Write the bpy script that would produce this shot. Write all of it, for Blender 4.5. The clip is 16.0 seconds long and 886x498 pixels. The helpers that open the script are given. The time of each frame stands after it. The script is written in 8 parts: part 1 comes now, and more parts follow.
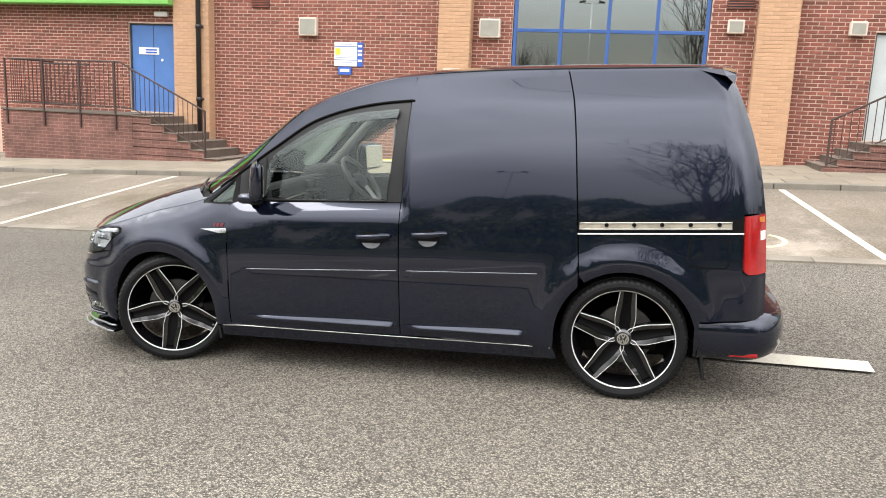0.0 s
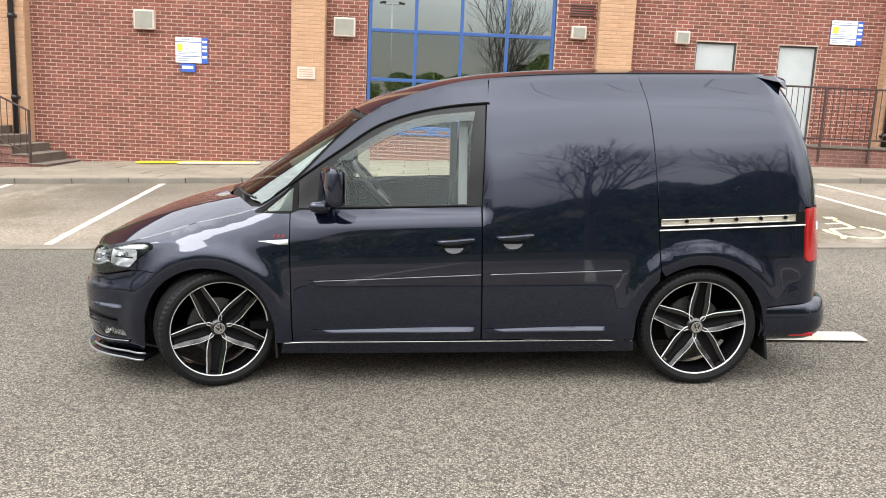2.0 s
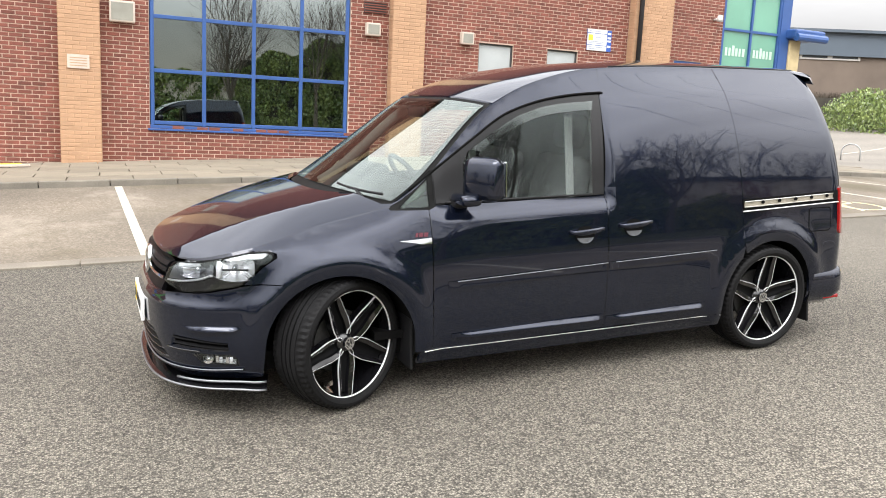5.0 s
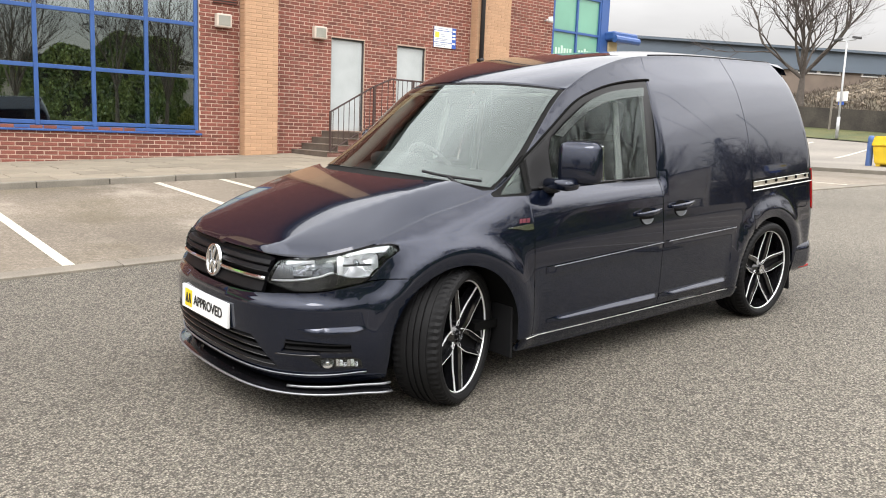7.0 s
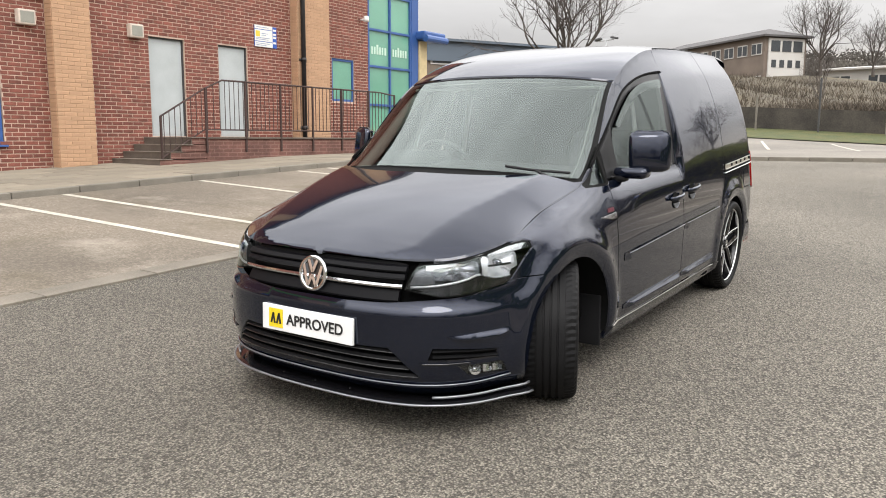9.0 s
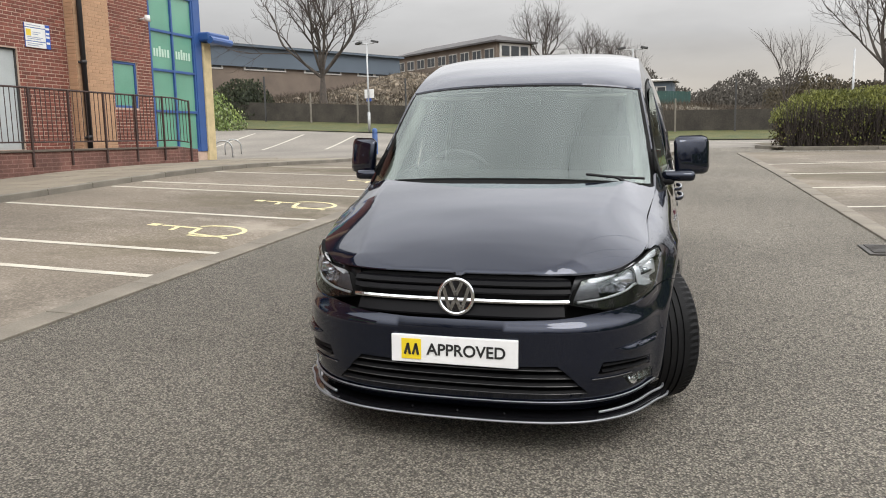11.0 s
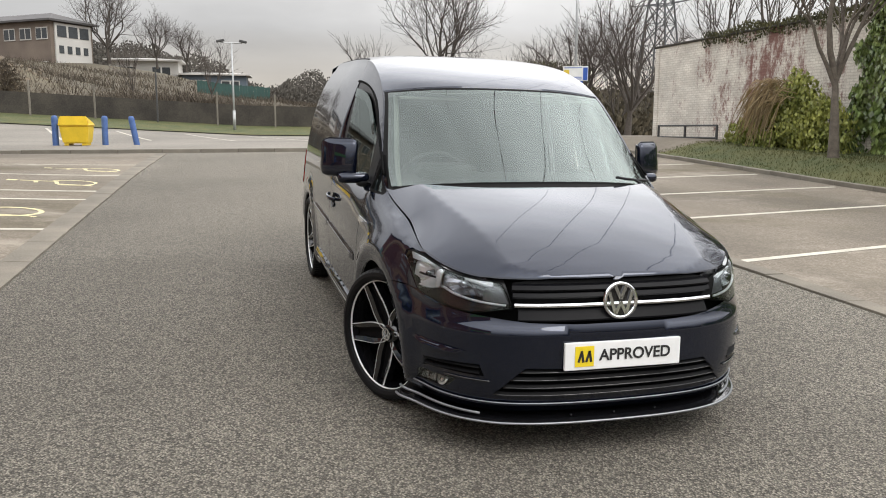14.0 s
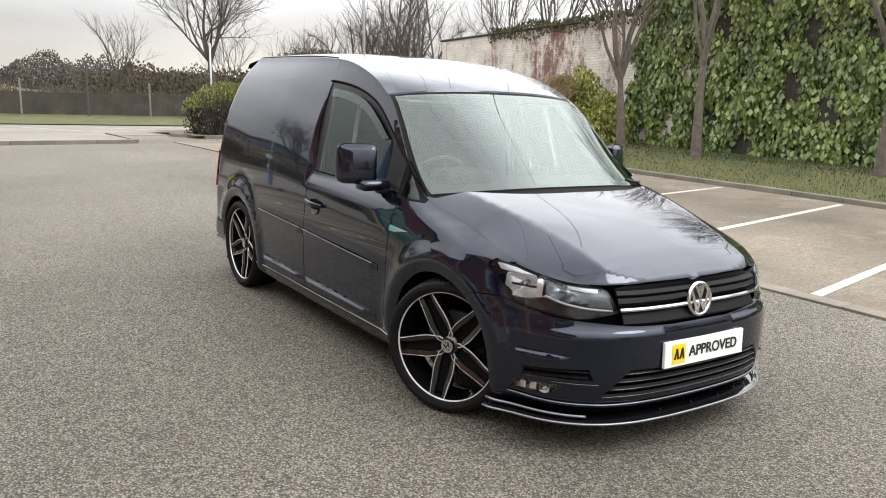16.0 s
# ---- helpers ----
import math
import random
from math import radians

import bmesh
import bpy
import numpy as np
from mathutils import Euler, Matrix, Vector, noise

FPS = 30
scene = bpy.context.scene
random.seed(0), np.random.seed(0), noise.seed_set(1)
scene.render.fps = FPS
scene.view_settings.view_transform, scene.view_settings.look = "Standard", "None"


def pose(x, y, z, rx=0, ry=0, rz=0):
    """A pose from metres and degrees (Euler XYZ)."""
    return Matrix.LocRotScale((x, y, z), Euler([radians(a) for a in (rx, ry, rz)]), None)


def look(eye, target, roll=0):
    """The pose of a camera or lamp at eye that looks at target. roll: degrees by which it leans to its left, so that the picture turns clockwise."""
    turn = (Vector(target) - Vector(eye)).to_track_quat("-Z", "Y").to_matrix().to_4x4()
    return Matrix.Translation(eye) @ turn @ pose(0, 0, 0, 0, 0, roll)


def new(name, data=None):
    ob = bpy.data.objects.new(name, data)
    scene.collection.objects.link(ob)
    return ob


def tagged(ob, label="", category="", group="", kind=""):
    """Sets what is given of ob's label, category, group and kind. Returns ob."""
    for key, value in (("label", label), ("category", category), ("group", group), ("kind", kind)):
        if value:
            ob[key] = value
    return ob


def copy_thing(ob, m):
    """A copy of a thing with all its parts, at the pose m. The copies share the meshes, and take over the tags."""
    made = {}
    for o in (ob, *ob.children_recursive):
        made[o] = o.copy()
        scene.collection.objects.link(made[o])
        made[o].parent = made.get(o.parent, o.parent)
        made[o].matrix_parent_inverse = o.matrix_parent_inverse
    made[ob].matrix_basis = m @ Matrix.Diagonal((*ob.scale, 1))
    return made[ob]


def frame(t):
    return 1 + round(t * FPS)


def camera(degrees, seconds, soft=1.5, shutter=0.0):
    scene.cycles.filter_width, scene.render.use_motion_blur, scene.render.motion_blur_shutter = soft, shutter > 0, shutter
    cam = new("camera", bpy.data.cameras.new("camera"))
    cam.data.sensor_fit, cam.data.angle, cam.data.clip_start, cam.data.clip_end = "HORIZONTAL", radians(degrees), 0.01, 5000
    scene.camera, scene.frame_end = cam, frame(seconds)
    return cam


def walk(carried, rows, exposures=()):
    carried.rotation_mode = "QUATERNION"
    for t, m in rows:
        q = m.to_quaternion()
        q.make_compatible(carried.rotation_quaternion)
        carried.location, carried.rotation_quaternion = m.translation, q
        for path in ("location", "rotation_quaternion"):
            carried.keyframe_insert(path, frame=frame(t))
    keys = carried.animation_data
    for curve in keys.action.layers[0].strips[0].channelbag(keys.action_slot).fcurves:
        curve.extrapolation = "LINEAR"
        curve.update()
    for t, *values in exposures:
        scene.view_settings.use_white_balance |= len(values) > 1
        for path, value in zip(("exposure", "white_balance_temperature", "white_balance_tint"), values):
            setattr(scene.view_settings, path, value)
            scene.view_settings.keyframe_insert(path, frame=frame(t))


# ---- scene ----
cam = camera(58.8, 16.0, soft=1.0)
# the lane falls towards the van's nose: its frame is tilted by this much
LIFT = pose(0, 0, 0, 0.8, -2.47, 0)
PATH = [
    (0, (2.717, -4.879, 1.545), (2.246, -2.971, 1.173), -0.2),
    (0.5, (2.306, -4.985, 1.556), (1.974, -3.049, 1.18), -0.1),
    (1, (1.916, -5.002, 1.539), (1.716, -3.048, 1.162), -0.1),
    (1.5, (1.532, -5.009, 1.554), (1.465, -3.046, 1.179), -0.0),
    (2, (1.142, -5.008, 1.566), (1.204, -3.045, 1.191), 0.1),
    (2.5, (0.784, -4.935, 1.562), (0.972, -2.979, 1.19), 0.3),
    (3, (0.382, -4.912, 1.559), (0.7, -2.974, 1.18), 0.4),
    (3.5, (0.016, -4.787, 1.538), (0.452, -2.873, 1.155), 0.3),
    (4, (-0.383, -4.672, 1.529), (0.177, -2.789, 1.153), 0.4),
    (4.5, (-0.713, -4.503, 1.499), (-0.033, -2.659, 1.126), 0.7),
    (5, (-1.048, -4.338, 1.492), (-0.243, -2.546, 1.12), 0.8),
    (5.2, (-1.192, -4.264, 1.5), (-0.339, -2.494, 1.127), 0.8),
    (7.3, (-2.468, -3.371, 1.401), (-1.159, -1.906, 1.028), 0.5),
    (7.5, (-2.6, -3.279, 1.407), (-1.25, -1.853, 1.029), 0.2),
    (8, (-2.838, -3.011, 1.382), (-1.391, -1.681, 1.011), -0.2),
    (8.5, (-3.055, -2.694, 1.367), (-1.513, -1.474, 1.003), -0.3),
    (9, (-3.235, -2.321, 1.368), (-1.606, -1.22, 1.004), -0.5),
    (9.2, (-3.279, -2.16, 1.37), (-1.618, -1.109, 1.004), -0.6),
    (11.3, (-3.838, -0.542, 1.428), (-1.917, -0.124, 1.06), -1.2),
    (11.5, (-3.855, -0.385, 1.424), (-1.919, -0.04, 1.055), -1.2),
    (12, (-3.88, 0.016, 1.438), (-1.921, 0.175, 1.07), -0.9),
    (12.5, (-3.925, 0.431, 1.462), (-1.96, 0.406, 1.093), -0.5),
    (13, (-3.842, 0.826, 1.454), (-1.887, 0.626, 1.085), 0.1),
    (13.5, (-3.789, 1.234, 1.47), (-1.86, 0.862, 1.095), 0.8),
    (14, (-3.621, 1.575, 1.453), (-1.733, 1.033, 1.075), 1.6),
    (14.5, (-3.468, 1.884, 1.459), (-1.633, 1.183, 1.081), 2.0),
    (15, (-3.313, 2.237, 1.472), (-1.545, 1.384, 1.089), 2.2),
    (15.5, (-3.112, 2.516, 1.481), (-1.415, 1.532, 1.095), 2.3),
    (16, (-2.98, 2.831, 1.494), (-1.348, 1.741, 1.107), 2.5),
]
walk(cam, [(t, LIFT @ look(eye, target, roll)) for t, eye, target, roll in PATH],
     [(0, 0.36, 6530, 11), (4, 0.37, 6480, 11), (7.5, 0.17, 6560, 11), (9, -0.02, 6560, 11), (11.5, -0.39, 6480, 10), (14, -0.35, 6480, 10), (16, 0.02, 6480, 10)])

# ---- light ----
world = bpy.data.worlds.new("overcast_sky")
scene.world = world
world.use_nodes = True
wn, wl = world.node_tree.nodes, world.node_tree.links
wn.clear()
w_out, w_bg = wn.new("ShaderNodeOutputWorld"), wn.new("ShaderNodeBackground")
w_sky, w_hsv, w_mix = wn.new("ShaderNodeTexSky"), wn.new("ShaderNodeHueSaturation"), wn.new("ShaderNodeMix")
w_noise, w_ramp, w_map, w_tc = wn.new("ShaderNodeTexNoise"), wn.new("ShaderNodeMapRange"), wn.new("ShaderNodeMapping"), wn.new("ShaderNodeTexCoord")
w_sky.sky_type = "NISHITA"
w_sky.sun_disc = False
w_sky.sun_elevation, w_sky.sun_rotation = radians(24), radians(118)
w_sky.air_density, w_sky.dust_density, w_sky.ozone_density = 1.0, 4.0, 1.0
w_hsv.inputs["Saturation"].default_value = 0.16
w_map.inputs["Scale"].default_value = (1.0, 1.0, 3.2)
w_noise.inputs["Scale"].default_value, w_noise.inputs["Detail"].default_value = 2.6, 5.0
w_noise.inputs["Roughness"].default_value = 0.55
w_ramp.inputs["From Min"].default_value, w_ramp.inputs["From Max"].default_value = 0.32, 0.68
w_ramp.inputs["To Min"].default_value, w_ramp.inputs["To Max"].default_value = 0.84, 1.1
w_mix.data_type, w_mix.blend_type = "RGBA", "MULTIPLY"
w_mix.inputs[0].default_value = 1.0
wl.new(w_tc.outputs["Generated"], w_map.inputs["Vector"])
wl.new(w_map.outputs["Vector"], w_noise.inputs["Vector"])
wl.new(w_noise.outputs["Fac"], w_ramp.inputs["Value"])
wl.new(w_sky.outputs["Color"], w_hsv.inputs["Color"])
w_gam = wn.new("ShaderNodeGamma")
w_gam.inputs["Gamma"].default_value = 0.15
wl.new(w_hsv.outputs["Color"], w_gam.inputs["Color"])
wl.new(w_gam.outputs["Color"], w_mix.inputs[6])
wl.new(w_ramp.outputs["Result"], w_mix.inputs[7])
# an overcast sky is brighter overhead than at the horizon
w_sep, w_grad, w_mul = wn.new("ShaderNodeSeparateXYZ"), wn.new("ShaderNodeMapRange"), wn.new("ShaderNodeMix")
w_grad.inputs["From Min"].default_value, w_grad.inputs["From Max"].default_value = 0.10, 0.76
w_grad.inputs["To Min"].default_value, w_grad.inputs["To Max"].default_value = 0.54, 3.2
w_mul.data_type, w_mul.blend_type = "RGBA", "MULTIPLY"
w_mul.inputs[0].default_value = 1.0
wl.new(w_tc.outputs["Generated"], w_sep.inputs[0])
wl.new(w_sep.outputs["Z"], w_grad.inputs["Value"])
wl.new(w_mix.outputs[2], w_mul.inputs[6])
# the cloud is thicker straight overhead
w_zen, w_both = wn.new("ShaderNodeMapRange"), wn.new("ShaderNodeMath")
w_zen.inputs["From Min"].default_value, w_zen.inputs["From Max"].default_value = 0.76, 1.0
w_zen.inputs["To Min"].default_value, w_zen.inputs["To Max"].default_value = 1.0, 0.62
w_both.operation = "MULTIPLY"
wl.new(w_sep.outputs["Z"], w_zen.inputs["Value"])
wl.new(w_grad.outputs["Result"], w_both.inputs[0])
wl.new(w_zen.outputs["Result"], w_both.inputs[1])
wl.new(w_both.outputs[0], w_mul.inputs[7])
# thin warm light low under the cloud
w_low, w_tone, w_warm = wn.new("ShaderNodeMapRange"), wn.new("ShaderNodeMix"), wn.new("ShaderNodeMix")
w_low.inputs["From Min"].default_value, w_low.inputs["From Max"].default_value = 0.03, 0.12
w_tone.data_type = w_warm.data_type = "RGBA"
w_warm.blend_type = "MULTIPLY"
w_warm.inputs[0].default_value = 1.0
w_tone.inputs[6].default_value, w_tone.inputs[7].default_value = (1.13, 1.04, 0.91, 1), (1, 1, 1, 1)
wl.new(w_sep.outputs["Z"], w_low.inputs["Value"])
wl.new(w_low.outputs["Result"], w_tone.inputs[0])
# the cloud is brighter on the side of the veiled sun
w_dot, w_side, w_fade, w_lit = wn.new("ShaderNodeVectorMath"), wn.new("ShaderNodeMapRange"), wn.new("ShaderNodeMapRange"), wn.new("ShaderNodeMix")
w_dot.operation = "DOT_PRODUCT"
w_dot.inputs[1].default_value = (-0.62, -0.78, 0.0)
w_side.inputs["From Min"].default_value, w_side.inputs["From Max"].default_value = -0.9, 0.9
w_side.inputs["To Min"].default_value, w_side.inputs["To Max"].default_value = 0.84, 1.44
w_fade.inputs["From Min"].default_value, w_fade.inputs["From Max"].default_value = 0.1, 0.45
w_lit.data_type, w_lit.blend_type = "RGBA", "MULTIPLY"
wl.new(w_tc.outputs["Generated"], w_dot.inputs[0])
wl.new(w_dot.outputs["Value"], w_side.inputs["Value"])
wl.new(w_sep.outputs["Z"], w_fade.inputs["Value"])
wl.new(w_fade.outputs["Result"], w_lit.inputs[0])
wl.new(w_mul.outputs[2], w_lit.inputs[6])
wl.new(w_side.outputs["Result"], w_lit.inputs[7])
wl.new(w_lit.outputs[2], w_warm.inputs[6])
wl.new(w_tone.outputs[2], w_warm.inputs[7])
wl.new(w_warm.outputs[2], w_bg.inputs["Color"])
wl.new(w_bg.outputs["Background"], w_out.inputs["Surface"])
w_bg.inputs["Strength"].default_value = 0.9
sun = new("sun", bpy.data.lights.new("sun", "SUN"))
sun.data.energy, sun.data.angle, sun.data.color = 1.3, radians(25), (1.0, 0.96, 0.9)
sun.matrix_world = look((0, 0, 30), (0 + 10, 0 + 7, 30 - 14))

# ---- materials ----


def material(name, base, rough=0.6, metal=0.0, vary=0.12, scale=6.0, fine=60.0, bump=0.0, coat=0.0, tint=None, per_piece=0.0, spec=0.5):
    """A surface with two scales of variation and a fine relief, in metres."""
    m = bpy.data.materials.new(name)
    m.use_nodes = True
    n, l = m.node_tree.nodes, m.node_tree.links
    b = n["Principled BSDF"]
    b.inputs["Roughness"].default_value, b.inputs["Metallic"].default_value = rough, metal
    b.inputs["Coat Weight"].default_value, b.inputs["Coat Roughness"].default_value = coat, 0.03
    b.inputs["Specular IOR Level"].default_value = spec
    tc = n.new("ShaderNodeTexCoord")
    big, small = n.new("ShaderNodeTexNoise"), n.new("ShaderNodeTexNoise")
    big.inputs["Scale"].default_value, big.inputs["Detail"].default_value = scale, 5
    small.inputs["Scale"].default_value, small.inputs["Detail"].default_value = fine, 3
    l.new(tc.outputs["Object"], big.inputs["Vector"])
    l.new(tc.outputs["Object"], small.inputs["Vector"])
    add = n.new("ShaderNodeMath")
    add.operation = "MULTIPLY_ADD"
    l.new(small.outputs["Fac"], add.inputs[0])
    add.inputs[1].default_value = 0.6
    l.new(big.outputs["Fac"], add.inputs[2])
    rng = n.new("ShaderNodeMapRange")
    rng.inputs["From Min"].default_value, rng.inputs["From Max"].default_value = 0.5, 1.1
    l.new(add.outputs[0], rng.inputs["Value"])
    mix = n.new("ShaderNodeMix")
    mix.data_type = "RGBA"
    second = tint or tuple(c * (1 + 2.2 * vary) for c in base)
    mix.inputs[6].default_value = (*[c * (1 - 2.2 * vary) if not tint else c for c in base], 1)
    mix.inputs[7].default_value = (*second, 1)
    l.new(rng.outputs["Result"], mix.inputs[0])
    col = mix.outputs[2]
    if per_piece:
        info, hsv = n.new("ShaderNodeObjectInfo"), n.new("ShaderNodeHueSaturation")
        geo, sumr, fr = n.new("ShaderNodeNewGeometry"), n.new("ShaderNodeMath"), n.new("ShaderNodeMath")
        sumr.operation, fr.operation = "ADD", "FRACT"
        l.new(info.outputs["Random"], sumr.inputs[0])
        l.new(geo.outputs["Random Per Island"], sumr.inputs[1])
        l.new(sumr.outputs[0], fr.inputs[0])
        r2 = n.new("ShaderNodeMapRange")
        r2.inputs["To Min"].default_value, r2.inputs["To Max"].default_value = 1 - per_piece, 1 + per_piece
        l.new(fr.outputs[0], r2.inputs["Value"])
        l.new(r2.outputs["Result"], hsv.inputs["Value"])
        l.new(col, hsv.inputs["Color"])
        col = hsv.outputs["Color"]
    l.new(col, b.inputs["Base Color"])
    rr = n.new("ShaderNodeMapRange")
    rr.inputs["To Min"].default_value, rr.inputs["To Max"].default_value = max(0.02, rough - 0.08 * (rough > 0.15)), min(1, rough + 0.1 * (rough > 0.15) + 0.01)
    l.new(big.outputs["Fac"], rr.inputs["Value"])
    l.new(rr.outputs["Result"], b.inputs["Roughness"])
    if bump:
        bp = n.new("ShaderNodeBump")
        bp.inputs["Strength"].default_value, bp.inputs["Distance"].default_value = 0.7, bump
        l.new(small.outputs["Fac"], bp.inputs["Height"])
        l.new(bp.outputs["Normal"], b.inputs["Normal"])
    return m


def speckled(name, dark, light, stone=110.0, amount=0.5, rough=0.9, bump=0.004, stain=0.25, gaps=0.0):
    """Tarmac: dark binder with pale chippings, wear and stains."""
    m = material(name, dark, rough, vary=0.1, scale=0.7, fine=14.0)
    n, l = m.node_tree.nodes, m.node_tree.links
    b = n["Principled BSDF"]
    tc = next(k for k in n if k.type == "TEX_COORD")
    vor, mr, mix = n.new("ShaderNodeTexVoronoi"), n.new("ShaderNodeMapRange"), n.new("ShaderNodeMix")
    vor.inputs["Scale"].default_value = stone
    l.new(tc.outputs["Object"], vor.inputs["Vector"])
    sep = n.new("ShaderNodeSeparateColor")
    l.new(vor.outputs["Color"], sep.inputs["Color"])
    mr.inputs["From Min"].default_value, mr.inputs["From Max"].default_value = 1 - amount, 1.0
    l.new(sep.outputs[0], mr.inputs["Value"])
    mix.data_type = "RGBA"
    old = b.inputs["Base Color"].links[0].from_socket
    l.new(mr.outputs["Result"], mix.inputs[0])
    l.new(old, mix.inputs[6])
    mix.inputs[7].default_value = (*light, 1)
    patch, pr, pm = n.new("ShaderNodeTexNoise"), n.new("ShaderNodeMapRange"), n.new("ShaderNodeMix")
    patch.inputs["Scale"].default_value, patch.inputs["Detail"].default_value = 0.35, 6
    l.new(tc.outputs["Object"], patch.inputs["Vector"])
    pr.inputs["From Min"].default_value, pr.inputs["From Max"].default_value = 0.35, 0.7
    pr.inputs["To Min"].default_value, pr.inputs["To Max"].default_value = 1 + stain * 0.5, 1 - stain
    l.new(patch.outputs["Fac"], pr.inputs["Value"])
    pm.data_type, pm.blend_type = "RGBA", "MULTIPLY"
    pm.inputs[0].default_value = 1
    l.new(mix.outputs[2], pm.inputs[6])
    l.new(pr.outputs["Result"], pm.inputs[7])
    l.new(pm.outputs[2], b.inputs["Base Color"])
    if gaps:
        gp, gm = n.new("ShaderNodeMapRange"), n.new("ShaderNodeMix")
        gp.inputs["From Min"].default_value, gp.inputs["From Max"].default_value = 0.32, 0.62
        gp.inputs["To Min"].default_value, gp.inputs["To Max"].default_value = 1.0, 1 - gaps
        l.new(vor.outputs["Distance"], gp.inputs["Value"])
        gm.data_type, gm.blend_type = "RGBA", "MULTIPLY"
        gm.inputs[0].default_value = 1
        l.new(pm.outputs[2], gm.inputs[6])
        l.new(gp.outputs["Result"], gm.inputs[7])
        l.new(gm.outputs[2], b.inputs["Base Color"])
    bp = n.new("ShaderNodeBump")
    bp.inputs["Strength"].default_value, bp.inputs["Distance"].default_value = 0.9, bump
    l.new(vor.outputs["Distance"], bp.inputs["Height"])
    l.new(bp.outputs["Normal"], b.inputs["Normal"])
    return m


def glass(name, tint=(0.9, 0.95, 0.92), clear=0.75, rough=0.02, ior=1.75):
    """A thin pane: part see-through, part mirror."""
    m = bpy.data.materials.new(name)
    m.use_nodes = True
    n, l = m.node_tree.nodes, m.node_tree.links
    n.clear()
    out, mix, tr, gl, fr = (n.new("ShaderNode" + k) for k in ("OutputMaterial", "MixShader", "BsdfTransparent", "BsdfGlossy", "Fresnel"))
    tr.inputs["Color"].default_value = (*[c * clear for c in tint], 1)
    gl.inputs["Roughness"].default_value = rough
    gl.inputs["Color"].default_value = (0.88, 0.98, 0.95, 1)
    fr.inputs["IOR"].default_value = ior
    l.new(fr.outputs["Fac"], mix.inputs["Fac"])
    l.new(tr.outputs[0], mix.inputs[1])
    l.new(gl.outputs[0], mix.inputs[2])
    l.new(mix.outputs[0], out.inputs["Surface"])
    return m


M_ASPHALT = speckled("lane_tarmac", (0.105, 0.093, 0.076), (0.40, 0.362, 0.295), 112.0, 0.85, bump=0.012, gaps=0.55)
n_, l_ = M_ASPHALT.node_tree.nodes, M_ASPHALT.node_tree.links
b_ = n_["Principled BSDF"]
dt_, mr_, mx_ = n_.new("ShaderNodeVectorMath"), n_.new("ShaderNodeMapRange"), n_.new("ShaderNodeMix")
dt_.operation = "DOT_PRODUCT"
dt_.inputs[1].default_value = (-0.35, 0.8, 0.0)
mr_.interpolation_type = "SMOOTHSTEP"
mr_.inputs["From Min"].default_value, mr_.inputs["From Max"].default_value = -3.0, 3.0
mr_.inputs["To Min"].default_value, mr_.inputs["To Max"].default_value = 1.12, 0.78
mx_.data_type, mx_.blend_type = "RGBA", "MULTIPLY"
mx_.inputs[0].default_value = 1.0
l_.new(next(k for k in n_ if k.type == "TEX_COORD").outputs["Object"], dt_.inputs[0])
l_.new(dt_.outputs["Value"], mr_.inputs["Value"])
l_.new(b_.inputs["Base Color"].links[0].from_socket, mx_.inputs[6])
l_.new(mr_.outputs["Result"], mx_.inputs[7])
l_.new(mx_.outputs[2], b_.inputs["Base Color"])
M_BAY = speckled("bay_tarmac", (0.142, 0.118, 0.090), (0.222, 0.190, 0.150), 60.0, 0.6, bump=0.002, stain=0.5)
n_, l_ = M_BAY.node_tree.nodes, M_BAY.node_tree.links
b_ = n_["Principled BSDF"]
for sc_, lo_, hi_, amt_, tone_ in ((0.45, 0.50, 0.66, 0.75, (0.085, 0.068, 0.036)), (0.8, 0.56, 0.70, 0.6, (0.34, 0.30, 0.245)), (5.0, 0.58, 0.75, 0.5, (0.07, 0.058, 0.04))):
    ns_, mr_, mx_, mp_ = n_.new("ShaderNodeTexNoise"), n_.new("ShaderNodeMapRange"), n_.new("ShaderNodeMix"), n_.new("ShaderNodeMapping")
    ns_.inputs["Scale"].default_value, ns_.inputs["Detail"].default_value, ns_.inputs["Roughness"].default_value = sc_, 8, 0.68
    mp_.inputs["Location"].default_value = (sc_ * 17, 3.1, 0)
    mp_.inputs["Scale"].default_value = (1.0, 0.7, 1.0)
    mr_.inputs["From Min"].default_value, mr_.inputs["From Max"].default_value, mr_.inputs["To Max"].default_value = lo_, hi_, amt_
    mx_.data_type = "RGBA"
    l_.new(next(k for k in n_ if k.type == "TEX_COORD").outputs["Object"], mp_.inputs["Vector"])
    l_.new(mp_.outputs["Vector"], ns_.inputs["Vector"])
    l_.new(ns_.outputs["Fac"], mr_.inputs["Value"])
    l_.new(mr_.outputs["Result"], mx_.inputs[0])
    l_.new(b_.inputs["Base Color"].links[0].from_socket, mx_.inputs[6])
    mx_.inputs[7].default_value = (*tone_, 1)
    l_.new(mx_.outputs[2], b_.inputs["Base Color"])
M_CROSS = speckled("crossroad_concrete", (0.175, 0.158, 0.135), (0.245, 0.222, 0.19), 40.0, 0.5, bump=0.002)
M_GRASS = material("verge_grass", (0.035, 0.055, 0.014), 0.9, tint=(0.11, 0.10, 0.035), scale=1.2, fine=30, bump=0.03)
M_LINE = material("road_paint", (0.46, 0.43, 0.36), 0.7, vary=0.12, scale=3, fine=45, bump=0.001)
M_LINE_Y = material("yellow_road_paint", (0.62, 0.55, 0.31), 0.7, vary=0.15, scale=4, fine=40, bump=0.001)
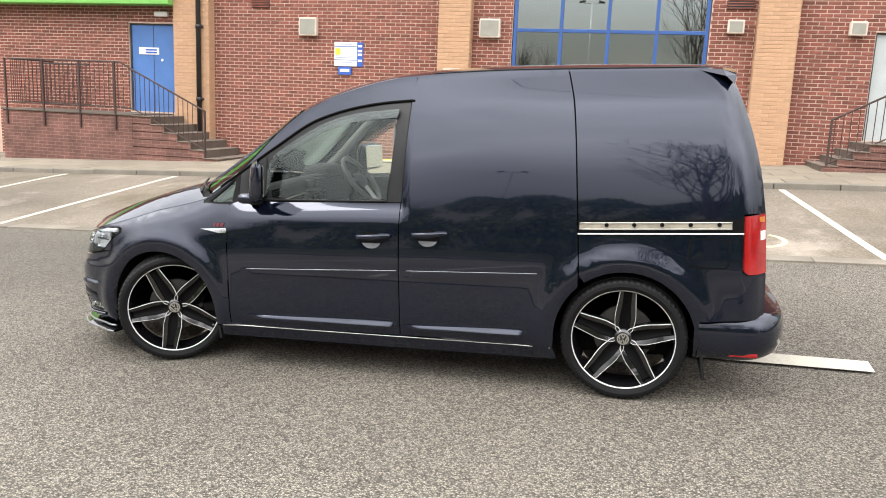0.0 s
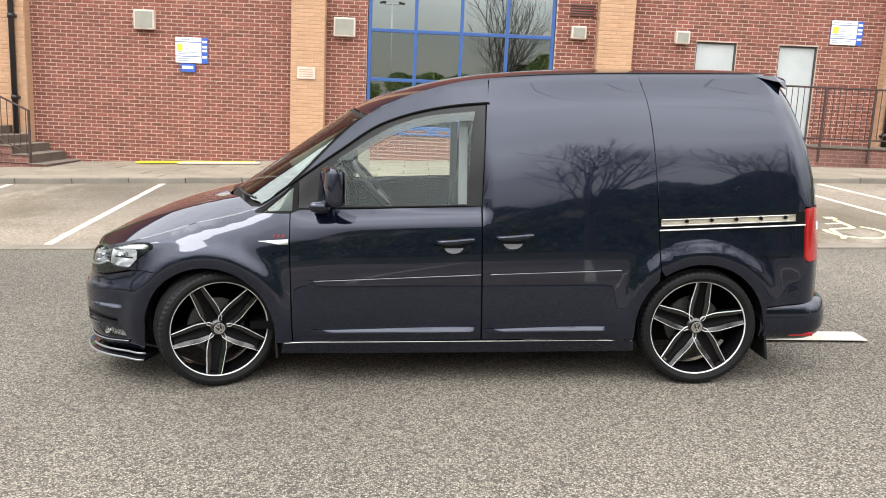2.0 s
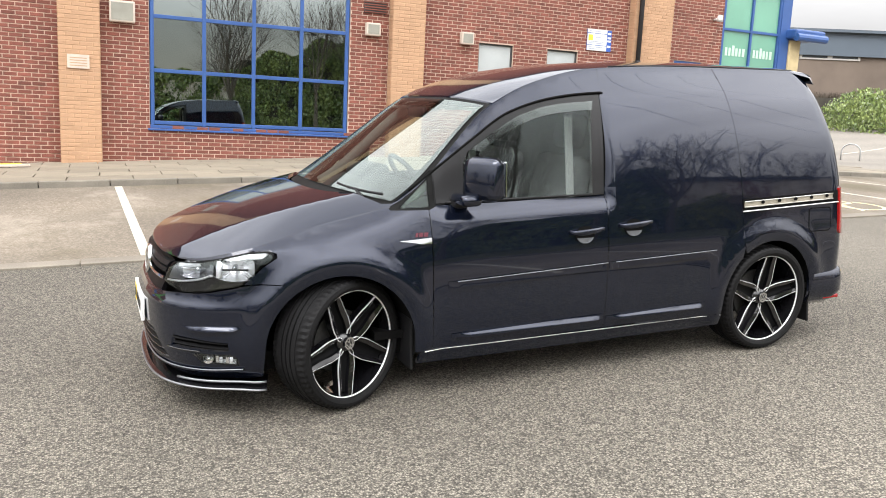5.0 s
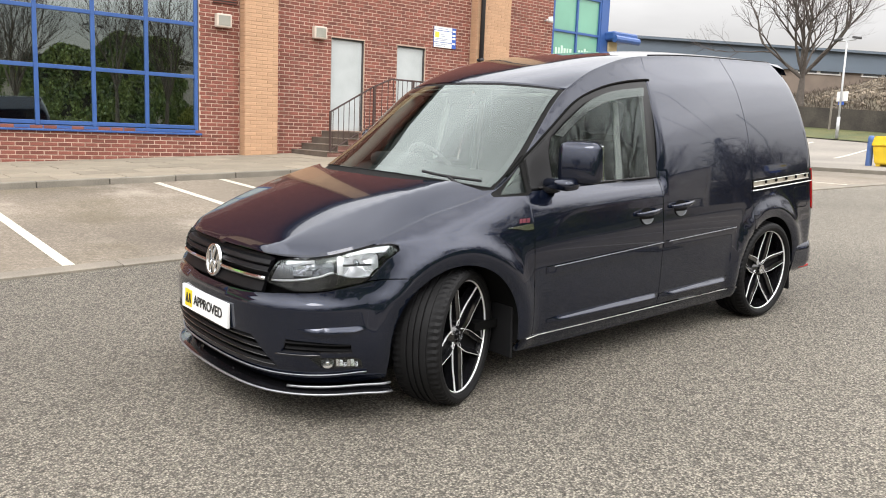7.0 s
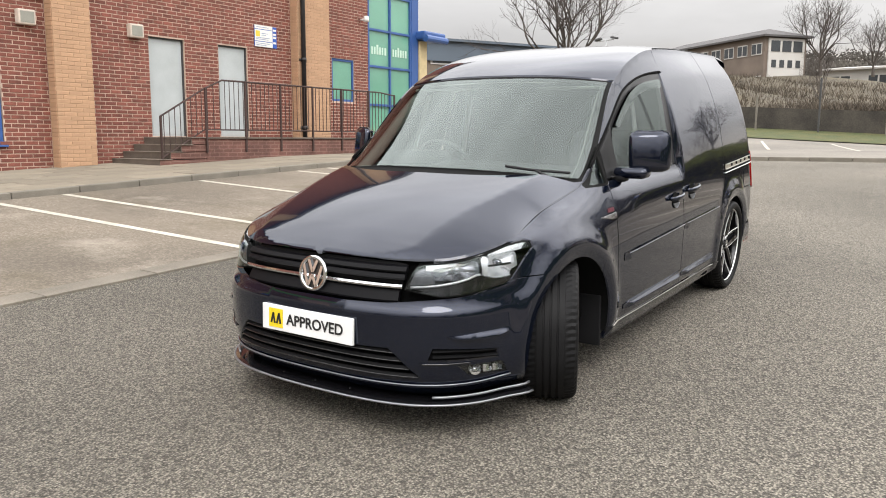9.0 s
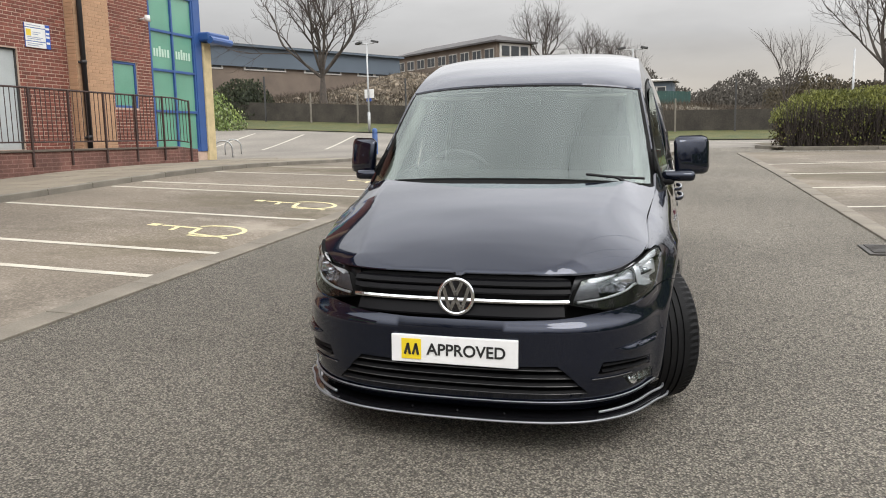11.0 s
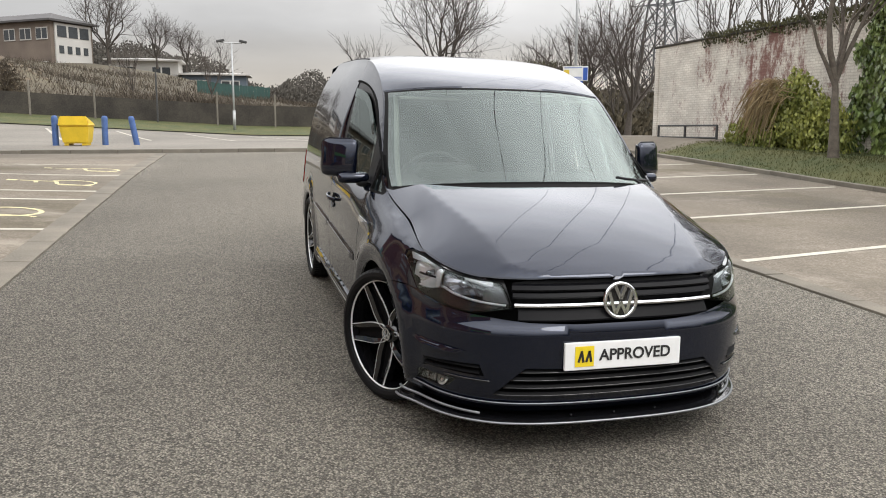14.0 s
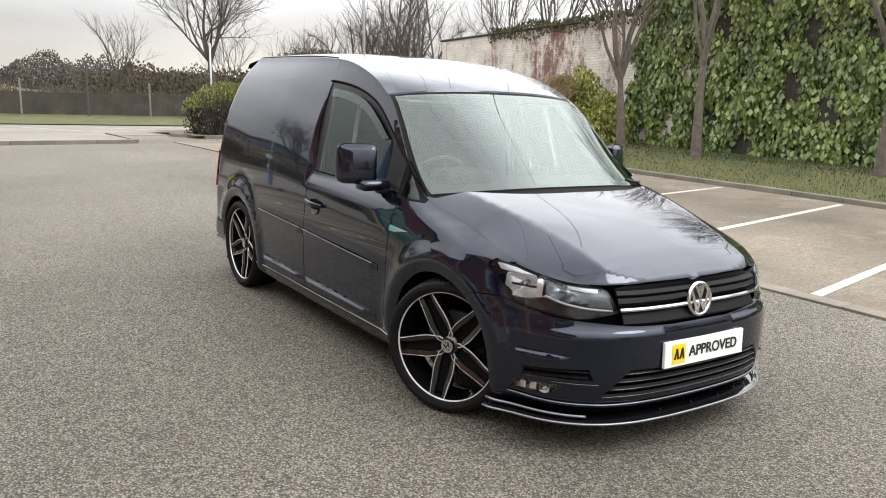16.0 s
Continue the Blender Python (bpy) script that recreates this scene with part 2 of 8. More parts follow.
M_FLAG = material("paving_flag", (0.215, 0.185, 0.14), 0.85, vary=0.1, scale=2.2, fine=60, bump=0.002, per_piece=0.14)
M_KERB = material("kerb_concrete", (0.175, 0.158, 0.13), 0.85, vary=0.12, scale=3, fine=50, bump=0.003, per_piece=0.12)
M_BRICK = material("red_brick", (0.185, 0.062, 0.044), 0.85, vary=0.16, scale=5, fine=90, bump=0.002, per_piece=0.2)
M_MORTAR = material("mortar", (0.50, 0.37, 0.295), 0.95, vary=0.1, scale=4, fine=80, bump=0.002)
M_BUFF = material("buff_brick", (0.45, 0.275, 0.165), 0.85, vary=0.08, scale=4, fine=80, bump=0.002, per_piece=0.07)
M_BUFFMORTAR = material("buff_mortar", (0.43, 0.28, 0.17), 0.95, vary=0.1)
M_BLUEPAINT = material("blue_painted_metal", (0.03, 0.085, 0.26), 0.4, vary=0.06, scale=3)
M_DOORBLUE = material("blue_painted_door", (0.07, 0.17, 0.42), 0.45, vary=0.06, scale=2)
M_GREYDOOR = material("grey_painted_door", (0.42, 0.45, 0.45), 0.5, vary=0.06, scale=2)
M_RUST = material("brown_painted_railing", (0.045, 0.024, 0.02), 0.6, vary=0.2, scale=9)
M_BLACKPIPE = material("black_drainpipe", (0.014, 0.013, 0.014), 0.5)
M_WHITE = material("white_paint", (0.74, 0.74, 0.72), 0.5, vary=0.04)
M_CREAM = material("cream_plastic", (0.55, 0.47, 0.40), 0.55, vary=0.06)
M_DARKGREY = material("dark_grey", (0.05, 0.05, 0.05), 0.6)
M_GREEN = material("green_panel", (0.16, 0.42, 0.09), 0.5, vary=0.04)
M_GREENGLASS = material("green_filmed_glass", (0.15, 0.35, 0.255), 0.12, vary=0.08, scale=0.8, coat=0.6)
M_SIGNBLUE = material("blue_sign_print", (0.03, 0.10, 0.42), 0.5, vary=0.03)
M_SIGNYELLOW = material("yellow_sign_print", (0.75, 0.55, 0.05), 0.5, vary=0.03)
M_STONE = material("step_concrete", (0.105, 0.083, 0.066), 0.85, vary=0.16, scale=4, fine=50, bump=0.003)
M_WINGLASS = material("dark_window_glass", (0.012, 0.014, 0.014), 0.03, vary=0.1, scale=0.5, coat=0.6, spec=1.0)
M_WINGLASS.node_tree.nodes["Principled BSDF"].inputs["Coat IOR"].default_value = 1.9
M_ROOM = material("dark_room", (0.15, 0.185, 0.19), 0.8, vary=0.3, scale=1.0)

# ---- mesh helpers ----


def mesh_object(name, verts, faces, mat, parent=None, smooth=False):
    me = bpy.data.meshes.new(name)
    me.from_pydata([tuple(v) for v in verts], [], [tuple(f) for f in faces])
    me.update()
    if mat:
        me.materials.append(mat)
    if smooth:
        me.polygons.foreach_set("use_smooth", [True] * len(me.polygons))
    ob = new(name, me)
    ob.parent = parent
    return ob


def part(name, bm, mat, parent, label="", smooth=False):
    """Links a bmesh as one mesh object under a thing or a part."""
    me = bpy.data.meshes.new(name)
    bmesh.ops.recalc_face_normals(bm, faces=bm.faces)
    bm.to_mesh(me)
    bm.free()
    me.materials.append(mat)
    if smooth:
        me.polygons.foreach_set("use_smooth", [True] * len(me.polygons))
    ob = new(name, me)
    ob.parent = parent
    if label:
        tagged(ob, label)
    return ob


def thing(name, m, label, category, group="", kind=""):
    e = new(name)
    e.matrix_world = m
    return tagged(e, label, category, group, kind)


def add_box(bm, x0, x1, y0, y1, z0, z1, bevel=0.0, m=None):
    g = bmesh.ops.create_cube(bm, size=1)
    vs = g["verts"]
    for v in vs:
        v.co = Vector(((x0 + x1) / 2 + v.co.x * (x1 - x0), (y0 + y1) / 2 + v.co.y * (y1 - y0), (z0 + z1) / 2 + v.co.z * (z1 - z0)))
    if bevel:
        es = list({e for v in vs for e in v.link_edges})
        r = bmesh.ops.bevel(bm, geom=es, offset=bevel, segments=2, affect="EDGES", profile=0.5)
        vs = list({v for f in r["faces"] for v in f.verts} | {v for v in vs if v.is_valid})
    if m is not None:
        bmesh.ops.transform(bm, matrix=m, verts=vs)
    return vs


def box(x0, x1, y0, y1, z0, z1, bevel=0.0, m=None):
    bm = bmesh.new()
    add_box(bm, x0, x1, y0, y1, z0, z1, bevel, m)
    return bm


def add_tube(bm, p, q, r0, r1=None, n=8, caps=True):
    p, q = Vector(p), Vector(q)
    r1 = r0 if r1 is None else r1
    d = (q - p).normalized()
    a = d.orthogonal().normalized()
    b = d.cross(a)
    rings = []
    for c, r in ((p, r0), (q, r1)):
        rings.append([bm.verts.new(c + (a * math.cos(2 * math.pi * i / n) + b * math.sin(2 * math.pi * i / n)) * r) for i in range(n)])
    for i in range(n):
        bm.faces.new((rings[0][i], rings[0][(i + 1) % n], rings[1][(i + 1) % n], rings[1][i]))
    if caps:
        bm.faces.new(rings[0][::-1])
        bm.faces.new(rings[1])


def tube(p, q, r0, r1=None, n=8):
    bm = bmesh.new()
    add_tube(bm, p, q, r0, r1, n)
    return bm


def pipe(points, r, n=8):
    """A round bar through points."""
    bm = bmesh.new()
    pts = [Vector(p) for p in points]
    rings = []
    a = None
    for i, p in enumerate(pts):
        d = (pts[min(i + 1, len(pts) - 1)] - pts[max(i - 1, 0)]).normalized()
        a = (a - d * a.dot(d)).normalized() if a else d.orthogonal().normalized()
        b = d.cross(a)
        rings.append([bm.verts.new(p + (a * math.cos(2 * math.pi * k / n) + b * math.sin(2 * math.pi * k / n)) * r) for k in range(n)])
    for u, w in zip(rings, rings[1:]):
        for k in range(n):
            bm.faces.new((u[k], u[(k + 1) % n], w[(k + 1) % n], w[k]))
    bm.faces.new(rings[0][::-1])
    bm.faces.new(rings[-1])
    return bm


def pchip(xs, ys):
    """A smooth curve through points that never overshoots."""
    x, y = np.asarray(xs, float), np.asarray(ys, float)
    h, d = np.diff(x), np.diff(y) / np.diff(x)
    m = np.zeros_like(x)
    for i in range(1, len(x) - 1):
        if d[i - 1] * d[i] > 0:
            w1, w2 = 2 * h[i] + h[i - 1], h[i] + 2 * h[i - 1]
            m[i] = (w1 + w2) / (w1 / d[i - 1] + w2 / d[i])
    m[0], m[-1] = d[0], d[-1]

    def f(q):
        q = min(max(q, x[0]), x[-1])
        i = min(max(int(np.searchsorted(x, q)) - 1, 0), len(x) - 2)
        t = (q - x[i]) / h[i]
        return float(y[i] * (1 + 2 * t) * (1 - t) ** 2 + m[i] * h[i] * t * (1 - t) ** 2 + y[i + 1] * t * t * (3 - 2 * t) + m[i + 1] * h[i] * t * t * (t - 1))
    return f


def ease(a, b, x):
    t = min(max((x - a) / (b - a), 0), 1)
    return t * t * (3 - 2 * t)


# ---- ground ----
rise_x = pchip((-400, -40, -12, 0, 8, 12, 22, 30, 45, 60, 100, 400), (-1.6, -1.2, -0.517, 0, 0.345, 0.5, 0.74, 0.82, 0.95, 1.3, 1.9, 2.0))


def lane_north(x):
    return 3.25 - 0.018 * x


def kerb_line(x):
    return 7.85 - 0.02 * x


def wall_line(x):
    return 11.65 - 0.018 * x


def lane_south(x):
    return -3.05 + 0.012 * x


def ground(x, y):
    near = 1 - ease(8, 19, x)
    z = rise_x(x) + 0.014 * min(max(y, -14), 8) * near
    z += 0.2 * near * min(max((y - 3.3) / 4.4, 0), 1)
    return z + (0.052 * min(max(y, 0), 40) + 0.012 * max(min(y, 0), -40)) * ease(23, 42, x)


def paving(x, y):
    return ground(x, kerb_line(x)) + 0.1 + 0.04 * (y - kerb_line(x)) / 3.8


def sheet(name, xs, ys, zf, mat, warp=None):
    """A sheet over a grid; warp(x, v) gives y where the edges are not straight."""
    vs = [(x, (warp(x, y) if warp else y), 0) for x in xs for y in ys]
    vs = [(x, y, zf(x, y)) for x, y, _ in vs]
    n = len(ys)
    fs = [(i * n + j, (i + 1) * n + j, (i + 1) * n + j + 1, i * n + j + 1) for i in range(len(xs) - 1) for j in range(n - 1)]
    return mesh_object(name, vs, fs, mat, smooth=True)


def spaced(a, b, step):
    n = max(1, int(round((b - a) / step)))
    return [a + (b - a) * i / n for i in range(n + 1)]


gx = [-400, -200, -90, -45] + spaced(-30, 24, 0.6) + spaced(25.5, 60, 1.5) + [75, 100, 150, 220, 400]
gy = [-400, -200, -90, -45] + spaced(-30, -12, 1.5) + spaced(-11.4, 12, 0.6) + spaced(13.5, 30, 1.5) + [45, 90, 200, 400]
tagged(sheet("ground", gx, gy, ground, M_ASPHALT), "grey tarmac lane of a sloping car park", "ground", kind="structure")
unit = [i / 8 for i in range(9)]
tagged(sheet("pavement_bays_north", spaced(-30, 17.6, 0.6), unit, lambda x, y: ground(x, y) + 0.012, M_BAY, lambda x, v: lane_north(x) + v * (kerb_line(x) - lane_north(x))),
       "worn beige tarmac of the parking bays before the building", "parking bay", kind="structure")
tagged(sheet("pavement_bays_south", spaced(-30, 19.0, 0.6), unit, lambda x, y: ground(x, y) + 0.012, M_BAY, lambda x, v: -9.72 + v * (lane_south(x) + 9.72)),
       "stained beige tarmac of the parking bays by the grass bank", "parking bay", kind="structure")
tagged(sheet("road_cross", spaced(23.2, 44.5, 1.5), spaced(-60, 60, 4), lambda x, y: ground(x, y) + 0.008, M_CROSS), "pale concrete yard beyond the kerbed island", "yard", kind="structure")


def stripe(name, p, q, width, mat, label, lift=0.016, parent=None):
    """A painted line on the ground from p to q."""
    p, q = Vector((*p, 0)), Vector((*q, 0))
    d = (q - p)
    side = Vector((-d.y, d.x, 0)).normalized() * width / 2
    n = max(2, int(d.length / 0.5))
    vs, fs = [], []
    for i in range(n + 1):
        c = p + d * (i / n)
        for s in (-1, 1):
            k = c + side * s
            vs.append((k.x, k.y, ground(k.x, k.y) + lift))
    fs = [(2 * i, 2 * i + 2, 2 * i + 3, 2 * i + 1) for i in range(n)]
    ob = mesh_object(name, vs, fs, mat, parent)
    return tagged(ob, label, "road marking", kind="structure") if label else ob


NEAR_X = (-9.9, -7.6, -5.2, -2.85, -0.62, 1.86, 2.9, 5.1, 7.45, 8.38, 10.7, 13.2)
FAR_X = (-10.2, -7.8, -5.45, -3.0, -0.72, 1.63, 2.6, 4.8, 6.88, 7.65, 9.85, 12.1)
for a, b in zip(NEAR_X, FAR_X):
    stripe("bay_line", (a, lane_north(a) + 0.05), (b, kerb_line(b) - 0.08), 0.1, M_LINE, "worn white parking bay line on beige tarmac")
for x in (-6.6, -4.2, -1.8, 0.5, 2.58, 4.9, 7.1, 9.35, 11.7, 14.1):
    stripe("bay_line", (x, lane_south(x) - 0.06), (x + 1.4, -9.5), 0.1, M_LINE, "worn white parking bay line on stained tarmac")
stripe("lane_line", (3.0, 0.0), (4.08, -0.06), 0.2, M_LINE, "short thick white line on the lane behind the van")

# ---- the brick building ----
BLD = pose(0, 11.65, 0, 0, 0, -1.031)
building = thing("sports_hall", BLD, "red brick sports hall with buff brick pilasters and blue frames", "building")
OPENINGS = [(-0.02, 3.84, 1.12, 4.15), (6.77, 7.62, 1.22, 3.2), (8.5, 9.31, 1.22, 3.2), (-9.12, -7.9, 1.1, 3.12), (12.08, 12.93, 2.14, 3.22), (13.5, 15.72, 1.05, 6.4)]
X0, X1, WALL_TOP = -16.0, 15.72, 9.2
xs = sorted({X0, X1} | {o[0] for o in OPENINGS} | {o[1] for o in OPENINGS})
zs = sorted({-1.2, WALL_TOP} | {o[2] for o in OPENINGS} | {o[3] for o in OPENINGS})
bm = bmesh.new()
for a, b in zip(xs, xs[1:]):
    for c, d in zip(zs, zs[1:]):
        mx, mz = (a + b) / 2, (c + d) / 2
        if not any(o[0] < mx < o[1] and o[2] < mz < o[3] for o in OPENINGS):
            add_box(bm, a, b, 0.008, 0.32, c, d)
bmesh.ops.remove_doubles(bm, verts=bm.verts, dist=0.0005)
wall = part("wall", bm, M_MORTAR, building, "red brick outer wall with pale mortar")
bm = bmesh.new()
add_box(bm, X0, 13.5, -0.002, 0.011, 4.86, WALL_TOP)
add_box(bm, 13.5, X1, -0.002, 0.011, 6.4, WALL_TOP)
part("upper_wall", bm, M_BRICK, building)
part("roof", box(X0 - 0.3, X1 + 0.3, -0.35, 14, WALL_TOP, WALL_TOP + 0.25, 0.03), M_DARKGREY, building, "flat dark roof")
bm = bmesh.new()
add_box(bm, X0, X0 + 0.3, 0.32, 14, -1.2, WALL_TOP)
add_box(bm, X1 - 0.3, X1, 0.32, 14, -1.2, WALL_TOP)
add_box(bm, X0 + 0.3, X1 - 0.3, 13.7, 14, -1.2, WALL_TOP)
part("side_wall", bm, M_BRICK, building)
part("inner_wall", box(X0 + 0.3, X1 - 0.3, 3.2, 3.4, -1.2, WALL_TOP - 0.01), M_ROOM, building)
part("inner_floor", box(X0 + 0.3, X1 - 0.3, 0.33, 3.2, 0.9, 1.0), M_ROOM, building)
part("fascia", box(-16, -7.78, -0.42, -0.02, 3.5, 4.7, 0.02), M_GREEN, building, "bright green fascia board")

# the large blue-framed window
win = part("window", box(-0.02, 3.84, 0.0, 0.06, 1.06, 1.12, 0.006), M_BLUEPAINT, building, "wide blue-framed window of twelve panes")
cols, rows = (0.03, 0.97, 1.91, 2.85, 3.79), (1.17, 2.14, 3.13, 4.1)
for i, x in enumerate(cols):
    part("mullion", box(x - 0.035, x + 0.035, 0.02, 0.1, 1.12, 4.15, 0.006), M_BLUEPAINT, win)
for z in rows:
    for a, b in zip(cols, cols[1:]):
        part("transom", box(a + 0.036, b - 0.036, 0.025, 0.095, z - 0.035, z + 0.035, 0.006), M_BLUEPAINT, win)
M_PANE = glass("window_pane", (0.55, 0.62, 0.6), 0.7, 0.012, 3.1)
M_PANETOP = glass("mirror_pane", (0.55, 0.62, 0.6), 0.5, 0.01, 6.0)
for a, b in zip(cols, cols[1:]):
    for c, d in zip(rows, rows[1:]):
        p = part("pane", box(a + 0.03, b - 0.03, 0.055, 0.063, c + 0.03, d - 0.03), M_PANETOP if c > 3 else M_PANE, win)
        p.visible_shadow = False
part("window_sill", box(-0.06, 3.88, -0.05, 0.05, 1.02, 1.057, 0.008), M_BLUEPAINT, building)


def flush_door(name, x0, x1, z0, z1, mat, label, leaves=1):
    d = part(name, box(x0 + 0.03, x1 - 0.03, 0.08, 0.14, z0, z1 - 0.03, 0.004), mat, building, label)
    fr = bmesh.new()
    for a, b, c, e in ((x0, x0 + 0.03, z0, z1), (x1 - 0.03, x1, z0, z1), (x0 + 0.03, x1 - 0.03, z1 - 0.03, z1)):
        add_box(fr, a, b, 0.05, 0.16, c, e)
    part("door_frame", fr, M_DARKGREY, d)
    for k in range(1, leaves):
        x = x0 + (x1 - x0) * k / leaves
        part("leaf_joint", box(x - 0.006, x + 0.006, 0.074, 0.081, z0, z1 - 0.04), M_DARKGREY, d)
    return d


for x0, x1 in ((6.77, 7.62), (8.5, 9.31)):
    d = flush_door("door", x0, x1, 1.22, 3.2, M_GREYDOOR, "plain light grey steel door")
    part("kick_plate", box(x0 + 0.06, x1 - 0.06, 0.072, 0.079, 1.26, 1.5), M_GREYDOOR, d)
d = flush_door("door", -9.12, -7.9, 1.1, 3.12, M_DOORBLUE, "blue painted double fire door", 2)
part("door_notice", box(-8.9, -8.37, 0.066, 0.078, 2.42, 2.58), M_WHITE, d, "white notice")
for i in range(2):
    part("print_bar", box(-8.72, -8.42, 0.06, 0.065, 2.45 + 0.06 * i, 2.485 + 0.06 * i), M_SIGNBLUE, d)
part("lock", tube((-8.28, 0.06, 2.3), (-8.28, 0.08, 2.3), 0.03, n=10), M_WHITE, d)
part("door_lamp", box(-8.37, -8.03, -0.1, 0.0, 3.27, 3.38, 0.02), M_WHITE, building, "white bulkhead lamp")

# green filmed glazing and small green window
M_FILMPRINT = material("pale_film_print", (0.46, 0.62, 0.52), 0.5, vary=0.04)
glz = part("window", box(15.4, 15.72, -0.02, 0.12, 1.05, 6.4, 0.01), M_BLUEPAINT, building, "tall glazing with green film and blue frame")
gcols, grows = (13.53, 14.45, 15.37), (1.1, 2.1, 3.13, 4.1, 5.06, 6.0)
for a, b in zip(gcols, gcols[1:]):
    for c, e in zip(grows, grows[1:]):
        part("pane", box(a + 0.03, b - 0.03, 0.05, 0.07, c + 0.03, e - 0.03), M_GREENGLASS, glz)
for x in gcols:
    part("mullion", box(x - 0.03, x + 0.03, 0.0, 0.1, 1.05, 6.4), M_BLUEPAINT, glz)
for z in grows:
    part("transom", box(13.5, 15.4, 0.005, 0.095, z - 0.03, z + 0.03), M_BLUEPAINT, glz)
for x in (13.68, 14.6):
    for i, (u, w, h) in enumerate(((0, 0.07, 0.2), (0.11, 0.07, 0.2), (0.22, 0.08, 0.26), (0.33, 0.08, 0.2), (0.45, 0.06, 0.2), (0.56, 0.08, 0.2))):
        part("print_bar", box(x + u, x + u + w, 0.043, 0.049, 3.46, 3.46 + h), M_FILMPRINT, glz)
gw = part("window", box(12.08, 12.93, 0.03, 0.1, 2.14, 2.2, 0.006), M_BLUEPAINT, building, "small blue-framed window with green blind")
for a, b, c, e in ((12.08, 12.14, 2.2, 3.22), (12.87, 12.93, 2.2, 3.22), (12.14, 12.87, 3.16, 3.22)):
    part("frame", box(a, b, 0.03, 0.1, c, e, 0.006), M_BLUEPAINT, gw)
part("pane", box(12.13, 12.88, 0.06, 0.07, 2.19, 3.17), M_GREENGLASS, gw)
M_SANDCOL = material("cream_render", (0.52, 0.42, 0.24), 0.8, vary=0.08)
part("corner_column", box(15.73, 16.1, -0.06, 0.35, 0.45, 4.0, 0.02), M_SANDCOL, building, "cream rendered corner column")
bm = bmesh.new()
add_box(bm, 15.6, 16.65, -0.35, 2.2, 4.02, 4.26, 0.05)
add_tube(bm, (15.62, -0.35, 4.05), (16.65, -0.35, 4.05), 0.1, n=10)
part("canopy", bm, M_BLUEPAINT, building, "blue entrance canopy")

# pipes, vents, signs on the wall
M_VENTGREY = material("vent_grey", (0.27, 0.265, 0.225), 0.5, vary=0.06, scale=5)
for x, z0 in ((-7.1, 0.3), (10.78, 1.0)):
    bm = tube((x, -0.3, z0), (x, -0.3, WALL_TOP), 0.055, n=12)
    for z in (1.4, 3.0, 4.6):
        add_tube(bm, (x, -0.3, z), (x, -0.3, z + 0.09), 0.068, n=12)
        add_box(bm, x - 0.09, x + 0.09, -0.26, -0.22, z + 0.02, z + 0.07)
    part("drainpipe", bm, M_BLACKPIPE, building, "black cast drainpipe", True)
for x0, x1, z0, z1 in ((-4.74, -4.32, 2.91, 3.3), (-0.7, -0.26, 2.95, 3.33), (4.15, 4.46, 3.12, 3.38), (6.29, 6.59, 3.12, 3.38)):
    v = part("wall_vent", box(x0, x1, -0.13, 0.005, z0, z1, 0.02), M_CREAM, building, "cream metal vent box")
    part("vent_cover", box(x0 + 0.035, x1 - 0.035, -0.136, -0.131, z0 + 0.035, z1 - 0.035, 0.002), M_VENTGREY, v, "flat grey-green cover")
for x0, x1, z0, z1 in ((-5.92, -5.5, 3.5, 3.68), (4.12, 4.6, 3.58, 3.82)):
    v = part("louvre", box(x0, x1, -0.02, 0.005, z0, z1), M_DARKGREY, building, "terracotta louvred air brick")
    for i in range(5):
        z = z0 + 0.02 + i * (z1 - z0 - 0.04) / 4
        part("slat", box(x0, x1, -0.04, -0.021, z - 0.01, z + 0.01), M_BRICK, v)


M_SIGNGREY = material("grey_blue_print", (0.22, 0.27, 0.40), 0.5, vary=0.05)


def notice_board(parent, m, w, h, yellow=True):
    """A parking notice: white board with blue margin and print."""
    b = part("notice_board", box(0, w, -0.02, 0, 0, h, 0.004, m), M_SIGNBLUE, parent, "white and blue parking notice board")
    for z0, z1 in ((0.0, 0.24), (0.27, 0.8), (0.83, 1.0)):
        part("white_panel", box(0, w * 0.8, -0.03, -0.021, h * z0, h * z1, 0.004, m), M_WHITE, b)
    part("yellow_print", box(w * 0.04, w * 0.22, -0.034, -0.0305, h * 0.47, h * 0.74, 0, m), M_SIGNYELLOW, b)
    for z, u in ((0.07, 0.5), (0.15, 0.66), (0.34, 0.6), (0.41, 0.68), (0.54, 0.5), (0.62, 0.6), (0.90, 0.62)):
        part("print_bar", box(w * (0.28 if 0.45 < z < 0.8 else 0.06), w * u, -0.033, -0.0305, h * z, h * (z + 0.025), 0, m), M_SIGNGREY, b)
    for z in (0.2, 0.45, 0.6, 0.8):
        part("print_bar", box(w * 0.83, w * 0.97, -0.024, -0.0205, h * z, h * (z + 0.09), 0, m), M_WHITE, b)
    return b


notice_board(building, pose(-3.93, 0, 2.29), 0.66, 0.51)
b = part("notice_board", box(-3.83, -3.53, -0.03, 0, 2.11, 2.275), M_SIGNBLUE, building, "small blue notice")
part("print_bar", box(-3.79, -3.57, -0.034, -0.031, 2.17, 2.23), M_WHITE, b)
notice_board(building, pose(9.52, 0, 3.26), 0.67, 0.48)
b = part("notice_board", box(-1.4, -1.04, -0.26, -0.235, 2.07, 2.31), M_CREAM, building, "small cream plate")
for i in range(4):
    part("print_bar", box(-1.36, -1.08, -0.263, -0.2605, 2.11 + i * 0.045, 2.125 + i * 0.045), M_BUFFMORTAR, b)
bm = tube((13.2, 0, 4.28), (13.2, -0.16, 4.28), 0.03, n=8)
add_tube(bm, (13.2, -0.2, 4.22), (13.2, -0.2, 4.36), 0.075, 0.06, n=12)
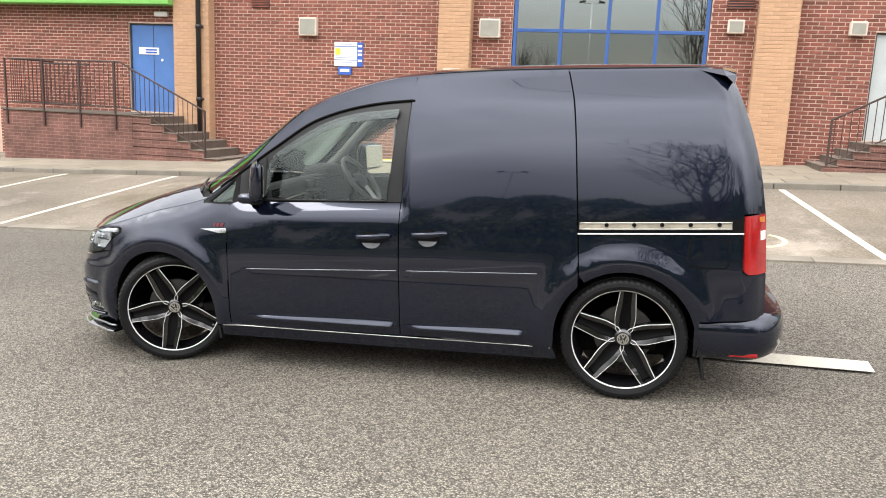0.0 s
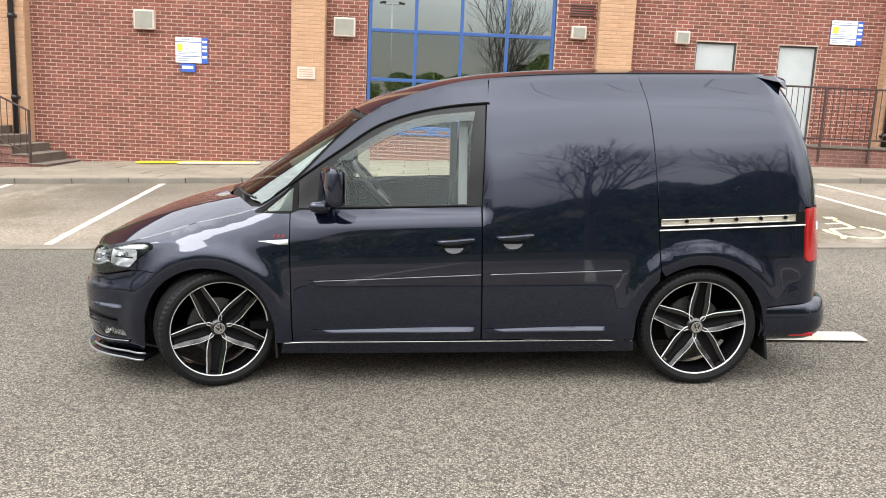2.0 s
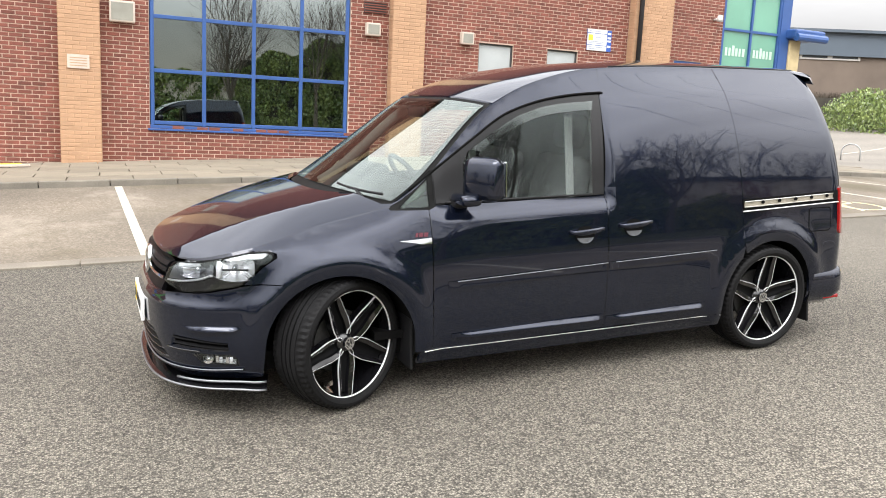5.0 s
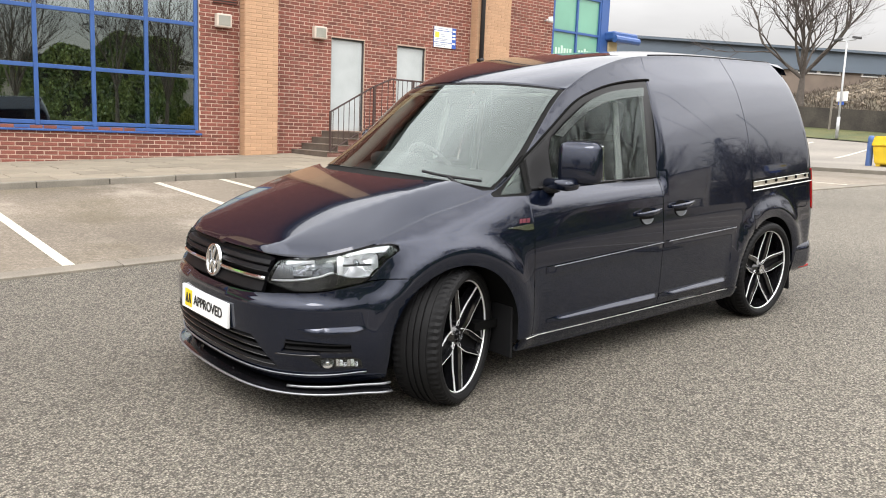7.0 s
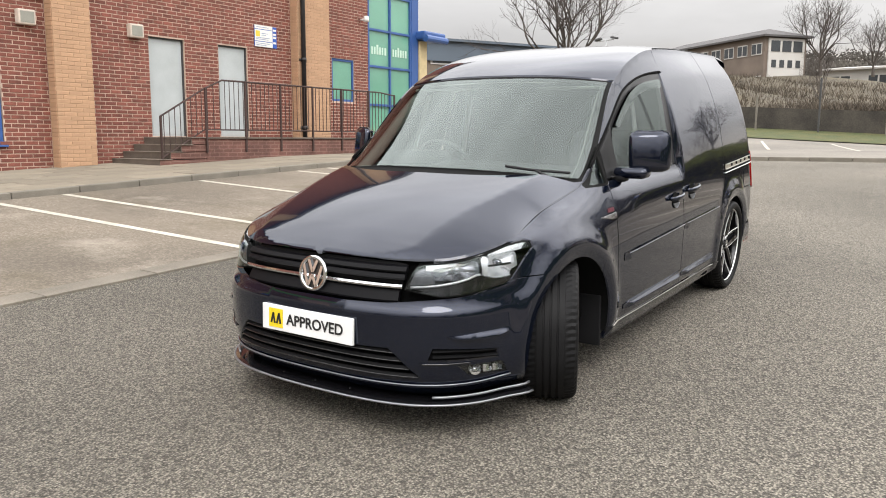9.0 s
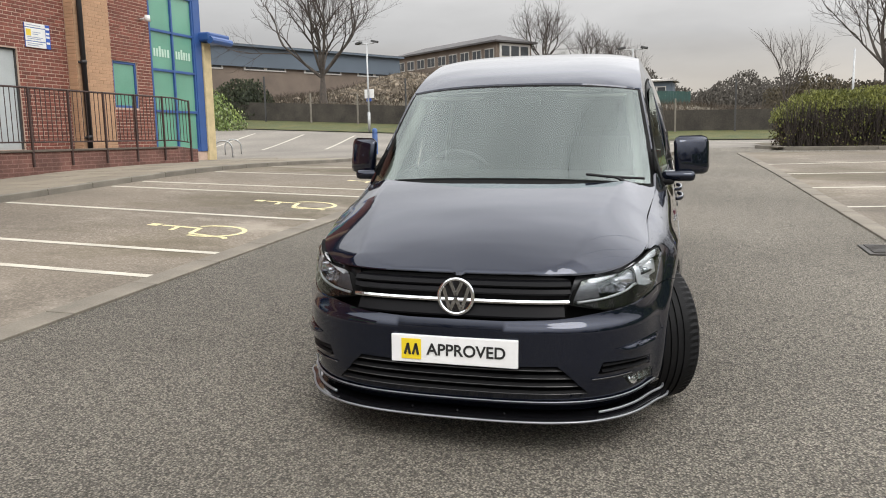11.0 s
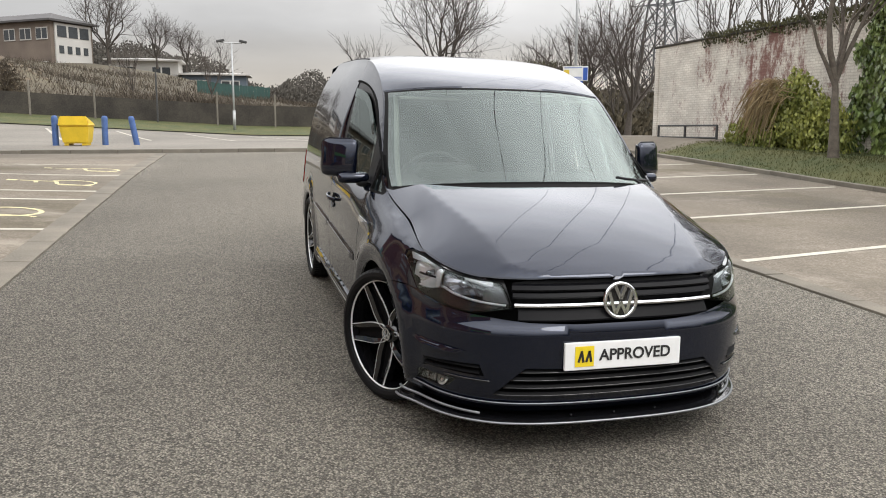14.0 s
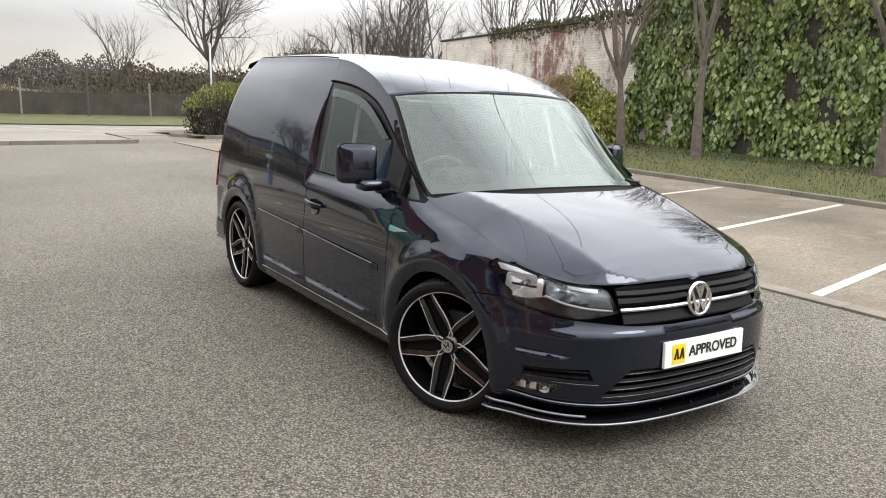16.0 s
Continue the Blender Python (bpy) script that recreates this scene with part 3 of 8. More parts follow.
part("security_camera", bm, M_WHITE, building, "small white dome camera", True)

# pavement, kerb
tagged(sheet("pavement_base", spaced(-30, 17.6, 1.2), unit, lambda x, y: paving(x, y) - 0.045, M_MORTAR, lambda x, v: kerb_line(x) + 0.1 + v * (wall_line(x) - 0.0 - kerb_line(x) - 0.1)),
       "bedding under the paving flags", "pavement", kind="structure")


# steps, landings and railings
def railing(parent, pts, step=0.115, low=0.14, post_every=None, posts=(), foot=0.3):
    """A steel railing along pts = (x, y, z of its foot, height)."""
    top = [(x, y, z + h) for x, y, z, h in pts]
    rail = part("top_rail", pipe(top, 0.018), M_RUST, parent)
    part("bottom_rail", pipe([(x, y, z + low) for x, y, z, h in pts], 0.014), M_RUST, parent)
    for (x0, y0, z0, h0), (x1, y1, z1, h1) in zip(pts, pts[1:]):
        n = max(1, int(math.hypot(x1 - x0, y1 - y0) / step))
        for i in range(n):
            t = (i + 0.5) / n
            x, y, z, h = x0 + (x1 - x0) * t, y0 + (y1 - y0) * t, z0 + (z1 - z0) * t, h0 + (h1 - h0) * t
            part("baluster", tube((x, y, z + low), (x, y, z + h), 0.008, n=5), M_RUST, parent)
    for x, y, z, h in posts:
        part("post", box(x - 0.019, x + 0.019, y - 0.019, y + 0.019, z - foot, z + h + 0.01, 0.004), M_RUST, parent)
    return rail


M_PLINTH = material("stained_brick_plinth", (0.15, 0.07, 0.055), 0.9, vary=0.2, scale=3, fine=40, bump=0.004)
n_, l_ = M_PLINTH.node_tree.nodes, M_PLINTH.node_tree.links
b_ = n_["Principled BSDF"]
sp_, cb_, bk_, mx_ = n_.new("ShaderNodeSeparateXYZ"), n_.new("ShaderNodeCombineXYZ"), n_.new("ShaderNodeTexBrick"), n_.new("ShaderNodeMix")
l_.new(next(k for k in n_ if k.type == "TEX_COORD").outputs["Object"], sp_.inputs[0])
l_.new(sp_.outputs["X"], cb_.inputs["X"])
l_.new(sp_.outputs["Z"], cb_.inputs["Y"])
l_.new(cb_.outputs[0], bk_.inputs["Vector"])
bk_.inputs["Scale"].default_value, bk_.inputs["Mortar Size"].default_value = 1.0, 0.008
bk_.inputs["Brick Width"].default_value, bk_.inputs["Row Height"].default_value = 0.225, 0.075
bk_.inputs["Color1"].default_value, bk_.inputs["Color2"].default_value, bk_.inputs["Mortar"].default_value = (1, 1, 1, 1), (0.62, 0.6, 0.6, 1), (1.7, 2.3, 2.4, 1)
mx_.data_type, mx_.blend_type = "RGBA", "MULTIPLY"
mx_.inputs[0].default_value = 0.5
l_.new(b_.inputs["Base Color"].links[0].from_socket, mx_.inputs[6])
l_.new(bk_.outputs["Color"], mx_.inputs[7])
l_.new(mx_.outputs[2], b_.inputs["Base Color"])
M_TREAD = material("worn_tread_concrete", (0.165, 0.135, 0.11), 0.85, vary=0.16, scale=4, fine=50, bump=0.003)
right_steps = thing("entrance_steps", BLD, "dark concrete steps and brick landing with brown steel railing", "steps")
for i, x in enumerate((5.85, 6.09, 6.33, 6.57)):
    z0 = 0.66 + 0.135 * i
    part("step", box(x, 6.9, -1.5 + 0.002 * i, -0.005, z0 - 0.2 if i == 0 else z0, z0 + 0.12, 0.004), M_PLINTH, right_steps)
    part("riser", box(x - 0.012, x - 0.001, -1.497, -0.008, z0 - 0.02, z0 + 0.12, 0.002), M_STONE, right_steps)
    part("tread", box(x - 0.02, x + 0.26 if i < 3 else 6.9, -1.52, -0.006, z0 + 0.121, z0 + 0.137, 0.005), M_TREAD, right_steps)
part("landing_wall", box(6.9, 12.2, -1.5, -0.005, 0.3, 1.17, 0.01), M_PLINTH, right_steps, "stained brick landing wall")
part("landing_top", box(6.88, 12.2, -1.53, -0.006, 1.171, 1.21, 0.008), M_STONE, right_steps)
bm = bmesh.new()
rv = [bm.verts.new(p) for p in ((12.2, -1.5, 0.4), (13.0, -1.5, 0.4), (13.0, -1.5, 1.13), (12.2, -1.5, 1.21), (12.2, -0.3, 0.4), (13.0, -0.3, 0.4), (13.0, -0.3, 1.13), (12.2, -0.3, 1.21))]
for f in ((0, 1, 2, 3), (4, 7, 6, 5), (3, 2, 6, 7), (0, 3, 7, 4), (1, 5, 6, 2), (0, 4, 5, 1)):
    bm.faces.new([rv[i] for i in f])
part("ramp", bm, M_PLINTH, right_steps)
railing(right_steps, [(5.92, -1.47, 0.68, 0.90), (6.9, -1.47, 1.21, 0.91), (7.35, -1.47, 1.21, 1.1), (12.2, -1.47, 1.21, 1.1), (12.7, -1.47, 1.16, 1.1)],
        posts=((5.92, -1.47, 0.68, 0.9), (6.9, -1.52, 1.21, 0.91), (7.88, -1.52, 1.21, 1.1), (8.84, -1.52, 1.21, 1.1), (9.8, -1.52, 1.21, 1.1), (10.75, -1.52, 1.21, 1.1), (11.7, -1.52, 1.21, 1.1), (12.7, -1.52, 1.16, 1.1)))
left_steps = thing("entrance_steps", BLD, "stained brick landing with concrete steps and brown railing", "steps")
for i in range(6):
    x, z0 = -5.95 - 0.32 * i, 0.05 + 0.165 * i
    part("step", box(-8.0, x, -1.5 + 0.002 * i, -0.005, z0 - 0.3 if i == 0 else z0, z0 + 0.15, 0.004), M_PLINTH, left_steps)
    part("riser", box(x + 0.001, x + 0.012, -1.497, -0.008, z0 - 0.02, z0 + 0.15, 0.002), M_STONE, left_steps)
    part("tread", box(x - 0.33 if i < 5 else -8.0, x + 0.02, -1.52, -0.006, z0 + 0.151, z0 + 0.167, 0.005), M_TREAD, left_steps)
part("landing_wall", box(-11.4, -8.0, -1.5, -0.005, -0.6, 1.03, 0.01), M_PLINTH, left_steps, "stained brick landing wall")
part("landing_top", box(-11.42, -7.98, -1.53, -0.006, 1.031, 1.07, 0.008), M_STONE, left_steps)
railing(left_steps, [(-11.2, -1.47, 1.07, 1.1), (-8.3, -1.47, 1.07, 1.1), (-7.98, -1.47, 1.04, 0.97), (-6.25, -1.47, 0.25, 0.96)],
        posts=((-11.25, -1.52, 1.07, 1.1), (-10.25, -1.52, 1.07, 1.1), (-9.3, -1.52, 1.07, 1.1), (-8.4, -1.52, 1.07, 1.1), (-6.25, -1.47, 0.25, 0.96)), foot=0.35)
railing(left_steps, [(-11.2, -1.4, 1.07, 1.1), (-11.2, -0.1, 1.07, 1.1)])
railing(left_steps, [(-9.85, -0.5, 1.07, 1.05), (-11.1, -0.5, 1.07, 1.05)])

# ---- the van ----
M_PAINT = material("dark_blue_metallic_paint", (0.0068, 0.0108, 0.0245), 0.12, 0.62, vary=0.03, scale=2, fine=400, coat=1.0, spec=0.25)
M_PAINT.node_tree.nodes["Principled BSDF"].inputs["Specular Tint"].default_value = (0.48, 0.50, 0.56, 1)
# pale metal that draws the glint of light along edges
M_EDGEGLINT = material("bright_edge_glint", (0.30, 0.31, 0.33), 0.35, 0.8, vary=0.06, scale=12)
M_BLACK = material("black_textured_plastic", (0.011, 0.011, 0.012), 0.5, vary=0.1, fine=300, bump=0.0004, spec=0.28)
M_SEAL = material("matt_black_seal", (0.006, 0.006, 0.006), 0.6, vary=0.05, spec=0.12)
M_FRAME = material("grey_window_surround", (0.013, 0.013, 0.014), 0.35, vary=0.08, spec=0.3)
M_GLOSS = material("gloss_black", (0.006, 0.006, 0.007), 0.12, vary=0.05, coat=0.8)
M_DARK = material("dark_cavity", (0.005, 0.005, 0.005), 0.8, spec=0.08)
M_RUBBER = material("tyre_rubber", (0.009, 0.009, 0.0095), 0.55, vary=0.15, fine=120, bump=0.0008, spec=0.14)
M_CHROME = material("chrome", (0.72, 0.73, 0.74), 0.09, 1.0, vary=0.01)
M_ALLOY = material("machined_alloy", (0.86, 0.86, 0.86), 0.34, 0.35, vary=0.02, fine=300)
M_RED = material("red_lamp_lens", (0.30, 0.007, 0.009), 0.15, vary=0.1, scale=8, coat=0.7)
M_AMBER = material("amber_lamp_lens", (0.5, 0.16, 0.02), 0.2, vary=0.1, coat=1.0)
M_PLATE = material("white_plate", (0.80, 0.80, 0.79), 0.35, vary=0.02)
M_PLATEYELLOW = material("yellow_plate_square", (0.80, 0.60, 0.02), 0.4, vary=0.02)
M_PRINT = material("black_print", (0.015, 0.015, 0.015), 0.5)
M_SEAT = material("grey_seat_fabric", (0.045, 0.047, 0.05), 0.9, vary=0.12, fine=150, bump=0.001)
M_DASH = material("dark_dashboard_plastic", (0.03, 0.031, 0.032), 0.65, vary=0.08, fine=200, bump=0.0005)
M_VENTRIM = material("grey_dash_trim", (0.06, 0.062, 0.064), 0.35, vary=0.06)
M_RAIL = material("brushed_rail", (0.55, 0.54, 0.50), 0.3, 0.9, vary=0.08, scale=12)
M_VANGLASS = glass("van_glass", (0.92, 0.98, 0.94), 0.97, 0.015, 1.55)
M_QUARTER = glass("quarter_glass", (0.82, 0.97, 0.89), 0.95, 0.015, 1.45)
M_SCREEN = glass("windscreen_glass", (0.88, 0.96, 0.92), 0.78, 0.015, 2.08)
M_TINT = glass("smoked_acrylic", (0.45, 0.44, 0.45), 0.6, 0.04)
M_LENS = glass("clear_lamp_lens", (0.97, 0.98, 1.0), 0.95, 0.02, 1.5)
M_DISH = material("silver_handle_dish", (0.20, 0.21, 0.23), 0.4, 0.5, vary=0.1)
M_RAILFACE = material("dull_steel_rail", (0.34, 0.31, 0.25), 0.5, 0.4, vary=0.12, scale=6)
M_BADGE = material("red_badge", (0.10, 0.008, 0.02), 0.35)

van = thing("van", LIFT, "dark blue lowered panel van with black alloy wheels on tarmac", "van")

# plan outline: x, y at points along the skin from the middle of the nose to the tail
PLAN = ((-0.852, 0.0), (-0.849, 0.15), (-0.835, 0.32), (-0.798, 0.48), (-0.72, 0.62), (-0.60, 0.725), (-0.45, 0.79), (-0.28, 0.833), (-0.1, 0.862), (0.28, 0.883), (0.87, 0.893), (1.5, 0.895), (2.3, 0.893), (3.5, 0.875))
arc = [0.0]
for p, q in zip(PLAN, PLAN[1:]):
    arc.append(arc[-1] + math.hypot(q[0] - p[0], q[1] - p[1]))
plan_x, plan_y = pchip(arc, [p[0] for p in PLAN]), pchip(arc, [p[1] for p in PLAN])
arc_of_x = pchip([p[0] for p in PLAN], arc)
arc_of_y = pchip([p[1] for p in PLAN[:12]], arc[:12])
# heights and insets of nine rows at stations along the skin
ST = [(-0.852, (.17, .21, .28, .40, .528, .563, .60, .68, .735), (.08, .04, .01, 0, 0, .028, .044, .059, .080)),
      (-0.72, (.17, .21, .28, .40, .524, .572, .63, .70, .745), (.08, .04, .012, 0, 0, .024, .038, .052, .085)),
      (-0.45, (.17, .21, .28, .40, .535, .60, .69, .76, .80), (.07, .035, .012, 0, 0, .014, .022, .034, .065)),
      (-0.1, (.19, .25, .35, .48, .62, .73, .81, .86, .895), (.03, .01, .004, 0, 0, .01, .034, .07, .13)),
      (0.28, (.19, .25, .32, .45, .62, .76, .86, .93, .99), (.05, .024, .012, .004, 0, .011, .036, .068, .12)),
      (0.87, (.19, .25, .32, .45, .62, .85, 1.05, 1.28, 1.485), (.05, .024, .012, .004, 0, .018, .070, .158, .222)),
      (1.12, (.19, .25, .32, .45, .62, .85, 1.08, 1.36, 1.595), (.05, .024, .012, .004, 0, .017, .066, .165, .245)),
      (1.5, (.19, .25, .32, .45, .62, .86, 1.14, 1.45, 1.675), (.05, .024, .012, .004, 0, .016, .064, .166, .265)),
      (2.2, (.19, .25, .32, .45, .62, .88, 1.2, 1.52, 1.70), (.05, .024, .012, .004, 0, .017, .066, .170, .275)),
      (3.5, (.19, .25, .32, .45, .62, .88, 1.2, 1.52, 1.702), (.05, .024, .012, .004, 0, .017, .066, .170, .285))]
row_z = [pchip([arc_of_x(s[0]) for s in ST], [s[1][i] for s in ST]) for i in range(9)]
row_d = [pchip([arc_of_x(s[0]) for s in ST], [s[2][i] for s in ST]) for i in range(9)]
tail_x = pchip((0.2, 0.45, 0.97, 1.14, 1.4, 1.6, 1.66, 1.70, 1.75), (3.368, 3.368, 3.35, 3.33, 3.272, 3.204, 3.177, 3.135, 3.05))
section_cache = {}
door_top = pchip((0.235, 0.462, 0.713, 0.96, 1.204, 1.38, 1.512), (0.962, 1.115, 1.285, 1.435, 1.505, 1.53, 1.54))


def section(a):
    k = round(a, 4)
    if k not in section_cache:
        zz = [f(k) for f in row_z]
        section_cache[k] = (pchip(zz, [f(k) for f in row_d]), zz[0], zz[-1])
    return section_cache[k]


def top_z(a):
    return section(a)[2]


def skin(a, z, side=-1, out=0.0):
    """A point of the body's skin: a metres along the plan outline, z up; side -1 is the kerb side."""
    f, lo, hi = section(a)
    d = f(z)
    x, y = plan_x(a), plan_y(a)
    for cx in (0.0, 2.682):
        r = math.hypot(x - cx, z - 0.33)
        d -= 0.022 * math.exp(-((r - 0.41) / 0.06) ** 2) * (z > 0.2) * (x > -0.5)
    tx, ty = plan_x(a + 0.01) - plan_x(max(a - 0.01, 0)), plan_y(a + 0.01) - plan_y(max(a - 0.01, 0))
    if a < 0.01:
        tx, ty = 0.0, 1.0
    l = math.hypot(tx, ty)
    nx, ny = -ty / l, tx / l
    u = min(max((x - (tail_x(z) - 0.17)) / 0.17, 0), 1)
    d += 0.10 * u ** 3.0
    # doors are dished from the belt line up to their tops
    top = door_top(x)
    d += 0.03 * (min(max(z - 0.893, 0), 0.095) / 0.095) ** 2 * ease(top + 0.01, 1.0, z) * ease(0.40, 0.56, x) * ease(1.53, 1.487, x)
    d -= out
    return Vector((x - nx * d, (y - ny * d) * -side * -1 if side > 0 else -(y - ny * d), z))


def a_x(x):
    return arc_of_x(x)


def a_y(y):
    return arc_of_y(abs(y))


def smooth_line(pts, per=6):
    """A smooth open line through points."""
    if len(pts) < 3:
        return list(pts)
    d = [0.0]
    for p, q in zip(pts, pts[1:]):
        d.append(d[-1] + max(1e-5, math.hypot(q[0] - p[0], q[1] - p[1])))
    fx, fz = pchip(d, [p[0] for p in pts]), pchip(d, [p[1] for p in pts])
    n = per * (len(pts) - 1)
    return [(fx(d[-1] * i / n), fz(d[-1] * i / n)) for i in range(n + 1)]


def arc_pts(cx, cz, r, a0, a1, n=18):
    return [(cx + r * math.cos(radians(a0 + (a1 - a0) * i / n)), cz + r * math.sin(radians(a0 + (a1 - a0) * i / n))) for i in range(n + 1)]


def resample(poly, step):
    out = []
    for p, q in zip(poly, poly[1:] + poly[:1]):
        n = max(1, int(math.hypot(q[0] - p[0], q[1] - p[1]) / step))
        out += [(p[0] + (q[0] - p[0]) * i / n, p[1] + (q[1] - p[1]) * i / n) for i in range(n)]
    return out


def inside(p, poly):
    x, y = p
    c = False
    for (x0, y0), (x1, y1) in zip(poly, poly[1:] + poly[:1]):
        if (y0 > y) != (y1 > y) and x < (x1 - x0) * (y - y0) / (y1 - y0) + x0:
            c = not c
    return c


from mathutils.geometry import delaunay_2d_cdt


def fill(poly, holes=(), step=0.04):
    """Points and triangles that fill a flat outline, less its holes."""
    loops = [resample(list(poly), step)] + [resample(list(h), step) for h in holes]
    pts, edges = [], []
    for lp in loops:
        k = len(pts)
        pts += lp
        edges += [(k + i, k + (i + 1) % len(lp)) for i in range(len(lp))]
    x0, x1 = min(p[0] for p in loops[0]), max(p[0] for p in loops[0])
    z0, z1 = min(p[1] for p in loops[0]), max(p[1] for p in loops[0])
    rim = np.array(pts)
    grid = []
    for i in range(int((x1 - x0) / step) + 1):
        for j in range(int((z1 - z0) / step) + 1):
            p = (x0 + (i + 0.5) * step, z0 + (j + 0.5) * step)
            if inside(p, loops[0]) and not any(inside(p, h) for h in loops[1:]) and np.min(np.hypot(rim[:, 0] - p[0], rim[:, 1] - p[1])) > step * 0.55:
                grid.append(p)
    vs, _, fs, *_ = delaunay_2d_cdt([Vector(p) for p in pts + grid], edges, [], 0, 1e-6)
    vs = [(v.x, v.y) for v in vs]
    keep = []
    for f in fs:
        c = (sum(vs[i][0] for i in f) / len(f), sum(vs[i][1] for i in f) / len(f))
        if inside(c, loops[0]) and not any(inside(c, h) for h in loops[1:]):
            keep.append(f)
    return vs, keep


def panel(name, poly, mat, surf, parent, holes=(), step=0.04, lip=0.012, label="", flip=False):
    """A sheet-metal panel: outline filled, laid on a surface, edges turned inwards by lip. Normals come from the surface."""
    vs, fs = fill(poly, holes, step)
    co = [surf(*v) for v in vs]
    e = 0.004
    nor = []
    for v, c in zip(vs, co):
        du, dv = surf(v[0] + e, v[1]) - surf(v[0] - e, v[1]), surf(v[0], v[1] + e) - surf(v[0], v[1] - e)
        n = du.cross(dv)
        nor.append(n.normalized() if n.length > 1e-12 else Vector((0, 0, 1)))
    if flip:
        nor = [-n for n in nor]
    fs = [list(f) for f in fs]
    for f in fs:
        g = (co[f[1]] - co[f[0]]).cross(co[f[2]] - co[f[0]])
        if g.dot(nor[f[0]]) < 0:
            f.reverse()
    verts, faces, normals = list(co), list(fs), list(nor)
    if lip:
        count = {}
        for f in fs:
            for i, j in zip(f, f[1:] + f[:1]):
                count[(i, j)] = 1
        rim = [(i, j) for (i, j) in count if (j, i) not in count]
        low = {}
        for i, j in rim:
            for k in (i, j):
                if k not in low:
                    low[k] = len(verts)
                    verts.append(co[k] - nor[k] * lip)
                    normals.append(nor[k])
            faces.append([j, i, low[i], low[j]])
    me = bpy.data.meshes.new(name)
    me.from_pydata([tuple(v) for v in verts], [], faces)
    me.polygons.foreach_set("use_smooth", [True] * len(me.polygons))
    me.update()
    me.normals_split_custom_set_from_vertices([tuple(n) for n in normals])
    me.materials.append(mat)
    ob = new(name, me)
    ob.parent = parent
    return tagged(ob, label) if label else ob


def side_surf(side, out=0.0):
    return lambda x, z: skin(a_x(x), z, side, out)


def nose_surf(out=0.0):
    """Over the signed way along the nose, kerb side negative."""
    return lambda a, z: skin(abs(a), z, -1 if a < 0 else 1, out)


def roof_edge(x):
    a = a_x(x)
    p = skin(a, top_z(a), 1)
    return p.y, p.z


DOOR_TOP = smooth_line([(0.235, 0.962), (0.462, 1.115), (0.713, 1.285), (0.96, 1.435), (1.204, 1.505), (1.38, 1.53), (1.512, 1.54)])
WINDOW = smooth_line([(0.665, 0.99), (0.668, 1.16), (0.70, 1.235)], 4) + smooth_line([(0.70, 1.235), (0.867, 1.34), (1.021, 1.418), (1.204, 1.465), (1.442, 1.488)]) [1:] + [(1.402, 1.006)]
TRI = [(0.302, 0.970), (0.466, 1.106), (0.463, 0.975)]
GLASS_TOP = smooth_line([(0.70, 1.235), (0.867, 1.34), (1.021, 1.418), (1.204, 1.465), (1.442, 1.488)])


def top_line(x0, x1, n=24, drop=0.0):
    return [(x0 + (x1 - x0) * i / n, top_z(a_x(x0 + (x1 - x0) * i / n)) - drop) for i in range(n + 1)]


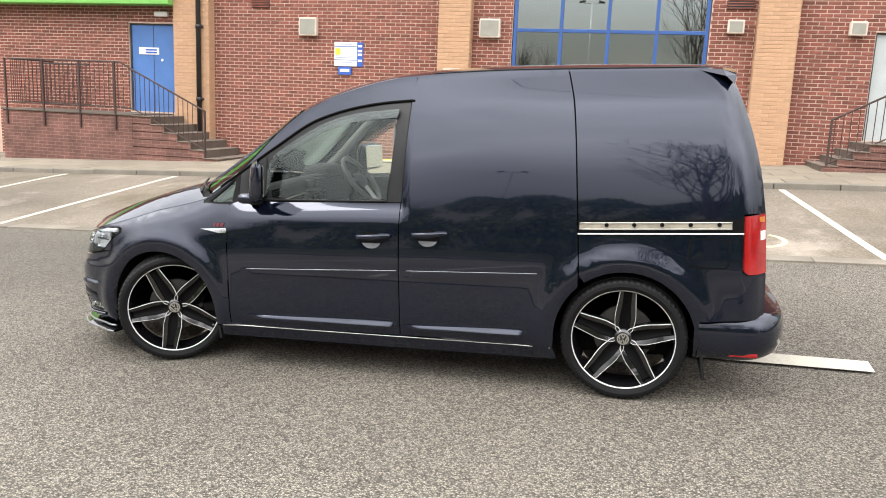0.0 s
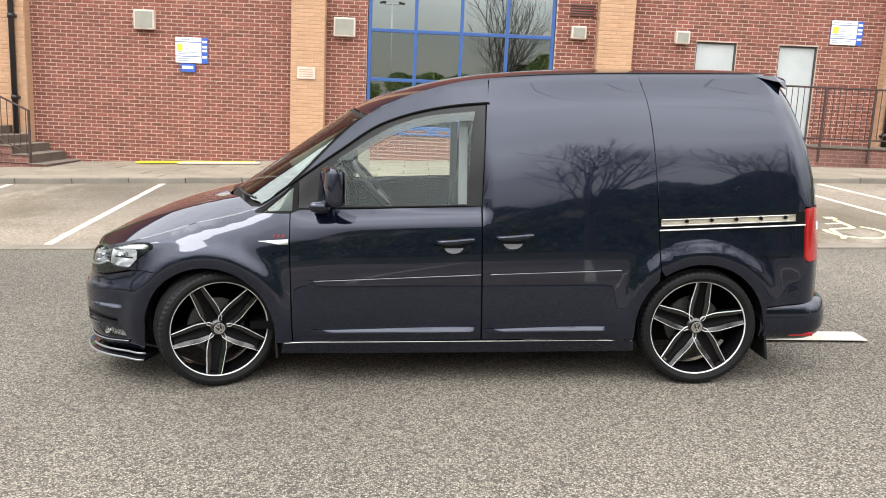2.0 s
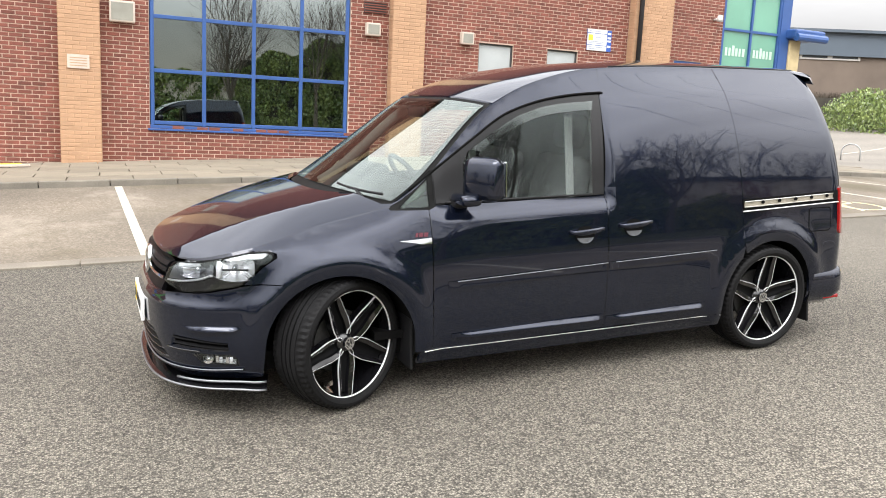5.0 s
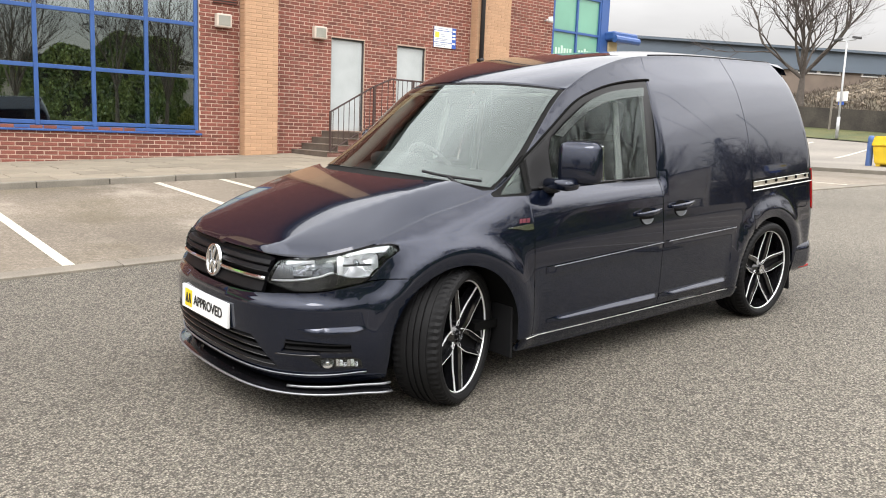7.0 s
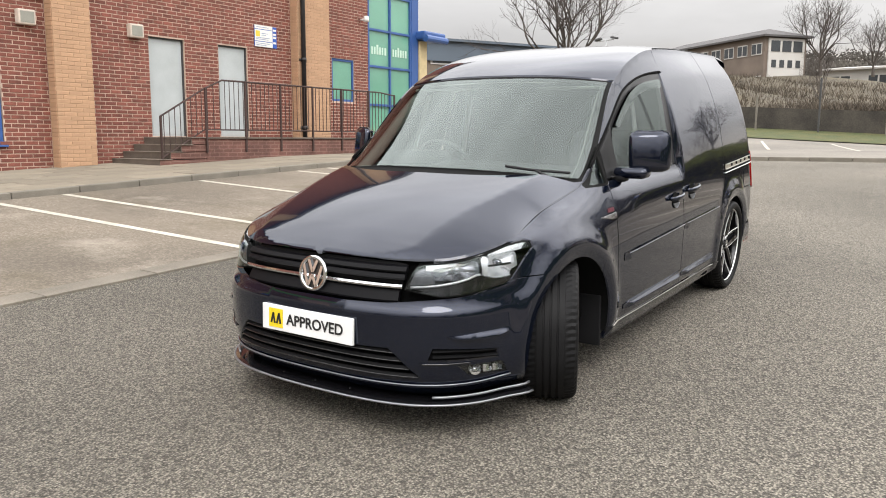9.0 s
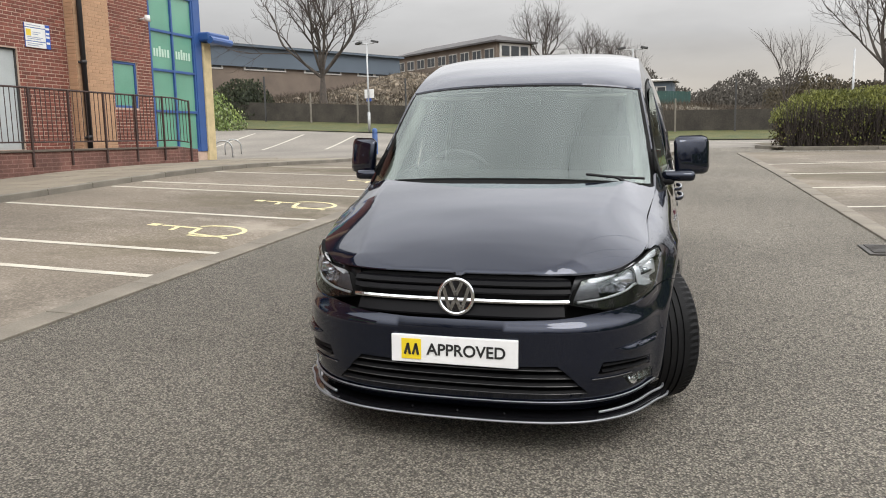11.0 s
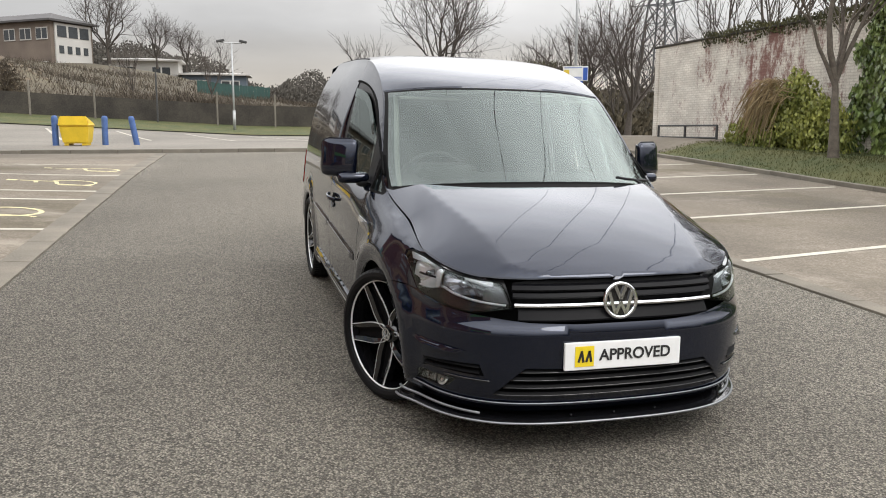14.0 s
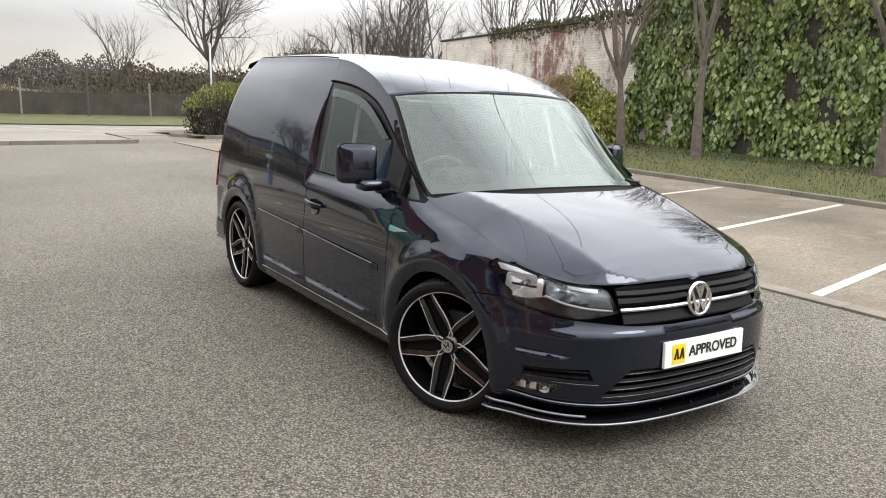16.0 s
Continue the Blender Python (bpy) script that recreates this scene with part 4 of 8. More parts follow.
FRONT_ARCH = arc_pts(0.0, 0.315, 0.362, 0, 180, 26)
REAR_ARCH = arc_pts(2.682, 0.33, 0.358, 0, 180, 26)
for side in (-1, 1):
    s = side_surf(side)
    flip = side > 0
    # wing
    wing = [(0.452, 0.262), (0.450, 0.962), (0.262, 0.962)] + [(x, z) for x, z in reversed(top_line(-0.43, 0.255, 24, 0.003))] + [(-0.40, 0.799), (-0.336, 0.804), (-0.300, 0.790), (-0.297, 0.768), (-0.36, 0.728), (-0.432, 0.662), (-0.447, 0.648), (-0.38, 0.652), (-0.291, 0.651), (-0.245, 0.640), (-0.208, 0.620)]
    arch = [p for p in reversed(FRONT_ARCH) if p[0] > -0.215 and (p[1] > 0.30)]
    wing = wing + arch + [(0.364, 0.262)]
    panel("wing", wing, M_PAINT, s, van, step=0.026, label="front wing", flip=flip)
    # roof side and pillar
    pil = [p for p in DOOR_TOP] + [(1.52, 1.545)] + [(1.524, top_z(a_x(1.524)) - 0.002)] + [(x, z) for x, z in reversed(top_line(0.245, 1.52, 30, 0.002))]
    panel("pillar", pil, M_PAINT, s, van, label="windscreen pillar and roof rail", flip=flip)
    # front door
    door = [(0.460, 0.262), (0.458, 0.962), (0.50, 0.978)] + [(1.40, 0.996), (1.478, 1.0), (1.478, 0.272)]
    door_ob = panel("front_door", door, M_PAINT, s, van, label="painted front door", flip=flip)
    frame_poly = [(0.497, 0.984), (0.497, 1.136)] + [(x, z - 0.004) for x, z in DOOR_TOP if x > 0.52] + [(1.508, 1.536), (1.482, 1.004), (1.40, 1.0)]
    panel("window_frame", frame_poly, M_FRAME, side_surf(side, -0.006), door_ob, holes=[WINDOW], step=0.035, lip=0.02, label="black window frame", flip=flip)
    gl = panel("window_glass", WINDOW, M_VANGLASS, lambda x, z, sd=side: Vector((x, -sd * (-0.994 - 0.0609 * x + 0.2456 * z), z)), door_ob, step=0.05, lip=0, label="clear side window", flip=flip)
    gl.visible_shadow = False
    vis = [(x + 0.01, z + 0.012) for x, z in GLASS_TOP] + [(1.44, 1.452)] + [(x + 0.012, z - 0.034) for x, z in reversed(GLASS_TOP[2:-1])]
    vz = panel("wind_deflector", vis, M_TINT, side_surf(side, 0.012), door_ob, step=0.035, lip=0, label="smoked wind deflector", flip=flip)
    panel("quarter_frame", [(0.243, 0.957), (0.494, 1.148), (0.494, 0.968), (0.458, 0.964)], M_SEAL, side_surf(side, -0.003), van, holes=[TRI], step=0.03, lip=0.015, label="black quarter window frame", flip=flip)
    q = panel("quarter_glass", TRI, M_QUARTER, side_surf(side, -0.012), van, step=0.05, lip=0, flip=flip)
    q.visible_shadow = False
    part("belt_seal", pipe([s(x, z) + Vector((0, side * 0.004, 0.004)) for x, z in resample([(0.55, 0.987), (1.40, 1.003)], 0.06)[:15]], 0.006, 6), M_BLACK, door_ob, "", True)
    part("drip_seal", pipe([side_surf(side, -0.001)(x, z + 0.004) for x, z in DOOR_TOP[4:]] + [side_surf(side, 0.0)(1.53, 1.541)], 0.007, 6), M_DARK, van, "black gutter seal over the door", True)
    # side behind the door
    rear_edge = [(tail_x(z) - 0.002, z) for z in (1.66, 1.6, 1.5, 1.4, 1.3, 1.14, 0.99)]
    seam = smooth_line([(2.352, top_z(a_x(2.352)) - 0.002), (2.392, 1.53), (2.428, 1.06), (2.448, 0.66)], 5)
    rear_arch_f = [p for p in REAR_ARCH if p[0] < 2.448 and p[1] > 0.34]
    rear_arch_all = [p for p in REAR_ARCH if p[1] > 0.335]
    back_low = [(3.045, 0.335), (3.05, 0.452), (tail_x(0.452), 0.47), (tail_x(0.69), 0.69), (3.262, 0.692), (3.239, 0.71), (3.232, 0.99), (3.245, 0.994), (tail_x(0.99), 0.994)]
    if side < 0:
        slide = [(1.487, 0.272), (1.487, 1.0), (1.516, 1.536), (1.532, top_z(a_x(1.532)) - 0.002)] + top_line(1.56, 2.34, 16, 0.002) + [(x - 0.004, z) for x, z in seam] + rear_arch_f + [(2.321, 0.272)]
        slide_ob = panel("sliding_door", slide, M_PAINT, s, van, label="painted sliding side door", flip=flip)
        quarter = [(x + 0.004, z) for x, z in reversed(seam)] + top_line(2.37, 3.12, 16, 0.002)[1:] + rear_edge + list(reversed(back_low)) + [p for p in rear_arch_all if p[0] > 2.455]
        panel("rear_quarter", quarter, M_PAINT, s, van, label="painted rear quarter panel", flip=flip)
    else:
        quarter = [(1.487, 0.272), (1.487, 1.0), (1.516, 1.536), (1.532, top_z(a_x(1.532)) - 0.002)] + top_line(1.56, 3.12, 30, 0.002) + rear_edge + list(reversed(back_low)) + rear_arch_all + [(2.321, 0.272)]
        slide_ob = panel("rear_quarter", quarter, M_PAINT, s, van, label="painted load bay side", flip=flip)
    # sill and its bright line
    panel("sill", [(0.385, 0.19), (0.40, 0.256), (2.318, 0.266), (2.335, 0.19)], M_PAINT, side_surf(side, 0.006), van, step=0.05, lip=0.03, label="side sill", flip=flip)
    part("sill_trim", pipe([s(x, 0.2615) + Vector((0, side * 0.004, 0)) for x in spaced(0.41, 2.31, 0.1)], 0.0028, 6), M_RAIL, van, "thin bright sill line", True)
    # rubbing strips
    for x0, x1, z0, z1, own in ((0.535, 1.474, 0.592, 0.626, door_ob), (1.492, 2.235, 0.626, 0.646, slide_ob)):
        n = 20
        up = [(x0 + (x1 - x0) * i / n, z0 + (z1 - z0) * i / n + 0.016) for i in range(n + 1)]
        dn = [(x, z - 0.036) for x, z in reversed(up)]
        panel("side_moulding", up + dn, M_PAINT, lambda x, z, sd=side, p=x0, q=x1: skin(a_x(x), z, sd, 0.004 + 0.008 * ease(p, p + 0.06, x) * ease(q, q - 0.03, x)), own, step=0.03, lip=0.012, label="body-coloured rubbing strip", flip=flip)
        # highlight on the strip's rounded top, drawn as a pale line
        part("moulding_highlight", pipe([side_surf(side, 0.011)(x, z - 0.002) for x, z in up[1:]], 0.0021, 6), M_EDGEGLINT, own, "", True)
    # crease low on the doors
    for x0, x1, own in ((0.56, 1.474, door_ob), (1.492, 2.19, slide_ob)):
        up = [(x0, 0.334), (x1, 0.352), (x1, 0.326), (x0, 0.312)]
        panel("door_crease", up, M_PAINT, lambda x, z, sd=side, p=x0, q=x1: skin(a_x(x), z, sd, 0.004 + 0.020 * ease(0.354, 0.316, z) * ease(p, p + 0.12, x) * ease(q, q - 0.05, x)), own, step=0.012, lip=0.02, flip=flip)
    # handles
    for x0, z0, own in ((1.245, 0.800, door_ob), (1.562, 0.822, slide_ob)) if side < 0 else ((1.245, 0.800, door_ob),):
        cup = [(x0 + 0.085 + 0.062 * math.cos(t), z0 + 0.0 + 0.046 * math.sin(t)) for t in np.linspace(0, 2 * math.pi, 20)[:-1]]
        panel("handle_cup", cup, M_DARK, side_surf(side, 0.0015), own, step=0.02, lip=0, flip=flip)
        cp = [s(x0 + 0.085 + 0.05 * math.cos(t), z0 - 0.008 + 0.036 * math.sin(t)) + Vector((0, side * 0.006, 0)) for t in np.linspace(-2.9, -0.25, 10)]
        part("cup_edge", pipe(cp, 0.003, 6), M_DISH, own, "", True)
        dish = [(x0 + 0.085 + 0.046 * math.cos(t), z0 - 0.010 + 0.031 * math.sin(t)) for t in np.linspace(-2.9, -0.25, 12)]
        panel("cup_dish", dish, M_DISH, side_surf(side, 0.004), own, step=0.02, lip=0, flip=flip)
        bm = bmesh.new()
        pts = []
        for i in range(13):
            t = i / 12
            x = x0 - 0.01 + 0.205 * t
            lift = 0.036 * math.sin(math.pi * min(max((t * 1.06), 0), 1)) ** 0.45 if t < 0.97 else 0.012
            c = s(x, z0 + 0.014 + 0.014 * t)
            pts.append(c + Vector((0, side * (0.006 + lift), 0)))
        rings = []
        for i, c in enumerate(pts):
            w = 0.015 * (1 - 0.35 * abs(i / 12 * 2 - 1) ** 3)
            rings.append([bm.verts.new(c + Vector((0, 0.009 * math.cos(k), w * math.sin(k)))) for k in np.linspace(0, 2 * math.pi, 11)[:-1]])
        for u, w in zip(rings, rings[1:]):
            for k in range(10):
                bm.faces.new((u[k], u[(k + 1) % 10], w[(k + 1) % 10], w[k]))
        bm.faces.new(rings[0])
        bm.faces.new(rings[-1][::-1])
        part("handle", bm, M_PAINT, own, "body-coloured pull handle", True)
    # side indicator
    ind = smooth_line([(0.285, 0.822), (0.35, 0.826), (0.448, 0.832)], 4) + [(0.448, 0.804)] + smooth_line([(0.40, 0.803), (0.35, 0.813), (0.285, 0.822)], 4)[:-1]
    panel("side_indicator", ind, M_CHROME, side_surf(side, 0.007), van, step=0.02, lip=0.01, label="chrome side indicator strip", flip=flip)
    if side < 0:
        for k, (u, w) in enumerate(((0.365, 0.012), (0.382, 0.02), (0.408, 0.02))):
            panel("badge", [(u, 0.838), (u + w, 0.838), (u + w + 0.006, 0.858), (u + 0.006, 0.858)], M_BADGE, side_surf(side, 0.005), van, step=0.02, lip=0.004, label="small red badge", flip=flip)
    # rear lamp
    lamp = [(3.244, 0.984), (tail_x(0.985) - 0.002, 0.987), (tail_x(0.7), 0.698), (3.27, 0.698), (3.248, 0.716)]
    tl = panel("tail_light", lamp, M_RED, side_surf(side, 0.008), van, step=0.02, lip=0.03, label="red tail light", flip=flip)
    panel("lamp_band", [(3.31, 0.978), (3.34, 0.978), (3.34, 0.95), (3.315, 0.955)], M_AMBER, side_surf(side, 0.0095), tl, step=0.02, lip=0.002, flip=flip)
    panel("lamp_band", [(3.32, 0.91), (3.347, 0.91), (3.349, 0.865), (3.322, 0.865)], M_PLATE, side_surf(side, 0.0095), tl, step=0.02, lip=0.002, flip=flip)
    if side < 0:
        rail_top, rail_bot = [(2.44, 0.934), (3.17, 0.958)], [(3.17, 0.908), (2.44, 0.884)]
        tr = panel("door_track", [(2.437, 0.944), (3.235, 0.97), (3.235, 0.902), (2.437, 0.876)], M_DARK, side_surf(side, 0.003), van, step=0.03, lip=0.004, label="sliding door track", flip=flip)
        panel("rail_face", [(2.445, 0.926), (3.18, 0.950), (3.18, 0.924), (2.445, 0.900)], M_RAILFACE, side_surf(side, 0.006), tr, step=0.03, lip=0.003, label="pale steel rail face", flip=flip)
        for dz, r in ((-0.003, 0.004), (-0.034, 0.004)):
            part("track_rail", pipe([s(2.445 + 0.735 * i / 12, 0.932 + dz + 0.024 * i / 12) + Vector((0, -0.008, 0)) for i in range(13)], r, 6), M_RAIL, tr, "", True)
        part("track_rail", pipe([s(2.437 + 0.80 * i / 12, 0.873 + 0.026 * i / 12) + Vector((0, -0.005, 0)) for i in range(13)], 0.004, 6), M_ALLOY, tr, "", True)
        for i in range(5):
            x = 2.58 + 0.135 * i
            c = s(x, 0.92 + 0.0325 * (x - 2.44))
            part("rail_bolt", tube(c + Vector((0, -0.012, 0)), c + Vector((0, -0.019, 0)), 0.011, n=8), M_DARK, tr)
        flap = []
        for cx, cz, t0 in ((3.145, 0.84, 0), (3.01, 0.84, 90), (3.01, 0.752, 180), (3.145, 0.752, 270)):
            flap += arc_pts(cx, cz, 0.024, t0, t0 + 90, 5)
        panel("fuel_flap_gap", [(3.079 + (x - 3.079) * 1.075, 0.796 + (z - 0.796) * 1.10) for x, z in flap], M_DARK, side_surf(side, 0.0008), van, step=0.03, lip=0, flip=flip)
        panel("fuel_flap", flap, M_PAINT, side_surf(side, 0.0022), van, step=0.03, lip=0.003, label="fuel filler flap", flip=flip)
    # liner that closes the gaps and the wheel houses
    inner = [(-0.30, 0.55)] + [p for p in reversed(arc_pts(0.0, 0.32, 0.385, 0, 180, 20)) if p[1] > 0.45] + [(0.42, 0.30), (2.30, 0.30)] + list(reversed([p for p in arc_pts(2.682, 0.33, 0.385, 0, 180, 20) if p[1] > 0.4]))
    inner += [(3.06, 0.47), (3.30, 0.48), (3.24, 0.98), (3.12, 1.62)] + [(x, z - 0.03) for x, z in reversed(top_line(1.50, 3.08, 14))] + [(1.497, 1.52), (1.465, 1.0), (0.50, 0.965), (0.27, 0.945), (-0.1, 0.86), (-0.31, 0.77)]
    panel("inner_liner", inner, M_DARK, side_surf(side, -0.02), van, step=0.09, lip=0, flip=flip)
    for cx, cz in ((0.0, 0.32), (2.682, 0.33)):
        bm = bmesh.new()
        ring = arc_pts(cx, cz, 0.372, -12, 192, 24)
        lo = [bm.verts.new((x, side * 0.42, z)) for x, z in ring]
        hi = [bm.verts.new((x, side * (abs(skin(a_x(max(x, -0.42)), max(z, 0.2), side).y) - 0.012), z)) for x, z in ring]
        for i in range(len(ring) - 1):
            bm.faces.new((lo[i], lo[i + 1], hi[i + 1], hi[i]))
        bm.faces.new(lo)
        part("wheel_housing", bm, M_DARK, van, "", True)

# tailgate, rear bumper, spoiler
bm = bmesh.new()
zz = [0.46, 0.6, 0.8, 1.0, 1.2, 1.4, 1.5, 1.6, 1.66, 1.70]
cols_ = []
for z in zz:
    p = skin(a_x(tail_x(z) - 0.002), z, 1)
    cols_.append([bm.verts.new((p.x + 0.035 * (1 - (t * t)), p.y * t, z + (0.03 * (1 - t * t) if z > 1.65 else 0))) for t in np.linspace(-1, 1, 13)])
for u, w in zip(cols_, cols_[1:]):
    for i in range(12):
        bm.faces.new((u[i], u[i + 1], w[i + 1], w[i]))
part("tailgate", bm, M_PAINT, van, "painted tailgate", True)
bm = bmesh.new()
bum = []
for zi, z in enumerate((0.245, 0.27, 0.32, 0.40, 0.455, 0.485)):
    ins = (0.05, 0.02, 0.0, 0.0, 0.012, 0.05)[zi]
    loop = []
    for k in range(33):
        t = k / 32
        if t < 0.25:
            x, y = 3.03 + 0.26 * t / 0.25, -0.87
        elif t > 0.75:
            x, y = 3.29 - 0.26 * (t - 0.75) / 0.25, 0.87
        else:
            an = (t - 0.25) / 0.5 * math.pi
            x, y = 3.28 + 0.24 * abs(math.sin(an)), -0.87 * (1 if math.cos(an) > 0 else -1) * abs(math.cos(an)) ** 0.45
        f = 1 - ins / 0.9
        loop.append(bm.verts.new((3.03 + (x - 3.03) * (1 - ins / 0.5), y * f, z - 0.03 * max(0, (3.2 - x)) * (zi > 3))))
    bum.append(loop)
for u, w in zip(bum, bum[1:]):
    for i in range(32):
        bm.faces.new((u[i], u[i + 1], w[i + 1], w[i]))
for lp in (bum[0], bum[-1]):
    bm.faces.new(lp)
rb = part("rear_bumper", bm, M_PAINT, van, "painted rear bumper", True)
for sd in (-1, 1):
    part("rear_reflector", box(3.2, 3.34, sd * 0.844 - 0.01, sd * 0.844 + 0.01, 0.268, 0.292, 0.006, pose(0, 0, 0, 0, 0, 0)), M_RED, rb, "red reflector")
bm = bmesh.new()
sp = []
for t in np.linspace(-1, 1, 17):
    y = 0.60 * t
    z = 1.745 - 0.040 * abs(t) ** 3
    w = y * (1 + 0.07 * t * t)
    sp.append([bm.verts.new(p) for p in ((2.98, y, z - 0.008), (3.12, y, z - 0.012), (3.205 - 0.03 * t * t, y, z - 0.028), (3.216 - 0.03 * t * t, y, z - 0.038), (3.192 - 0.02 * t * t, w, z - 0.085), (3.13, w, z - 0.045))])
for u, w in zip(sp, sp[1:]):
    for i in range(6):
        bm.faces.new((u[i], u[(i + 1) % 6], w[(i + 1) % 6], w[i]))
bm.faces.new(sp[0])
bm.faces.new(sp[-1][::-1])
part("roof_spoiler", bm, M_PAINT, van, "painted roof spoiler")

# roof, bonnet, windscreen
roof_c = pchip((0.70, 0.78, 0.9, 1.08, 1.33, 1.6, 2.0, 2.5, 2.95, 3.1, 3.2), (1.49, 1.533, 1.584, 1.638, 1.69, 1.722, 1.742, 1.746, 1.738, 1.73, 1.71))
bonnet_c = pchip((-0.81, -0.777, -0.74, -0.70, -0.585, -0.305, 0.0, 0.15, 0.3), (0.720, 0.742, 0.766, 0.791, 0.853, 0.957, 1.03, 1.06, 1.085))
EDGE = []
for i in range(101):
    a = a_x(0.28) * i / 100
    p = skin(a, top_z(a), 1)
    EDGE.append((p.x, p.y, p.z))
edge_y = pchip([e[0] + 1e-6 * i for i, e in enumerate(EDGE)], [e[1] for e in EDGE])
edge_z = pchip([e[0] + 1e-6 * i for i, e in enumerate(EDGE)], [e[2] for e in EDGE])
NOSE_X = EDGE[0][0]


def bonnet_fall(t, tc):
    """How far the bonnet has dropped at t across: gently to the crease, then steeply."""
    if t < tc:
        return 0.24 * (t / tc) ** 2
    u = (t - tc) / (1 - tc)
    return 0.24 + 0.76 * (0.75 * u + 0.25 * u * u)


def bonnet_surf(x, y):
    q = max(x, NOSE_X + 1e-4)
    ye, ze, zc = max(edge_y(q), 0.02), edge_z(q), bonnet_c(x)
    t = min(abs(y) / ye, 1.05)
    tc = min((0.45 + 0.17 * ease(-0.8, 0.25, x)) / ye, 0.84)
    z = zc - (zc - ze) * 0.25 * (bonnet_fall(abs(t - 0.02), tc) + 2 * bonnet_fall(t, tc) + bonnet_fall(t + 0.02, tc))
    return Vector((x, y, z))


def ws_point(t, v):
    """The windscreen: t up the glass, v across from -1 to 1."""
    xe = 0.285 + 0.575 * t
    ye, ze = roof_edge(xe)
    c = Vector((0.03 + 0.72 * t + 0.02 * math.sin(math.pi * t), 0, 1.035 + 0.482 * t + 0.012 * math.sin(math.pi * t)))
    e = Vector((xe, 0, ze))
    q = c + (e - c) * abs(v) ** 2.7
    return Vector((q.x, (ye - 0.004) * v, q.z))


bon = [(e[0] + 0.003, e[1] - 0.003) for e in EDGE[2:]]
back = [ws_point(-0.05, v) for v in np.linspace(0.97, -0.97, 21)]
bon_poly = bon + [(p.x, p.y) for p in back] + [(x, -y) for x, y in reversed(bon)]
panel("bonnet", bon_poly, M_PAINT, bonnet_surf, van, step=0.016, lip=0.02, label="painted bonnet with raised centre")


def ws_surf(v, t):
    return ws_point(t, v)


ws = panel("windscreen", [(-0.97, 0.03), (0.97, 0.03), (0.965, 0.965), (-0.965, 0.965)], M_SCREEN, ws_surf, van, step=0.024, lip=0, label="wide curved windscreen", flip=True)
ws.visible_shadow = False
panel("windscreen_seal", [(-1.0, -0.02), (1.0, -0.02), (1.0, 1.0), (-1.0, 1.0)], M_SEAL, lambda v, t: ws_point(t, v) + Vector((0.004, 0, -0.006)), van, holes=[[(-0.93, 0.034), (0.93, 0.034), (0.925, 0.945), (-0.925, 0.945)]], step=0.06, lip=0.006, label="black glass edge band", flip=True)


def ws_front(y):
    """The top edge of the windscreen at y across."""
    v = min(abs(y) / 0.665, 1.0)
    for _ in range(3):
        p = ws_point(1.015, v)
        v = min(v * abs(y) / max(p.y, 1e-6), 1.0) if abs(y) > 1e-6 else 0.0
    return ws_point(1.015, v)


def roof_surf(x, y):
    ye, ze = roof_edge(x)
    zc = roof_c(x)
    t = min(abs(y) / ye, 1.03)
    z = zc - (zc - ze) * (0.35 * t ** 2 + 0.65 * t ** 5)
    f = ws_front(y)
    fy_, fz_ = roof_edge(f.x)
    tf = min(abs(y) / fy_, 1.03)
    raw = roof_c(f.x) - (roof_c(f.x) - fz_) * (0.35 * tf ** 2 + 0.65 * tf ** 5)
    return Vector((x, y, z + (f.z - 0.002 - raw) * math.exp(-max(x - f.x, 0) / 0.16)))


fr = [ws_point(1.015, v) for v in np.linspace(-1, 1, 21)]
roof_poly = [(p.x, p.y) for p in fr] + [(x, roof_edge(x)[0] - 0.001) for x in spaced(0.9, 3.1, 0.1)] + [(3.16, 0.3), (3.17, 0), (3.16, -0.3)] + [(x, -roof_edge(x)[0] + 0.001) for x in reversed(spaced(0.9, 3.1, 0.1))]
panel("roof", roof_poly, M_PAINT, roof_surf, van, step=0.05, lip=0.01, label="painted roof")
for sd in (-1, 1):
    pts = []
    for x in spaced(1.62, 3.05, 0.1):
        y, z = roof_edge(x)
        pts.append((x, sd * (y - 0.02), roof_surf(x, y - 0.02).z + 0.001))
    part("roof_strip", pipe(pts, 0.004, 6), M_BLACK, van, "black roof joint strip", True)
blade = [ws_point(0.045 - 0.012 * math.sin(math.pi * i / 10), -0.93 + 0.036 * i) + Vector((-0.012, 0, 0.02)) for i in range(11)]
wiper = part("wiper", pipe(blade, 0.007, 6), M_BLACK, van, "black wiper blade", True)
part("wiper_arm", tube(ws_point(-0.04, -0.86) + Vector((0.0, 0, 0.012)), blade[5], 0.011, 0.007, 6), M_BLACK, wiper)
panel("cowl", [(-0.8, -0.06), (0.8, -0.06), (0.8, 0.035), (-0.8, 0.035)], M_BLACK, lambda v, t: ws_point(t, v) + Vector((0.0, 0, -0.03)), van, step=0.06, lip=0, label="black scuttle panel", flip=True)

# ---- the van's nose ----
M_BRIGHT = material("bright_lamp_reflector", (0.93, 0.94, 0.95), 0.3, 0.55, vary=0.05, scale=25)
M_LAMPGREY = material("grey_lamp_bezel", (0.035, 0.036, 0.038), 0.3, 0.3, vary=0.06, scale=20)
M_MATT = material("matt_black_plastic", (0.0045, 0.0045, 0.005), 0.5, vary=0.08, spec=0.1)
M_FOG = material("fog_lamp_reflector", (0.92, 0.93, 0.94), 0.2, 0.9, vary=0.06, scale=60, fine=90)
M_GRILLE = material("black_grille_plastic", (0.005, 0.005, 0.006), 0.42, vary=0.08, spec=0.12)
